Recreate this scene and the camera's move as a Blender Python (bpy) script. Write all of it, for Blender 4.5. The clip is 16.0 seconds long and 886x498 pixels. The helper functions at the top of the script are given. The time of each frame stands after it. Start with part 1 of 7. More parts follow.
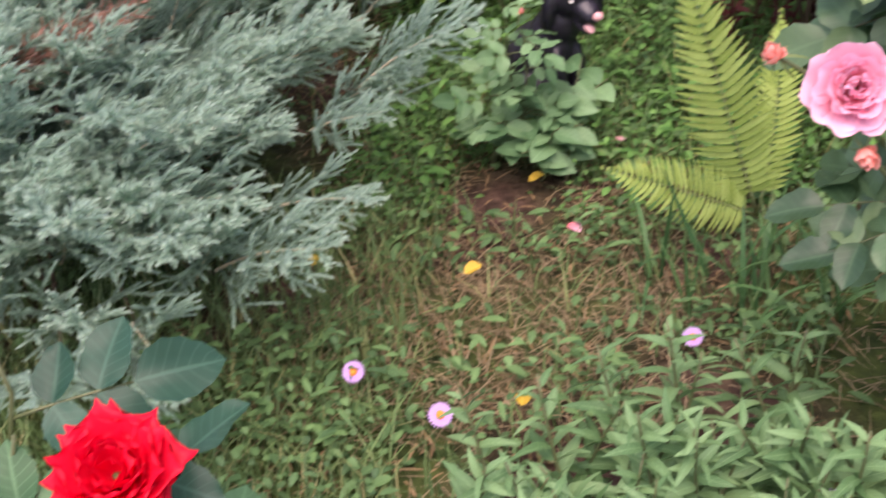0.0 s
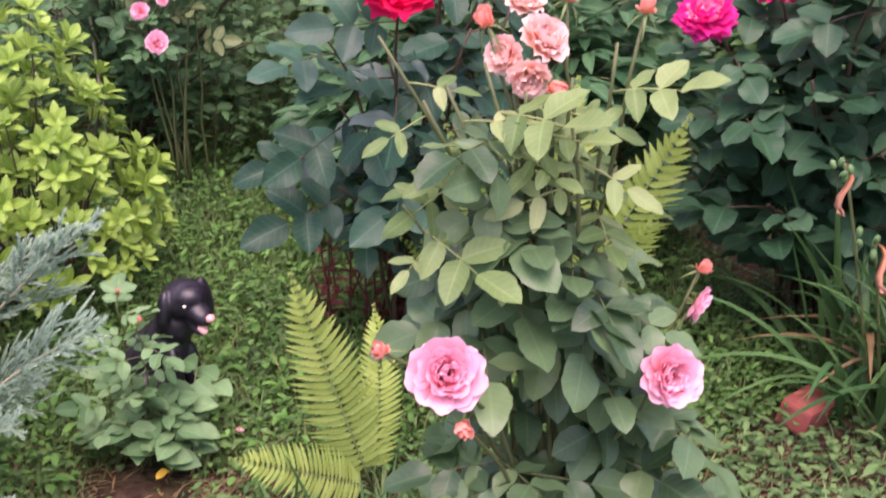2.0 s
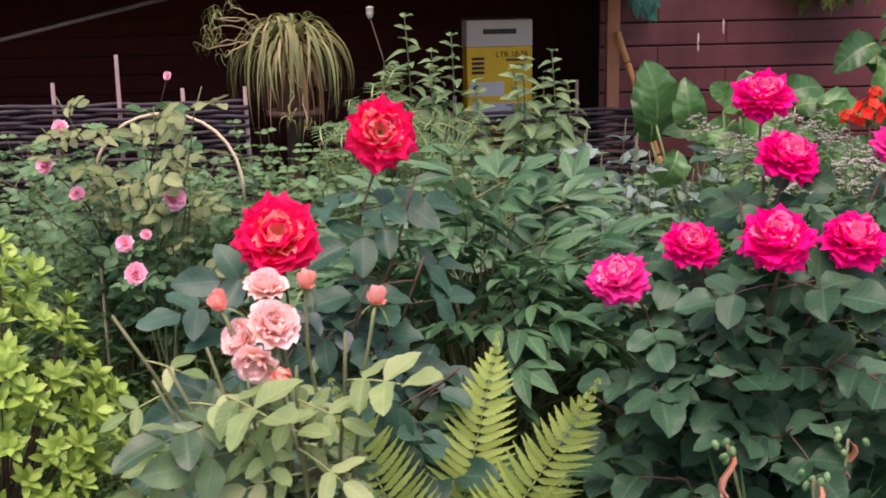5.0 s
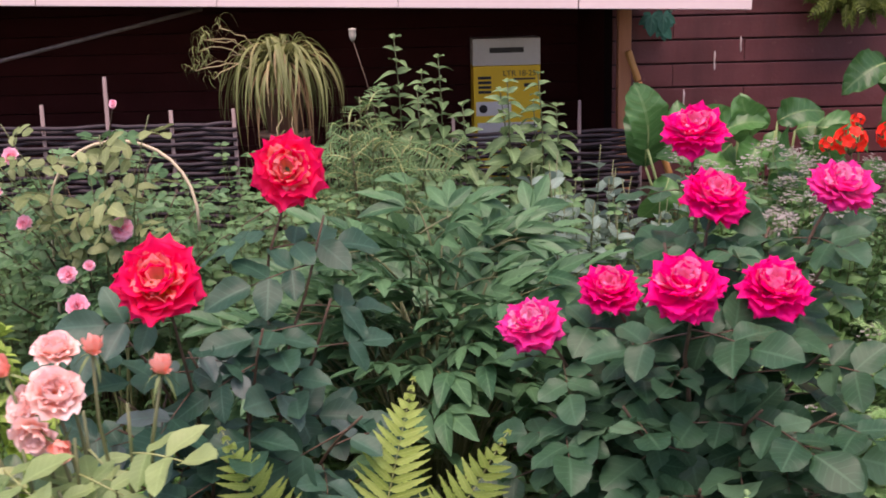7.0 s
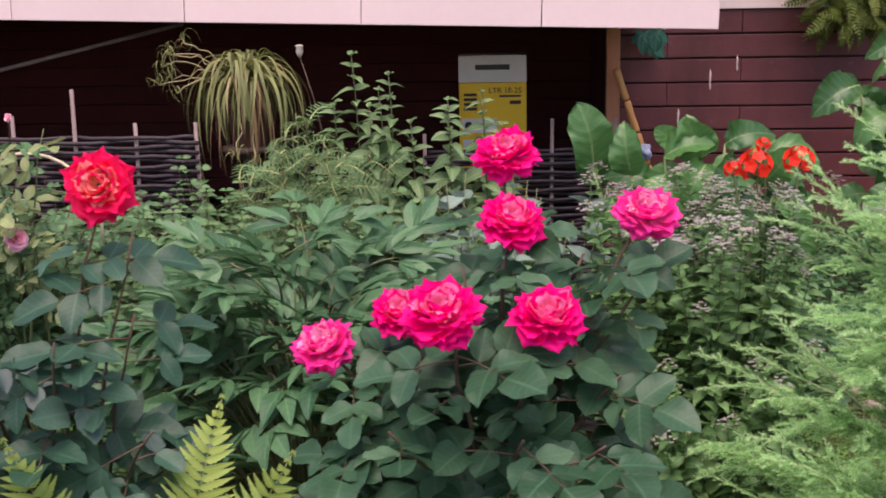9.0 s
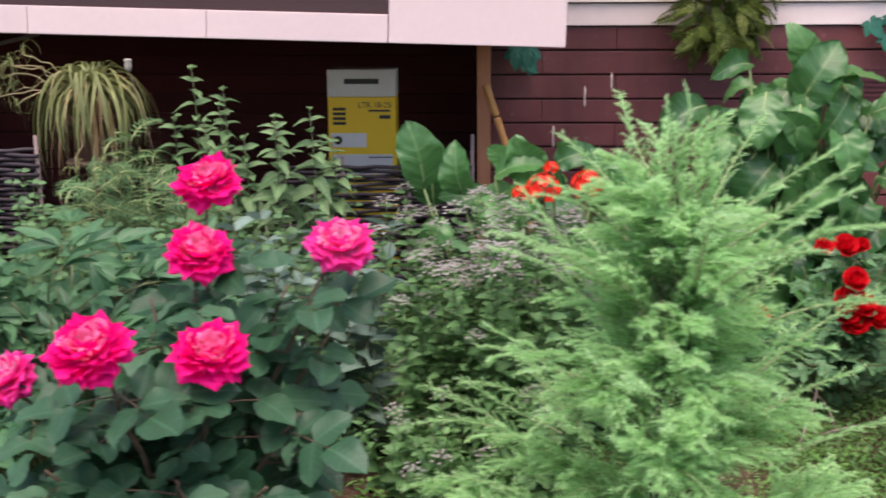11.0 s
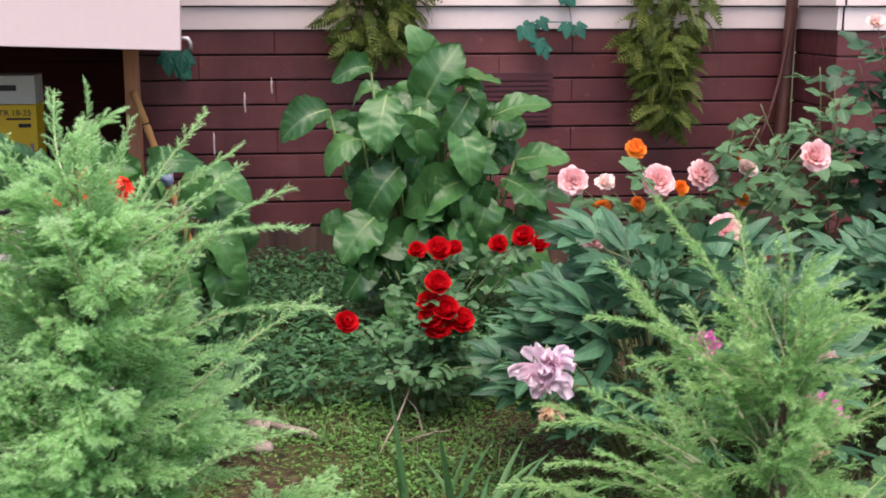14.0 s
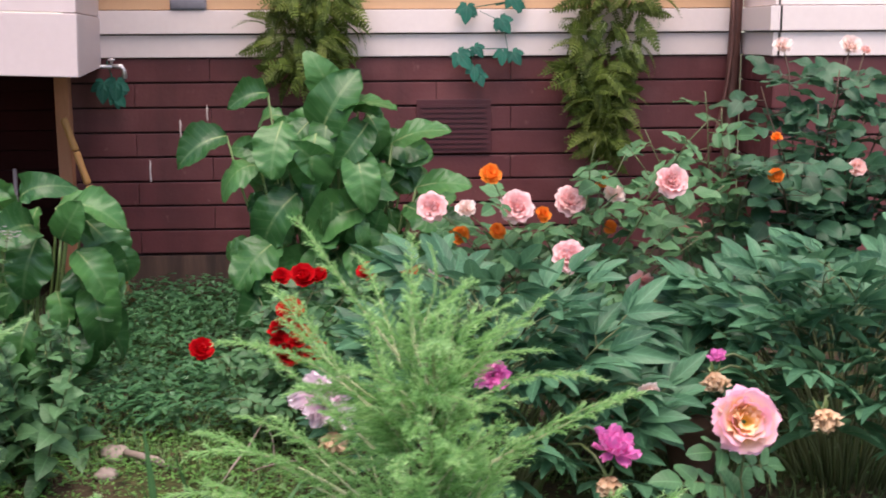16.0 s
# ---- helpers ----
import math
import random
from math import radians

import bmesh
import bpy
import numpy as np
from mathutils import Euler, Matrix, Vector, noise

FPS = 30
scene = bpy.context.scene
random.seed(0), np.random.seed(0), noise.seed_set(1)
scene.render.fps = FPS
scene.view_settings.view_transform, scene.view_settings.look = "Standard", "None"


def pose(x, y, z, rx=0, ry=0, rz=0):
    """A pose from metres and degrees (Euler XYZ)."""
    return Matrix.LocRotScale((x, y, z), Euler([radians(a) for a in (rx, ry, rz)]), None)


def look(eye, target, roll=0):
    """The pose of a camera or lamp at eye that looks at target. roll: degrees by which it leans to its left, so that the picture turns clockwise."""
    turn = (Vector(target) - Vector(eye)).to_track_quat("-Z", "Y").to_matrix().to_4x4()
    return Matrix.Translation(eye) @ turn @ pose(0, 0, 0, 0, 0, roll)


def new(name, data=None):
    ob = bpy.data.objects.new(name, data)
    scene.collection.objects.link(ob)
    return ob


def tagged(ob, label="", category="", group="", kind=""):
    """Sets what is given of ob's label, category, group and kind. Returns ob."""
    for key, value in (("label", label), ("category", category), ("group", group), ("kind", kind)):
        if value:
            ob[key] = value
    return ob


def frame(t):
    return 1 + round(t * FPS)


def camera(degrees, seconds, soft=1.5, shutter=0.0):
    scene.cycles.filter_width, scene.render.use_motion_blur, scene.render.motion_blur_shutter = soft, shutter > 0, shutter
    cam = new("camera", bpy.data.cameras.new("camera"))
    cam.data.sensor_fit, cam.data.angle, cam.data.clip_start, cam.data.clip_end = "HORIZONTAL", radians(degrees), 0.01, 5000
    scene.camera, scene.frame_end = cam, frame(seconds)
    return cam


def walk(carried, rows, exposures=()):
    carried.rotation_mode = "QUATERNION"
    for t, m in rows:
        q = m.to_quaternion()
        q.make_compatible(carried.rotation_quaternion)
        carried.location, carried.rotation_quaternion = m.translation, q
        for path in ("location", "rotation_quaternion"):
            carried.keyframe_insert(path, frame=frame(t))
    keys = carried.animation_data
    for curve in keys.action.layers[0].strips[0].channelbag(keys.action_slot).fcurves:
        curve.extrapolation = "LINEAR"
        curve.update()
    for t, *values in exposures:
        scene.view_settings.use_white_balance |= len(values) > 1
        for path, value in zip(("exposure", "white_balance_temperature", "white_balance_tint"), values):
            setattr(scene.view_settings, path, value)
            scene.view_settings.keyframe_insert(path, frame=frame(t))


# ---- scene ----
# ---------------------------------------------------------------- camera
cam = camera(40.35, 16.0, soft=1.8, shutter=0.4)
PATH = [
    (0, (-0.858, -2.067, 0.961), (-1.212, -0.306, -0.307), -8.0),
    (0.5, (-0.859, -2.071, 0.965), (-0.974, -0.22, -0.218), -6.0),
    (1, (-0.88, -2.144, 1.015), (-0.737, -0.243, -0.084), -3.8),
    (1.5, (-0.894, -2.195, 1.052), (-0.587, -0.264, 0.043), -2.4),
    (2, (-0.893, -2.19, 1.048), (-0.487, -0.211, 0.177), -1.4),
    (2.5, (-0.837, -2.19, 1.07), (-0.425, -0.179, 0.277), -0.4),
    (3, (-0.722, -2.204, 1.082), (-0.382, -0.151, 0.37), 0.7),
    (3.5, (-0.626, -2.224, 1.099), (-0.364, -0.139, 0.45), 0.4),
    (4, (-0.569, -2.24, 1.108), (-0.367, -0.128, 0.527), -0.3),
    (4.2, (-0.552, -2.244, 1.109), (-0.362, -0.124, 0.552), -0.4),
    (6.3, (-0.252, -2.144, 1.136), (-0.218, -0.002, 0.638), -1.9),
    (6.5, (-0.237, -2.142, 1.139), (-0.211, 0.001, 0.642), -1.8),
    (7, (-0.173, -2.124, 1.142), (-0.162, 0.02, 0.648), -1.4),
    (7.5, (-0.059, -2.118, 1.146), (-0.099, 0.026, 0.653), -0.9),
    (8, (0.084, -2.131, 1.146), (-0.035, 0.012, 0.664), -0.5),
    (8.2, (0.139, -2.138, 1.144), (-0.012, 0.004, 0.669), -0.8),
    (10.5, (0.619, -2.01, 1.159), (0.447, 0.134, 0.697), -1.2),
    (11, (0.764, -2.015, 1.168), (0.643, 0.133, 0.712), -0.3),
    (11.5, (0.924, -2.045, 1.154), (0.883, 0.109, 0.708), -0.5),
    (12, (0.999, -2.037, 1.152), (1.064, 0.116, 0.704), -1.3),
    (12.5, (1.074, -1.993, 1.129), (1.245, 0.154, 0.682), -0.9),
    (13, (1.175, -1.939, 1.13), (1.425, 0.199, 0.678), -0.2),
    (13.5, (1.266, -1.917, 1.139), (1.531, 0.22, 0.689), 0.1),
    (14, (1.382, -1.907, 1.135), (1.61, 0.237, 0.697), -0.0),
    (14.5, (1.566, -1.914, 1.14), (1.726, 0.241, 0.725), 0.2),
    (15, (1.727, -1.943, 1.139), (1.838, 0.218, 0.738), -0.0),
    (15.5, (1.836, -1.947, 1.13), (1.935, 0.213, 0.73), -1.0),
    (16, (1.951, -1.899, 1.112), (2.057, 0.265, 0.73), -0.3),
]
walk(cam, [(t, look(eye, target, roll)) for t, eye, target, roll in PATH], exposures=((0.0, 1.27, 7250, 33), (1.0, 1.42, 7250, 40), (2.0, 1.4, 7250, 42), (3.2, 1.2, 7350, 42), (4.0, 1.22, 7400, 40), (8.0, 1.12, 7550, 38), (11.0, 1.22, 7100, 24), (13.0, 1.2, 7100, 23), (16.0, 1.12, 7050, 20)))

# ---------------------------------------------------------------- world and light: a bright overcast evening
world = bpy.data.worlds.new("sky")
scene.world = world
world.use_nodes = True
wt = world.node_tree
sky = wt.nodes.new("ShaderNodeTexSky")
sky.sky_type, sky.sun_disc = "NISHITA", False
sky.sun_elevation, sky.sun_rotation = radians(68), radians(190)
sky.air_density, sky.dust_density = 1.0, 1.5
wt.links.new(sky.outputs[0], wt.nodes["Background"].inputs[0])
wt.nodes["Background"].inputs[1].default_value = 0.15
sun = new("sun", bpy.data.lights.new("sun", "SUN"))
sun.data.energy, sun.data.angle, sun.data.color = 2.6, radians(60), (1.0, 0.93, 0.86)
sun.matrix_world = look((0.8, -0.9, 6), (0.8, 1.2, 0))


# ---------------------------------------------------------------- materials
def node(nt, kind, **sets):
    n = nt.nodes.new("ShaderNode" + kind)
    for k, v in sets.items():
        n.inputs[k].default_value = v
    return n


def ramp(nt, fac, *stops):
    r = nt.nodes.new("ShaderNodeValToRGB")
    nt.links.new(fac, r.inputs[0])
    e = r.color_ramp.elements
    while len(e) < len(stops):
        e.new(0.5)
    for s, (p, c) in zip(e, stops):
        s.position, s.color = p, (*c, 1)
    return r.outputs[0]


def math_node(nt, op, a, b=None):
    n = nt.nodes.new("ShaderNodeMath")
    n.operation = op
    for i, v in enumerate((a, b)):
        if v is None:
            continue
        if isinstance(v, (int, float)):
            n.inputs[i].default_value = v
        else:
            nt.links.new(v, n.inputs[i])
    return n.outputs[0]


def mixc(nt, fac, a, b, mode="MIX"):
    m = nt.nodes.new("ShaderNodeMix")
    m.data_type, m.blend_type = "RGBA", mode
    for i, v in ((0, fac), (6, a), (7, b)):
        if isinstance(v, (int, float)):
            m.inputs[i].default_value = v
        elif isinstance(v, tuple):
            m.inputs[i].default_value = (*v, 1)
        else:
            nt.links.new(v, m.inputs[i])
    return m.outputs[2]


def base_mat(name, rough=0.6, metal=0.0, spec=0.5):
    m = bpy.data.materials.new(name)
    m.use_nodes = True
    nt = m.node_tree
    p = nt.nodes["Principled BSDF"]
    p.inputs["Roughness"].default_value, p.inputs["Metallic"].default_value = rough, metal
    p.inputs["Specular IOR Level"].default_value = spec
    return m, nt, p


def variation(nt):
    """One random number per object and per loose piece."""
    o = nt.nodes.new("ShaderNodeObjectInfo").outputs["Random"]
    g = nt.nodes.new("ShaderNodeNewGeometry").outputs["Random Per Island"]
    return math_node(nt, "FRACT", math_node(nt, "ADD", o, g))


LEAF_GAIN = 1.6


def leaf_mat(name, dark, light, rough=0.5, veins=0.25, nv=7.0, spec=0.28, through_light=0.28, old=None, bump=0.3, midrib=None):
    """A leaf: tint per leaf, mottling, a paler midrib and side veins, and light shining through."""
    m, nt, p = base_mat(name, rough, 0, spec)
    L = nt.links.new
    rich = lambda k: tuple(max(0.004, min(0.7, LEAF_GAIN * (sum(k) / 3 + 1.08 * (c - sum(k) / 3)))) for c in k)
    dark, light, old = (rich(k) if k else k for k in (dark, light, old))
    r = variation(nt)
    tint = ramp(nt, r, (0.0, dark), (0.85, light), (1.0, old or light))
    pos = nt.nodes.new("ShaderNodeTexCoord")
    nz = node(nt, "TexNoise", Scale=45.0, Detail=4.0)
    L(pos.outputs["Object"], nz.inputs["Vector"])
    col = mixc(nt, math_node(nt, "MULTIPLY", nz.outputs[0], 0.45), tint, tuple(0.45 * c for c in dark))
    sep = nt.nodes.new("ShaderNodeSeparateXYZ")
    L(pos.outputs["UV"], sep.inputs[0])
    u = math_node(nt, "ABSOLUTE", math_node(nt, "SUBTRACT", sep.outputs[0], 0.5))
    rib = math_node(nt, "LESS_THAN", u, 0.035)
    slant = math_node(nt, "SUBTRACT", math_node(nt, "MULTIPLY", sep.outputs[1], nv), math_node(nt, "MULTIPLY", u, 3.0))
    side = math_node(nt, "LESS_THAN", math_node(nt, "FRACT", slant), 0.14)
    vein = math_node(nt, "MAXIMUM", rib, math_node(nt, "MULTIPLY", side, 0.55))
    col = mixc(nt, math_node(nt, "MULTIPLY", vein, veins), col, midrib or tuple(min(1, 1.9 * c + 0.03) for c in light))
    L(col, p.inputs["Base Color"])
    b = nt.nodes.new("ShaderNodeBump")
    b.inputs["Strength"].default_value, b.inputs["Distance"].default_value = bump, 0.002
    L(math_node(nt, "SUBTRACT", nz.outputs[0], math_node(nt, "MULTIPLY", vein, 0.6)), b.inputs["Height"])
    L(b.outputs[0], p.inputs["Normal"])
    t = nt.nodes.new("ShaderNodeBsdfTranslucent")
    L(mixc(nt, 0.6, col, light), t.inputs[0])
    mix = nt.nodes.new("ShaderNodeMixShader")
    mix.inputs[0].default_value = through_light
    L(p.outputs[0], mix.inputs[1]), L(t.outputs[0], mix.inputs[2])
    L(mix.outputs[0], nt.nodes["Material Output"].inputs[0])
    return m


def petal_mat(name, base, mid, tip, rough=0.55, streak=0.15, edge=None, through_light=0.3, spec=0.25):
    """A petal: its colour runs from claw to rim, with fine streaks along it."""
    m, nt, p = base_mat(name, rough, 0, spec)
    L = nt.links.new
    pos = nt.nodes.new("ShaderNodeTexCoord")
    sep = nt.nodes.new("ShaderNodeSeparateXYZ")
    L(pos.outputs["UV"], sep.inputs[0])
    r = variation(nt)
    v = math_node(nt, "ADD", sep.outputs[1], math_node(nt, "MULTIPLY", math_node(nt, "SUBTRACT", r, 0.5), 0.35))
    col = ramp(nt, v, (0.08, base), (0.4, mid), (0.95, tip))
    nz = node(nt, "TexNoise", Scale=14.0, Detail=3.0)
    mp = node(nt, "Mapping")
    mp.inputs["Scale"].default_value = (3.0, 0.5, 1.0)
    L(pos.outputs["UV"], mp.inputs[0]), L(mp.outputs[0], nz.inputs["Vector"])
    col = mixc(nt, math_node(nt, "MULTIPLY", nz.outputs[0], streak), col, edge or tuple(0.6 * c for c in tip))
    L(col, p.inputs["Base Color"])
    t = nt.nodes.new("ShaderNodeBsdfTranslucent")
    L(col, t.inputs[0])
    mix = nt.nodes.new("ShaderNodeMixShader")
    mix.inputs[0].default_value = through_light
    L(p.outputs[0], mix.inputs[1]), L(t.outputs[0], mix.inputs[2])
    L(mix.outputs[0], nt.nodes["Material Output"].inputs[0])
    return m


def plain_mat(name, a, b, rough=0.6, scale=8.0, metal=0.0, spec=0.4, bump=0.2, stretch=(1, 1, 1), fine=60.0, stain=None):
    """Two colours mixed by noise at two scales, with fine relief; stain: a third colour in runs."""
    m, nt, p = base_mat(name, rough, metal, spec)
    L = nt.links.new
    pos = nt.nodes.new("ShaderNodeTexCoord")
    mp = node(nt, "Mapping")
    mp.inputs["Scale"].default_value = stretch
    L(pos.outputs["Object"], mp.inputs[0])
    n1 = node(nt, "TexNoise", Scale=scale, Detail=5.0)
    n2 = node(nt, "TexNoise", Scale=fine, Detail=4.0)
    L(mp.outputs[0], n1.inputs["Vector"]), L(mp.outputs[0], n2.inputs["Vector"])
    f = math_node(nt, "ADD", math_node(nt, "MULTIPLY", n1.outputs[0], 0.65), math_node(nt, "MULTIPLY", n2.outputs[0], 0.35))
    col = ramp(nt, f, (0.3, a), (0.7, b))
    rnd = nt.nodes.new("ShaderNodeObjectInfo").outputs["Random"]
    col = mixc(nt, math_node(nt, "MULTIPLY", rnd, 0.25), col, tuple(0.7 * c for c in a))
    if stain:
        n3 = node(nt, "TexNoise", Scale=3.0, Detail=6.0)
        L(mp.outputs[0], n3.inputs["Vector"])
        col = mixc(nt, ramp(nt, n3.outputs[0], (0.52, (0, 0, 0)), (0.72, (0.8, 0.8, 0.8))), col, stain)
    L(col, p.inputs["Base Color"])
    bp = nt.nodes.new("ShaderNodeBump")
    bp.inputs["Strength"].default_value, bp.inputs["Distance"].default_value = bump, 0.004
    L(f, bp.inputs["Height"]), L(bp.outputs[0], p.inputs["Normal"])
    L(ramp(nt, n2.outputs[0], (0.2, (rough - 0.12,) * 3), (0.8, (min(1, rough + 0.12),) * 3)), p.inputs["Roughness"])
    return m


# ---------------------------------------------------------------- mesh helpers
class Pieces:
    """Collects vertices and faces of many small pieces into one mesh."""

    def __init__(self):
        self.v, self.f, self.uv, self.m, self.n = [], [], [], [], 0

    def add(self, shape, mat=None, slot=0):
        v, f, uv = shape
        if mat is not None:
            a = np.array(mat)
            v = v @ a[:3, :3].T + a[:3, 3]
        self.v.append(v)
        self.uv.append(uv)
        self.f.extend([[i + self.n for i in q] for q in f])
        self.m.extend([slot] * len(f))
        self.n += len(v)
        return self

    def shape(self):
        return np.concatenate(self.v), self.f, np.concatenate(self.uv)

    def mesh(self, name, *mats, smooth=True):
        me = bpy.data.meshes.new(name)
        v, uv = np.concatenate(self.v), np.concatenate(self.uv)
        me.from_pydata(v.tolist(), [], self.f)
        for mt in mats:
            me.materials.append(mt)
        if len(mats) > 1:
            me.polygons.foreach_set("material_index", self.m)
        lay = me.uv_layers.new(name="UVMap")
        idx = np.empty(len(me.loops), dtype=np.int32)
        me.loops.foreach_get("vertex_index", idx)
        lay.data.foreach_set("uv", uv[idx].astype(np.float32).ravel())
        me.polygons.foreach_set("use_smooth", [smooth] * len(me.polygons))
        me.update()
        return me


def thing(name, x, y, z, label, category, group="", kind="", rz=0):
    ob = new(name)
    ob.matrix_basis = pose(x, y, z, 0, 0, rz)
    ob.empty_display_size = 0.05
    return tagged(ob, label, category, group, kind)


def put(name, mesh, parent, m=None, label=""):
    """A mesh object under a thing or a part, in its parent's space."""
    ob = new(name, mesh)
    ob.parent = parent
    if m is not None:
        ob.matrix_basis = m
    if label:
        ob["label"] = label
    return ob


def part(name, bm, material, parent, label="", m=None, smooth=False):
    me = bpy.data.meshes.new(name)
    bm.normal_update()
    bm.to_mesh(me)
    bm.free()
    me.materials.append(material)
    me.polygons.foreach_set("use_smooth", [smooth] * len(me.polygons))
    ob = new(name, me)
    if parent is not None:
        ob.parent = parent
    if m is not None:
        ob.matrix_basis = m
    if label:
        ob["label"] = label
    return ob


def box_bm(x0, y0, z0, x1, y1, z1, bevel=0.0, bm=None):
    bm = bm or bmesh.new()
    g = bmesh.ops.create_cube(bm, size=1.0)
    bmesh.ops.transform(bm, verts=g["verts"], matrix=Matrix.LocRotScale(((x0 + x1) / 2, (y0 + y1) / 2, (z0 + z1) / 2), None, (x1 - x0, y1 - y0, z1 - z0)))
    if bevel:
        es = list({e for v in g["verts"] for e in v.link_edges})
        bmesh.ops.bevel(bm, geom=es, offset=bevel, segments=2, profile=0.6, affect="EDGES")
    return bm


def tube(pts, radii, sides=6, cap=True):
    """A tapering tube through points."""
    pts = [Vector(p) for p in pts]
    n = len(pts)
    if not hasattr(radii, "__len__"):
        radii = [radii] * n
    v, uv, f = [], [], []
    side = None
    for i, p in enumerate(pts):
        d = (pts[min(i + 1, n - 1)] - pts[max(i - 1, 0)]).normalized()
        if side is None:
            side = d.orthogonal().normalized()
        side = (side - d * side.dot(d)).normalized()
        up = d.cross(side)
        for k in range(sides):
            a = 2 * math.pi * k / sides
            v.append(p + (side * math.cos(a) + up * math.sin(a)) * radii[i])
            uv.append((k / sides, i / max(1, n - 1)))
    for i in range(n - 1):
        for k in range(sides):
            k2 = (k + 1) % sides
            f.append([i * sides + k, i * sides + k2, (i + 1) * sides + k2, (i + 1) * sides + k])
    if cap:
        f.append(list(range(sides))[::-1])
        f.append([(n - 1) * sides + k for k in range(sides)])
    return np.array(v), f, np.array(uv)


def lathe(profile, sides=20):
    """A solid of revolution round z from (radius, height) pairs."""
    v, uv, f = [], [], []
    for i, (r, z) in enumerate(profile):
        for k in range(sides):
            a = 2 * math.pi * k / sides
            v.append((r * math.cos(a), r * math.sin(a), z))
            uv.append((k / sides, i / len(profile)))
    for i in range(len(profile) - 1):
        for k in range(sides):
            k2 = (k + 1) % sides
            f.append([i * sides + k, i * sides + k2, (i + 1) * sides + k2, (i + 1) * sides + k])
    f.append(list(range(sides))[::-1])
    f.append([(len(profile) - 1) * sides + k for k in range(sides)])
    return np.array(v), f, np.array(uv)


def curve(a, b, sag, n=7, wob=0.0):
    """Points from a to b, bowed by the vector sag, with a little wobble."""
    a, b, sag = Vector(a), Vector(b), Vector(sag)
    out = []
    for i in range(n):
        t = i / (n - 1)
        w = Vector((random.uniform(-wob, wob), random.uniform(-wob, wob), random.uniform(-wob, wob))) if 0 < i < n - 1 else Vector()
        out.append(a.lerp(b, t) + sag * (4 * t * (1 - t)) + w)
    return out


def aim(p, d, roll=0.0, scale=1.0, up=(0, 0, 1)):
    """A pose at p whose x axis points along d and whose z axis leans to up."""
    x = Vector(d).normalized()
    u = Vector(up)
    if abs(x.dot(u)) > 0.98 * u.length:
        u = Vector((0.3, -1, 0.2))
    y = u.cross(x).normalized()
    z = x.cross(y)
    r = Matrix((x, y, z)).transposed().to_4x4() @ Matrix.Rotation(roll, 4, "X")
    return Matrix.Translation(p) @ r @ Matrix.Scale(scale, 4)


# ---------------------------------------------------------------- leaf shapes, along +x, upper side +z
def leaf(L=1.0, W=0.5, peak=0.4, fold=0.25, droop=0.25, n=6, cols=2, teeth=0.0, wave=0.0, tip=0.0, blunt=0.8, quilt=0.0, rng=random):
    """A leaf blade: widest at peak, folded along the midrib, drooping to the tip; teeth: a notched rim; wave: a ruffled one."""
    v, uv, f = [], [], []
    ph = rng.uniform(0, 6)
    rows = []
    for i in range(n + 1):
        t = i / n
        a = math.log(0.5) / math.log(peak)
        w = W / 2 * math.sin(math.pi * t ** a) ** blunt if 0 < t < 1 else 0.0
        if tip and t > 0.6:
            w *= 1 - tip * (t - 0.6) / 0.4
        if teeth and i % 2:
            w *= 1 - teeth
        row = []
        js = range(-cols, cols + 1) if 0 < i < n else (0,)
        for j in js:
            s = j / cols
            x = L * t - (teeth * 0.06 * L if j and i % 2 else 0)
            z = abs(s) * w * fold * 2 - droop * L * t * t + (wave * W * 0.25 * s * s * math.sin(ph + 9 * t + 2.5 * s))
            z += quilt * W * 0.12 * abs(s) * math.sin(44 * t - 9 * abs(s)) + quilt * W * 0.1 * math.sin(ph * 3 + 13 * t + 5 * s)
            row.append(len(v))
            v.append((x, s * w, z))
            uv.append((0.5 + 0.5 * s, t))
        rows.append(row)
    for i in range(n):
        a, b = rows[i], rows[i + 1]
        m = 2 * cols
        if len(a) == 1:
            f += [[b[k], b[k + 1], a[0]] for k in range(m)]
        elif len(b) == 1:
            f += [[a[k], b[0], a[k + 1]] for k in range(m)]
        else:
            f += [[a[k], b[k], b[k + 1], a[k + 1]] for k in range(m)]
    return np.array(v), f, np.array(uv)


def compound(leaflets, stalk, mats, name, slot=1, r=0.0012, sides=4):
    """Leaflets [(x along the stalk, side angle, tilt, shape)] on one thin stalk, as one mesh."""
    p = Pieces()
    end = Vector((stalk, 0, -0.1 * stalk))
    p.add(tube(curve((0, 0, 0), end, (0, 0, 0.05 * stalk), 5), [r * 1.4, r * 1.2, r, r, r * 0.7], sides), None, slot)
    for x, ang, tilt, sh in leaflets:
        at = Vector((x * stalk, 0, -0.1 * stalk * x + 0.05 * stalk * 4 * x * (1 - x)))
        d = Vector((math.cos(ang), math.sin(ang), tilt))
        p.add(sh, aim(at, d, random.uniform(-0.35, 0.35)))
    return p.mesh(name, *mats)


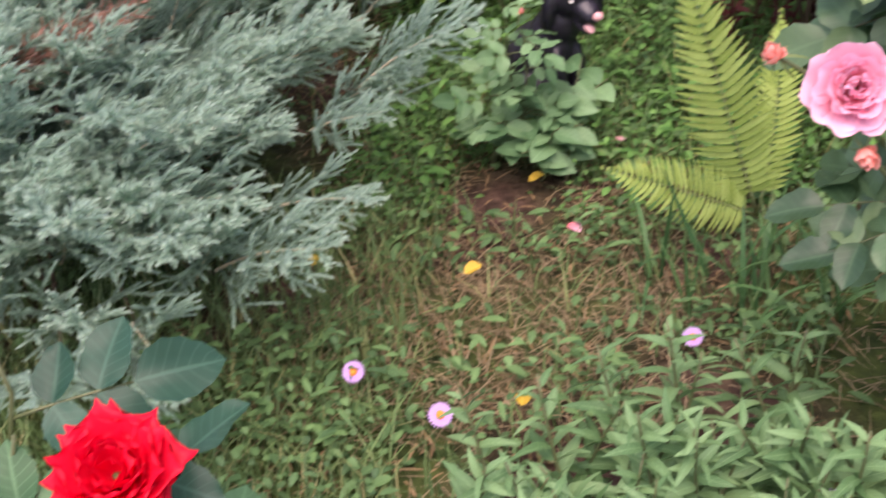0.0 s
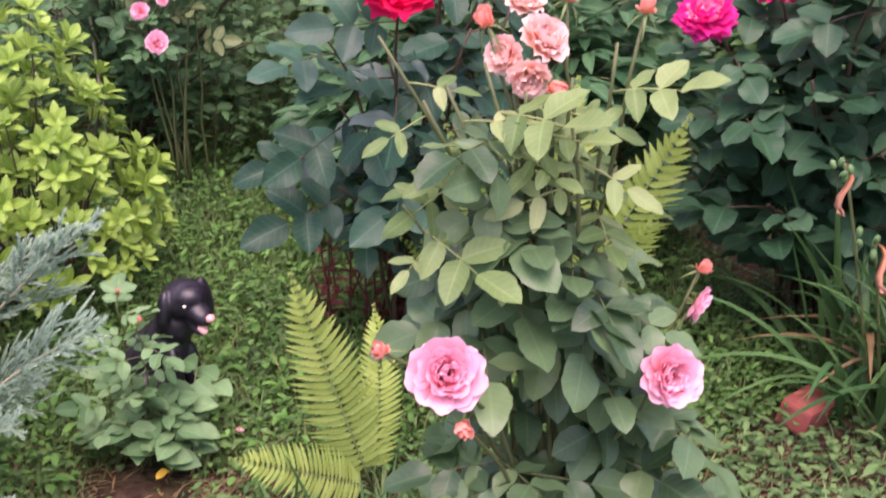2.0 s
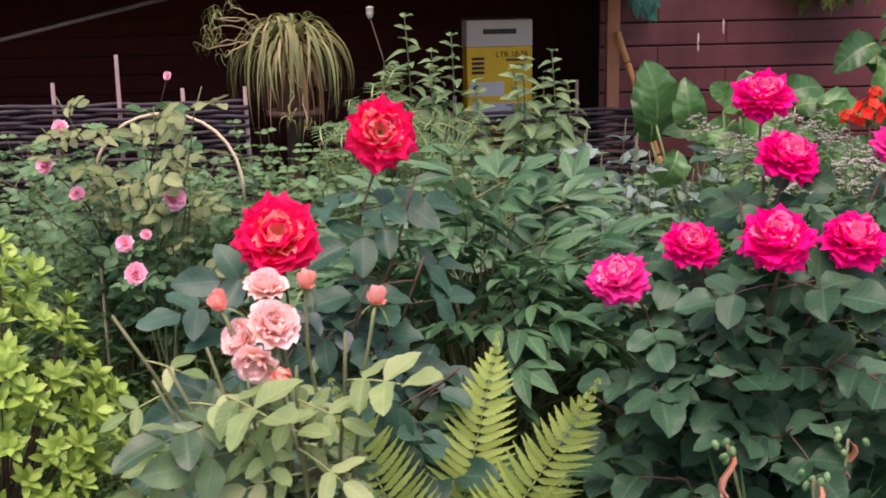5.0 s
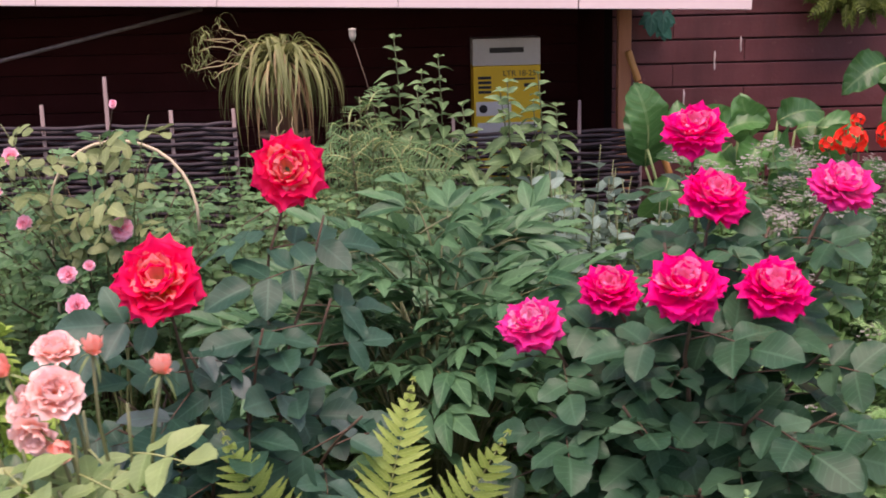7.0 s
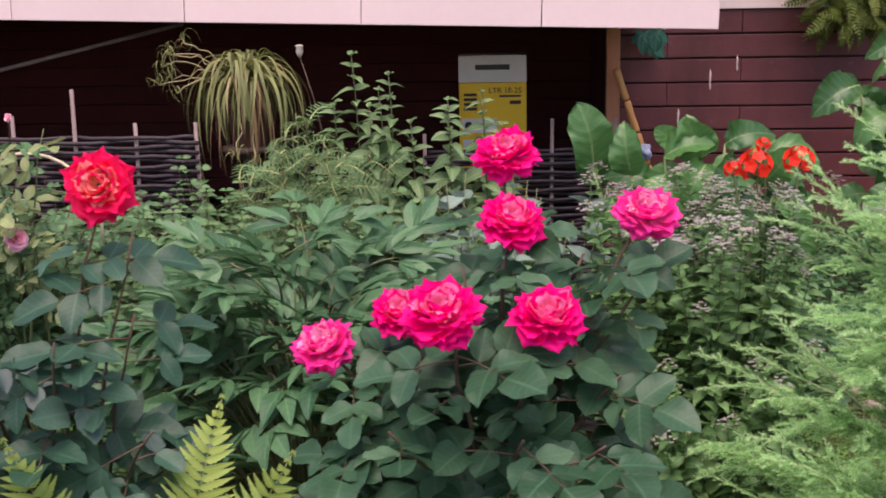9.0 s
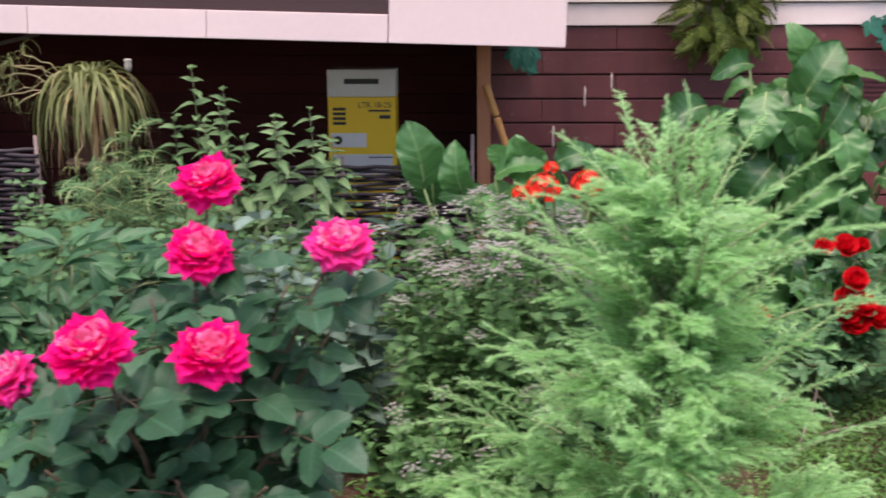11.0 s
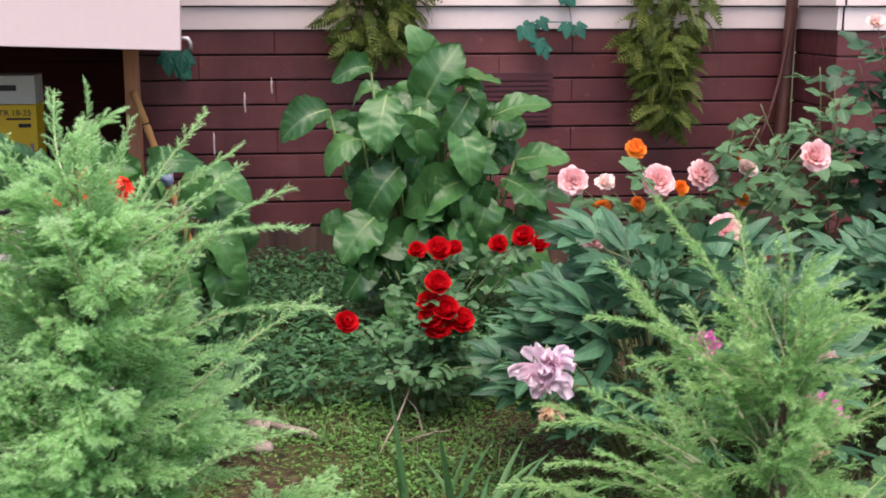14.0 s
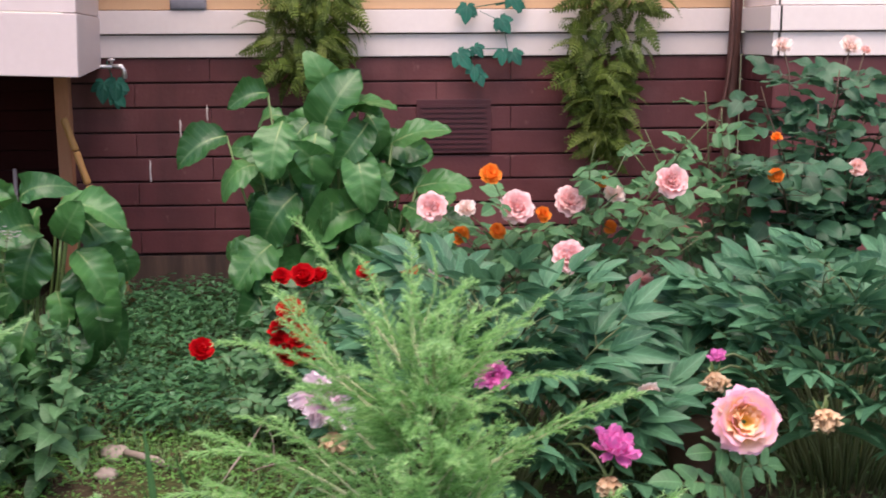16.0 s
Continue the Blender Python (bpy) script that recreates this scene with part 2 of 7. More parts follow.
def rose_leaves(name, mats, size=0.055, count=6, wide=0.68):
    out = []
    for k in range(count):
        rng = random.Random(k)
        st = size * 1.5
        def lf(s):
            return leaf(size * s, size * s * wide, 0.44, rng.uniform(0.0, 0.22), rng.uniform(-0.05, 0.3), 10, 2, 0.06, 0.25, blunt=0.62, rng=rng)
        ls = [(1.0, 0, rng.uniform(-0.2, 0.1), lf(1.15)), (0.72, 1.1, rng.uniform(-0.1, 0.15), lf(1.0)), (0.72, -1.1, rng.uniform(-0.1, 0.15), lf(1.0))]
        if k % 3:
            ls += [(0.35, 1.25, -0.1, lf(0.8)), (0.35, -1.25, -0.1, lf(0.8))]
        out.append(compound(ls, st, mats, name))
    return out


# ---------------------------------------------------------------- blooms
def petal(L, W, cup, roll_out, point=0.0, n=6, m=6, notch=0.0, ruffle=0.0, rng=random):
    """A petal along +z from its claw, opening towards +x; cup: how far it wraps; roll_out: how far its rim turns over; point: a pointed tip."""
    v, uv, f = [], [], []
    ph, ph2 = rng.uniform(0, 6), rng.uniform(0, 6)
    for i in range(n + 1):
        t = i / n
        w = W / 2 * (0.25 + 0.75 * math.sin(min(1.0, t * 1.3) * math.pi / 2)) * (math.sqrt(max(0.0, 1 - max(0, (t - 0.55) / 0.45) ** 2 * (0.6 + 0.3 * min(1, point)))))
        for j in range(m + 1):
            s = 2 * j / m - 1
            top = 1 + point * (0.3 * (1 - abs(s)) ** 1.3 - 0.14) - notch * 0.08 * math.exp(-(s * 4) ** 2)
            z = L * t * (1 + (top - 1) * t * t)
            roll = max(0, t - 0.5) ** 2
            x = -cup * w * s * s * (1 - 0.6 * t) + L * 0.16 * math.sin(t * math.pi) + roll_out * L * (roll * 2.0 - 0.1 * t * t + (0.3 - 0.3 * min(1.0, point)) * s * s * t * t)
            x += ruffle * L * (0.07 * math.sin(ph + s * 4.5) * t * t + 0.03 * math.sin(ph2 + s * 9 + 5 * t) * t)
            z -= roll_out * L * roll * 1.4
            v.append((x, w * s, z))
            uv.append((0.5 + 0.5 * s, t))
    for i in range(n):
        for j in range(m):
            a = i * (m + 1) + j
            f.append([a, a + 1, a + m + 2, a + m + 1])
    return np.array(v), f, np.array(uv)


GREEN_STEM = plain_mat("green stem", (0.09, 0.14, 0.04), (0.14, 0.2, 0.07), 0.5, 40, bump=0.1)


def make_bloom(name, d, mats, rings, heart=True, point=0.4, reflex=0.5, ruffle=0.4, seed=0, sepals=0.55, heart_mat=None, joined=False):
    """Meshes of one bloom of diameter d: a heart of small packed petals with calyx, and outer petals as (mesh, pose)."""
    rng = random.Random(seed)
    core = Pieces()
    R = d / 2
    if heart:
        for k in range(18):
            a = k * 2.4
            r = 0.015 * R + 0.015 * R * k
            sh = petal(R * rng.uniform(0.55, 0.72), R * rng.uniform(0.42, 0.6), 0.9, rng.uniform(0.1, 0.6), point * 0.5, 5, 5, 0, ruffle * 1.6, rng)
            core.add(sh, Matrix.Rotation(a + rng.uniform(-0.4, 0.4), 4, "Z") @ Matrix.Translation((r, 0, 0)) @ Matrix.Rotation(0.02 + 0.033 * k + rng.uniform(-0.1, 0.12), 4, "Y") @ Matrix.Rotation(rng.uniform(-0.3, 0.3), 4, "Z"))
    core.add(lathe([(0.002, -0.16 * R), (0.1 * R, -0.12 * R), (0.13 * R, -0.02 * R), (0.08 * R, 0.05 * R)], 8), None, 1)
    if sepals:
        for k in range(5):
            core.add(leaf(R * sepals, R * 0.2, 0.3, 0.2, 0.7, 5, 1), Matrix.Rotation(k * 1.257 + 0.3, 4, "Z") @ Matrix.Translation((0.08 * R, 0, -0.03 * R)) @ Matrix.Rotation(0.35, 4, "Y"), 1)
    outer = []
    shapes = {}
    for ri, (n, open_a, length, width, off) in enumerate(rings):
        key = ri
        shapes[key] = [petal(R * length, R * width, 0.55, reflex * (0.4 + 0.6 * ri / max(1, len(rings) - 1)), point, 6, 6, 0.5, ruffle, rng) for _ in range(3)]
        if not joined:
            shapes[key] = [Pieces().add(sh).mesh("petal", mats[0]) for sh in shapes[key]]
        for k in range(n):
            a = (k + 0.5 * (ri % 2)) * 2 * math.pi / n + rng.uniform(-0.2, 0.2) + ri
            m = Matrix.Rotation(a, 4, "Z") @ Matrix.Translation((off * R, 0, 0)) @ Matrix.Rotation(open_a + rng.uniform(-0.18, 0.18), 4, "Y") @ Matrix.Rotation(rng.uniform(-0.25, 0.25), 4, "Z") @ Matrix.Scale(rng.uniform(0.85, 1.1), 4)
            if joined:
                core.add(shapes[key][k % 3], m)
            else:
                outer.append((shapes[key][k % 3], m))
    return core.mesh(name, heart_mat or mats[0], *mats[1:]), outer


def put_bloom(kind, parent, at, facing, spin=0.0, scale=1.0, label="", name="bloom"):
    core, outer = kind
    z = Vector(facing).normalized()
    x = z.orthogonal().normalized()
    y = z.cross(x)
    m = Matrix.Translation(at) @ Matrix((x, y, z)).transposed().to_4x4() @ Matrix.Rotation(spin, 4, "Z") @ Matrix.Scale(scale, 4)
    b = put(name, core, parent, m, label)
    for me, pm in outer:
        put("petal", me, b, pm)
    return b


def bush(name, base, label, category, blooms, canes, leaves, cane_mat, cane_r=0.004, per=7, start=0.25, leaf_scale=(0.8, 1.2), group="", spread=0.05, seed=1, upper=None, above=9.0, hang=0.0, bare=1.0, bias=1.0):
    """A rose bush. blooms: (kind, world place, facing, scale, label); canes: world ends of leafy shoots without a bloom."""
    random.seed(seed)
    bx, by, bz = base
    t = thing(name, bx, by, bz, label, category, group)
    B = Vector(base)
    ends = [(Vector(p) - B, k) for k, (_, p, *_) in enumerate(blooms)] + [(Vector(p) - B, None) for p in canes]
    nleaf = 0
    for e, k in ends:
        foot = Vector((random.uniform(-spread, spread), random.uniform(-spread, spread), 0))
        sag = Vector((-e.x * 0.12, -e.y * 0.12, 0.08 * e.length))
        pts = curve(foot, e, sag, 10, 0.006)
        put("cane", Pieces().add(tube(pts, [cane_r * (1 - 0.6 * i / 9) for i in range(10)], 6)).mesh("cane", cane_mat), t)
        for i in range(per if k is None else max(2, int(per * bare))):
            u = start + (0.97 - start) * ((i + random.random() * 0.7) / per) ** bias
            if k is not None:
                u = min(u, 0.86)
            q = u * 9
            j = min(8, int(q))
            at = pts[j].lerp(pts[j + 1], q - j)
            a = i * 2.4 + random.uniform(-0.5, 0.5)
            dr = Vector((math.cos(a), math.sin(a) - 0.15, random.uniform(-0.15, 0.45)))
            dr.z -= hang * random.uniform(0.5, 1.5)
            if nleaf < 295:
                kinds = upper if at.z + bz > above + random.uniform(-0.06, 0.06) else leaves
                put("leaf", kinds[random.randrange(len(kinds))], t, aim(at, dr, random.uniform(-0.4, 0.4), random.uniform(*leaf_scale), up=(random.uniform(-0.4, 0.4), -random.uniform(0.1, 1.0), 1.0)))
                nleaf += 1
    for kind, p, facing, s, lab in blooms:
        put_bloom(kind, t, Vector(p) - B, facing, random.uniform(0, 6), s, lab)
    return t


# ---------------------------------------------------------------- ground
def ground_z(x, y):
    s = min(1.0, max(0.0, (y - 0.1) / 1.0))
    s = s * s * (3 - 2 * s)
    return -0.065 + 0.06 * s + 0.018 * noise.noise((x * 2.3, y * 2.3, 0.0)) + 0.007 * noise.noise((x * 9, y * 9, 3.0))


def soil_mat():
    m, nt, p = base_mat("garden soil", 0.95, 0, 0.15)
    L = nt.links.new
    pos = nt.nodes.new("ShaderNodeTexCoord")
    n1 = node(nt, "TexNoise", Scale=2.2, Detail=6.0)
    n2 = node(nt, "TexNoise", Scale=38.0, Detail=6.0)
    n3 = node(nt, "TexVoronoi", Scale=70.0)
    for n in (n1, n2, n3):
        L(pos.outputs["Object"], n.inputs["Vector"])
    soil = ramp(nt, n2.outputs[0], (0.3, (0.028, 0.018, 0.013)), (0.55, (0.07, 0.042, 0.03)), (0.8, (0.13, 0.085, 0.06)))
    moss = ramp(nt, n2.outputs[0], (0.3, (0.018, 0.032, 0.01)), (0.7, (0.06, 0.085, 0.022)))
    col = mixc(nt, ramp(nt, n1.outputs[0], (0.42, (0, 0, 0)), (0.58, (1, 1, 1))), soil, moss)
    L(col, p.inputs["Base Color"])
    b = nt.nodes.new("ShaderNodeBump")
    b.inputs["Strength"].default_value, b.inputs["Distance"].default_value = 0.9, 0.012
    L(math_node(nt, "ADD", n2.outputs[0], math_node(nt, "MULTIPLY", n3.outputs[0], 0.4)), b.inputs["Height"])
    L(b.outputs[0], p.inputs["Normal"])
    return m


SOIL = soil_mat()
gx = np.concatenate([[-300, -60, -15, -6], np.arange(-3.4, 5.4, 0.05), [8, 20, 70, 300]])
gy = np.concatenate([[-300, -60, -15, -5], np.arange(-2.6, 3.6, 0.05), [6, 15, 60, 300]])
gv = [(x, y, ground_z(x, y)) for y in gy for x in gx]
nx = len(gx)
gf = [[j * nx + i, j * nx + i + 1, (j + 1) * nx + i + 1, (j + 1) * nx + i] for j in range(len(gy) - 1) for i in range(nx - 1)]
ground_me = Pieces().add((np.array(gv), gf, np.zeros((len(gv), 2)))).mesh("ground", SOIL)
ground = tagged(new("ground", ground_me), "dark brown garden soil with moss and weeds", "ground", kind="structure")

# ---------------------------------------------------------------- house
def maroon_mat():
    """Old maroon paint: uneven fading, darker runs down the blocks, scuffed pale specks and brush relief."""
    m, nt, p = base_mat("maroon painted block", 0.5, 0, 0.35)
    L = nt.links.new
    pos = nt.nodes.new("ShaderNodeNewGeometry").outputs["Position"]

    def field(scale, stretch, detail=5.0):
        mp = node(nt, "Mapping")
        mp.inputs["Scale"].default_value = stretch
        L(pos, mp.inputs[0])
        n = node(nt, "TexNoise", Scale=scale, Detail=detail)
        L(mp.outputs[0], n.inputs["Vector"])
        return n.outputs[0]

    fade, run, fine, scuff = field(2.2, (1, 1, 1.6)), field(9.0, (1, 1, 0.12)), field(70.0, (1, 1, 1)), field(26.0, (1, 1, 0.8))
    col = ramp(nt, fade, (0.3, (0.078, 0.019, 0.021)), (0.5, (0.112, 0.03, 0.031)), (0.72, (0.165, 0.056, 0.056)))
    col = mixc(nt, ramp(nt, run, (0.5, (0, 0, 0)), (0.7, (0.6, 0.6, 0.6))), col, (0.06, 0.017, 0.017))
    col = mixc(nt, ramp(nt, scuff, (0.66, (0, 0, 0)), (0.74, (0.35, 0.35, 0.35))), col, (0.26, 0.13, 0.12))
    rnd = nt.nodes.new("ShaderNodeObjectInfo").outputs["Random"]
    col = mixc(nt, math_node(nt, "MULTIPLY", rnd, 0.4), col, (0.09, 0.026, 0.03))
    L(col, p.inputs["Base Color"])
    b = nt.nodes.new("ShaderNodeBump")
    b.inputs["Strength"].default_value, b.inputs["Distance"].default_value = 0.35, 0.004
    L(math_node(nt, "ADD", fine, math_node(nt, "MULTIPLY", fade, 2.0)), b.inputs["Height"])
    L(b.outputs[0], p.inputs["Normal"])
    L(ramp(nt, scuff, (0.3, (0.4,) * 3), (0.7, (0.62,) * 3)), p.inputs["Roughness"])
    return m


MAROON = maroon_mat()
JOINT = plain_mat("dark joint", (0.02, 0.008, 0.009), (0.035, 0.012, 0.012), 0.9)
WHITE = plain_mat("white painted board", (0.68, 0.57, 0.545), (0.76, 0.65, 0.62), 0.5, 2.0, bump=0.06, fine=40)
TAN = plain_mat("tan siding", (0.5, 0.3, 0.17), (0.58, 0.37, 0.22), 0.6, 2.0, bump=0.1)
BROWN = plain_mat("brown board", (0.032, 0.015, 0.017), (0.048, 0.023, 0.025), 0.5, 2.5, bump=0.1)
CONCRETE = plain_mat("stained concrete footing", (0.038, 0.022, 0.017), (0.12, 0.068, 0.05), 0.9, 5.0, bump=0.6, stretch=(5.0, 5.0, 0.35), stain=(0.022, 0.016, 0.013))
POSTWOOD = plain_mat("red-brown stained wood", (0.42, 0.16, 0.08), (0.54, 0.23, 0.12), 0.6, 6.0, bump=0.3, stretch=(8, 8, 0.7))
LIME = plain_mat("white drip mark", (0.5, 0.42, 0.4), (0.6, 0.52, 0.5), 0.8, 30)

WALL_Y, BAND_Z, PITCH = 3.3, 1.03, 0.105


def wall(name, x0, x1, y, label, siding=None):
    t = thing(name, x0, y, 0, label, "wall", kind="structure")
    w = x1 - x0
    part("wall_core", box_bm(0, 0.012, 0.16, w, 0.25, 2.9), JOINT, t)
    part("footing", box_bm(0, 0.004, -0.2, w, 0.2, 0.18, 0.004), CONCRETE, t, "stained grey-brown concrete footing")
    for k, (z0, z1, out) in enumerate(((BAND_Z, 1.122, 0.012), (1.128, 1.224, 0.03))):
        part("band_board", box_bm(0, -out, z0, w, 0.02, z1, 0.003), WHITE, t, "white painted band board")
    for k in range(8):
        part("siding_board", box_bm(0, -0.004, 1.228 + 0.2 * k, w, 0.02, 1.424 + 0.2 * k, 0.003), siding or TAN, t, "painted siding board")
    return t


wall_north = wall("wall_north", 0.63, 3.497, WALL_Y, "maroon block plinth with white band and tan siding")
# shade painted in: dark boards, set back, stand in for the maroon blocks
SHADE_BOARD = plain_mat("shade-dark board", (0.062, 0.013, 0.015), (0.095, 0.021, 0.023), 0.8, 4.0, bump=0.3, spec=0.2)
wall_recess = thing("wall_recess", -3.4, 4.6, 0, "boards below the veranda, shade put into their dark colour", "wall", kind="structure")
part("backing", box_bm(-0.1, 0.035, -0.2, 4.3, 0.08, 1.16), SHADE_BOARD, wall_recess)
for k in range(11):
    part("board", box_bm(0, 0, -0.1 + 0.105 * k, 4.2, 0.03, 0.0 + 0.105 * k, 0.003), SHADE_BOARD, wall_recess)
wall_east = wall("wall_east", 3.505, 7.5, 2.86, "maroon block plinth of the projecting house part", WHITE)
# return of the projecting part
wall_return = thing("wall_return", 3.5, 2.86, 0, "short maroon return wall between house parts", "wall", kind="structure")
part("wall_core", box_bm(0.012, 0.002, 0.16, 0.2, 0.45, 2.9), JOINT, wall_return)
for k, (z0, z1, out) in enumerate(((BAND_Z, 1.122, 0.012), (1.128, 1.224, 0.03))):
    part("band_board", box_bm(-out, -out, z0, 0.02, 0.41, z1, 0.003), WHITE, wall_return)
part("siding_board", box_bm(-0.004, -0.004, 1.228, 0.02, 0.43, 2.9, 0.003), WHITE, wall_return)

# WHITE dimmed and pinked: paints in the weaker, pinkish light on the veranda
VER_DIM_WHITE = plain_mat("white board dimmed and pinked for light", (0.57, 0.455, 0.45), (0.64, 0.52, 0.51), 0.5, 2.0, bump=0.06, fine=40)
# veranda box that overhangs the plinth
veranda = thing("veranda", 0.95, 2.165, 0.985, "white-clad overhanging veranda with brown panel", "veranda", kind="structure")
veranda.matrix_basis = pose(0.95, 2.165, 0.985, 0, 1.65, 0)
part("floor_slab", box_bm(-4.4, 0.03, 0.01, -0.215, 2.5, 0.05), SHADE_BOARD, veranda, "underside boards in a painted shade-dark colour")
for k in range(7):
    part("sill_board", box_bm(-0.607 - 0.63 * (k + 1), 0, 0, -0.609 - 0.63 * k, 0.03, 0.096, 0.003), VER_DIM_WHITE, veranda, "white sill board")
part("corner_panel", box_bm(-0.606, 0, 0, 0, 0.03, 0.206, 0.003), VER_DIM_WHITE, veranda, "white corner panel")
part("corner_panel", box_bm(-0.575, 0.006, 0.209, -0.004, 0.03, 1.8, 0.003), VER_DIM_WHITE, veranda, "white corner panel")
part("front_panel", box_bm(-4.4, 0.012, 0.099, -0.575, 0.04, 1.8), BROWN, veranda, "dark brown panel")
SPLAY = pose(-0.001, 0.031, 0, 0, 0, math.degrees(math.atan2(0.18, 1.1)))
part("side_panel", box_bm(-0.03, 0.0, 0, 0, 1.105, 0.206, 0.003), VER_DIM_WHITE, veranda, "white side panel", SPLAY)
part("side_panel", box_bm(-0.03, 0.0, 0.209, -0.004, 1.105, 1.8, 0.003), VER_DIM_WHITE, veranda, "white side panel", SPLAY)
part("roof_board", box_bm(-4.4, 0, 1.801, -0.2, 1.13, 1.84), VER_DIM_WHITE, veranda)
# end boards lie out of view, added to close off light
part("end_panel", box_bm(-4.42, 0.03, -1.1, -4.38, 2.6, 1.8), BROWN, veranda, "added unseen end boards that keep light out")

# added end wall below the veranda, out of view; its dark colour paints in shade
wall_west = tagged(part("wall_west", box_bm(-3.43, 2.2, -0.1, -3.41, 4.65, 0.985), SHADE_BOARD, None), "added unseen end wall under the veranda, coloured dark for shade", "wall", kind="structure")

# added side wall that shuts light out, in the same painted shade colour
wall_jamb = tagged(part("wall_jamb", box_bm(0.632, 3.42, -0.1, 0.68, 4.65, 0.99), SHADE_BOARD, None), "added side wall below the veranda, coloured dark for shade", "wall", kind="structure")

# post under the veranda
post = thing("wooden_post", 0.652, 3.11, -0.02, "red-brown square wooden post under the veranda", "post")
part("shaft", box_bm(-0.028, -0.028, 0, 0.028, 0.028, 1.01, 0.004), POSTWOOD, post)


# ---------------------------------------------------------------- plants: materials
LF_PEACH = leaf_mat("rose leaf mid green", (0.02, 0.048, 0.023), (0.084, 0.15, 0.073), 0.38, 0.12, spec=0.45, old=(0.12, 0.18, 0.085))
LF_PEACHTOP = leaf_mat("young olive rose leaf", (0.065, 0.12, 0.045), (0.18, 0.25, 0.11), 0.48, 0.15, old=(0.25, 0.29, 0.15), through_light=0.38)
LF_RED = leaf_mat("rose leaf bluish dark", (0.01, 0.036, 0.022), (0.03, 0.078, 0.052), 0.4, 0.22, spec=0.26, old=(0.055, 0.078, 0.075))
LF_MAG = leaf_mat("rose leaf dark green", (0.01, 0.036, 0.018), (0.033, 0.084, 0.046), 0.4, 0.2, spec=0.26, old=(0.06, 0.12, 0.07))
LF_SHRUB = leaf_mat("rose leaf fresh green", (0.025, 0.07, 0.03), (0.07, 0.15, 0.07), 0.45, 0.25)
LF_PEONY = leaf_mat("peony leaf", (0.016, 0.055, 0.026), (0.054, 0.125, 0.06), 0.42, 0.25, 6)
LF_PEONY_R = leaf_mat("peony leaf bluish", (0.018, 0.06, 0.033), (0.062, 0.145, 0.08), 0.4, 0.3, 6)
LF_HORSE = leaf_mat("horseradish leaf", (0.015, 0.058, 0.018), (0.052, 0.145, 0.045), 0.33, 0.28, 9, spec=0.4, midrib=(0.2, 0.32, 0.14), bump=0.5)
LF_FERN = leaf_mat("fern pinna", (0.17, 0.25, 0.06), (0.3, 0.4, 0.125), 0.6, 0.35, 10, through_light=0.35)
LF_YELLOW = leaf_mat("yellow-green shrub leaf", (0.07, 0.135, 0.022), (0.19, 0.29, 0.07), 0.45, 0.25)
LF_WEED = leaf_mat("weed leaf", (0.028, 0.065, 0.026), (0.092, 0.17, 0.065), 0.55, 0.2)
LF_GRASS = leaf_mat("grass blade", (0.038, 0.075, 0.028), (0.115, 0.18, 0.07), 0.55, 0.1, old=(0.28, 0.24, 0.12))
LF_COVER = leaf_mat("ground cover leaf", (0.014, 0.055, 0.024), (0.05, 0.13, 0.056), 0.38, 0.25, spec=0.4)
LF_HERB = leaf_mat("herb leaf", (0.05, 0.11, 0.045), (0.125, 0.215, 0.1), 0.55, 0.25)
LF_GREY = leaf_mat("grey-green leaf", (0.055, 0.095, 0.07), (0.12, 0.18, 0.15), 0.5, 0.25)
LF_DRY = leaf_mat("dry leaf", (0.1, 0.065, 0.035), (0.21, 0.145, 0.08), 0.8, 0.2)
LF_STRIPE = leaf_mat("spider plant leaf", (0.06, 0.08, 0.025), (0.15, 0.17, 0.07), 0.5, 0.6, 0.0, midrib=(0.36, 0.33, 0.22), old=(0.24, 0.15, 0.09))
CANE_G = plain_mat("green cane", (0.07, 0.1, 0.035), (0.12, 0.13, 0.06), 0.5, 30, bump=0.1)
CANE_B = plain_mat("brown cane", (0.05, 0.03, 0.02), (0.1, 0.065, 0.04), 0.7, 30, bump=0.3)

CANE_PALE = plain_mat("pale green stalk", (0.2, 0.25, 0.09), (0.27, 0.31, 0.13), 0.5, 30, bump=0.1)

PT_RED = petal_mat("red-yellow petal", (0.92, 0.4, 0.02), (0.9, 0.015, 0.09), (0.86, 0.002, 0.11), edge=(0.92, 0.09, 0.24), streak=0.3, through_light=0.5, spec=0.15)
PT_MAG = petal_mat("magenta petal", (0.9, 0.2, 0.5), (0.88, 0.003, 0.25), (0.86, 0.002, 0.19), edge=(0.9, 0.05, 0.38), streak=0.4, rough=0.5, through_light=0.5, spec=0.12)
PT_PINK = petal_mat("pink petal", (0.85, 0.16, 0.2), (0.9, 0.36, 0.46), (0.92, 0.54, 0.68), edge=(0.94, 0.7, 0.78), through_light=0.4)
PT_PEACH = petal_mat("peach petal", (0.92, 0.38, 0.22), (0.92, 0.52, 0.43), (0.93, 0.68, 0.66), edge=(0.95, 0.82, 0.79), through_light=0.4)
PT_CORAL = petal_mat("coral bud petal", (0.9, 0.4, 0.22), (0.9, 0.33, 0.25), (0.9, 0.42, 0.36), edge=(0.93, 0.6, 0.5), through_light=0.35)
PT_CRIM = petal_mat("crimson petal", (0.45, 0.004, 0.006), (0.55, 0.004, 0.008), (0.6, 0.006, 0.012), edge=(0.35, 0.0, 0.004))
PT_GER = petal_mat("scarlet petal", (0.75, 0.03, 0.01), (0.8, 0.02, 0.008), (0.82, 0.025, 0.01), edge=(0.85, 0.12, 0.06))
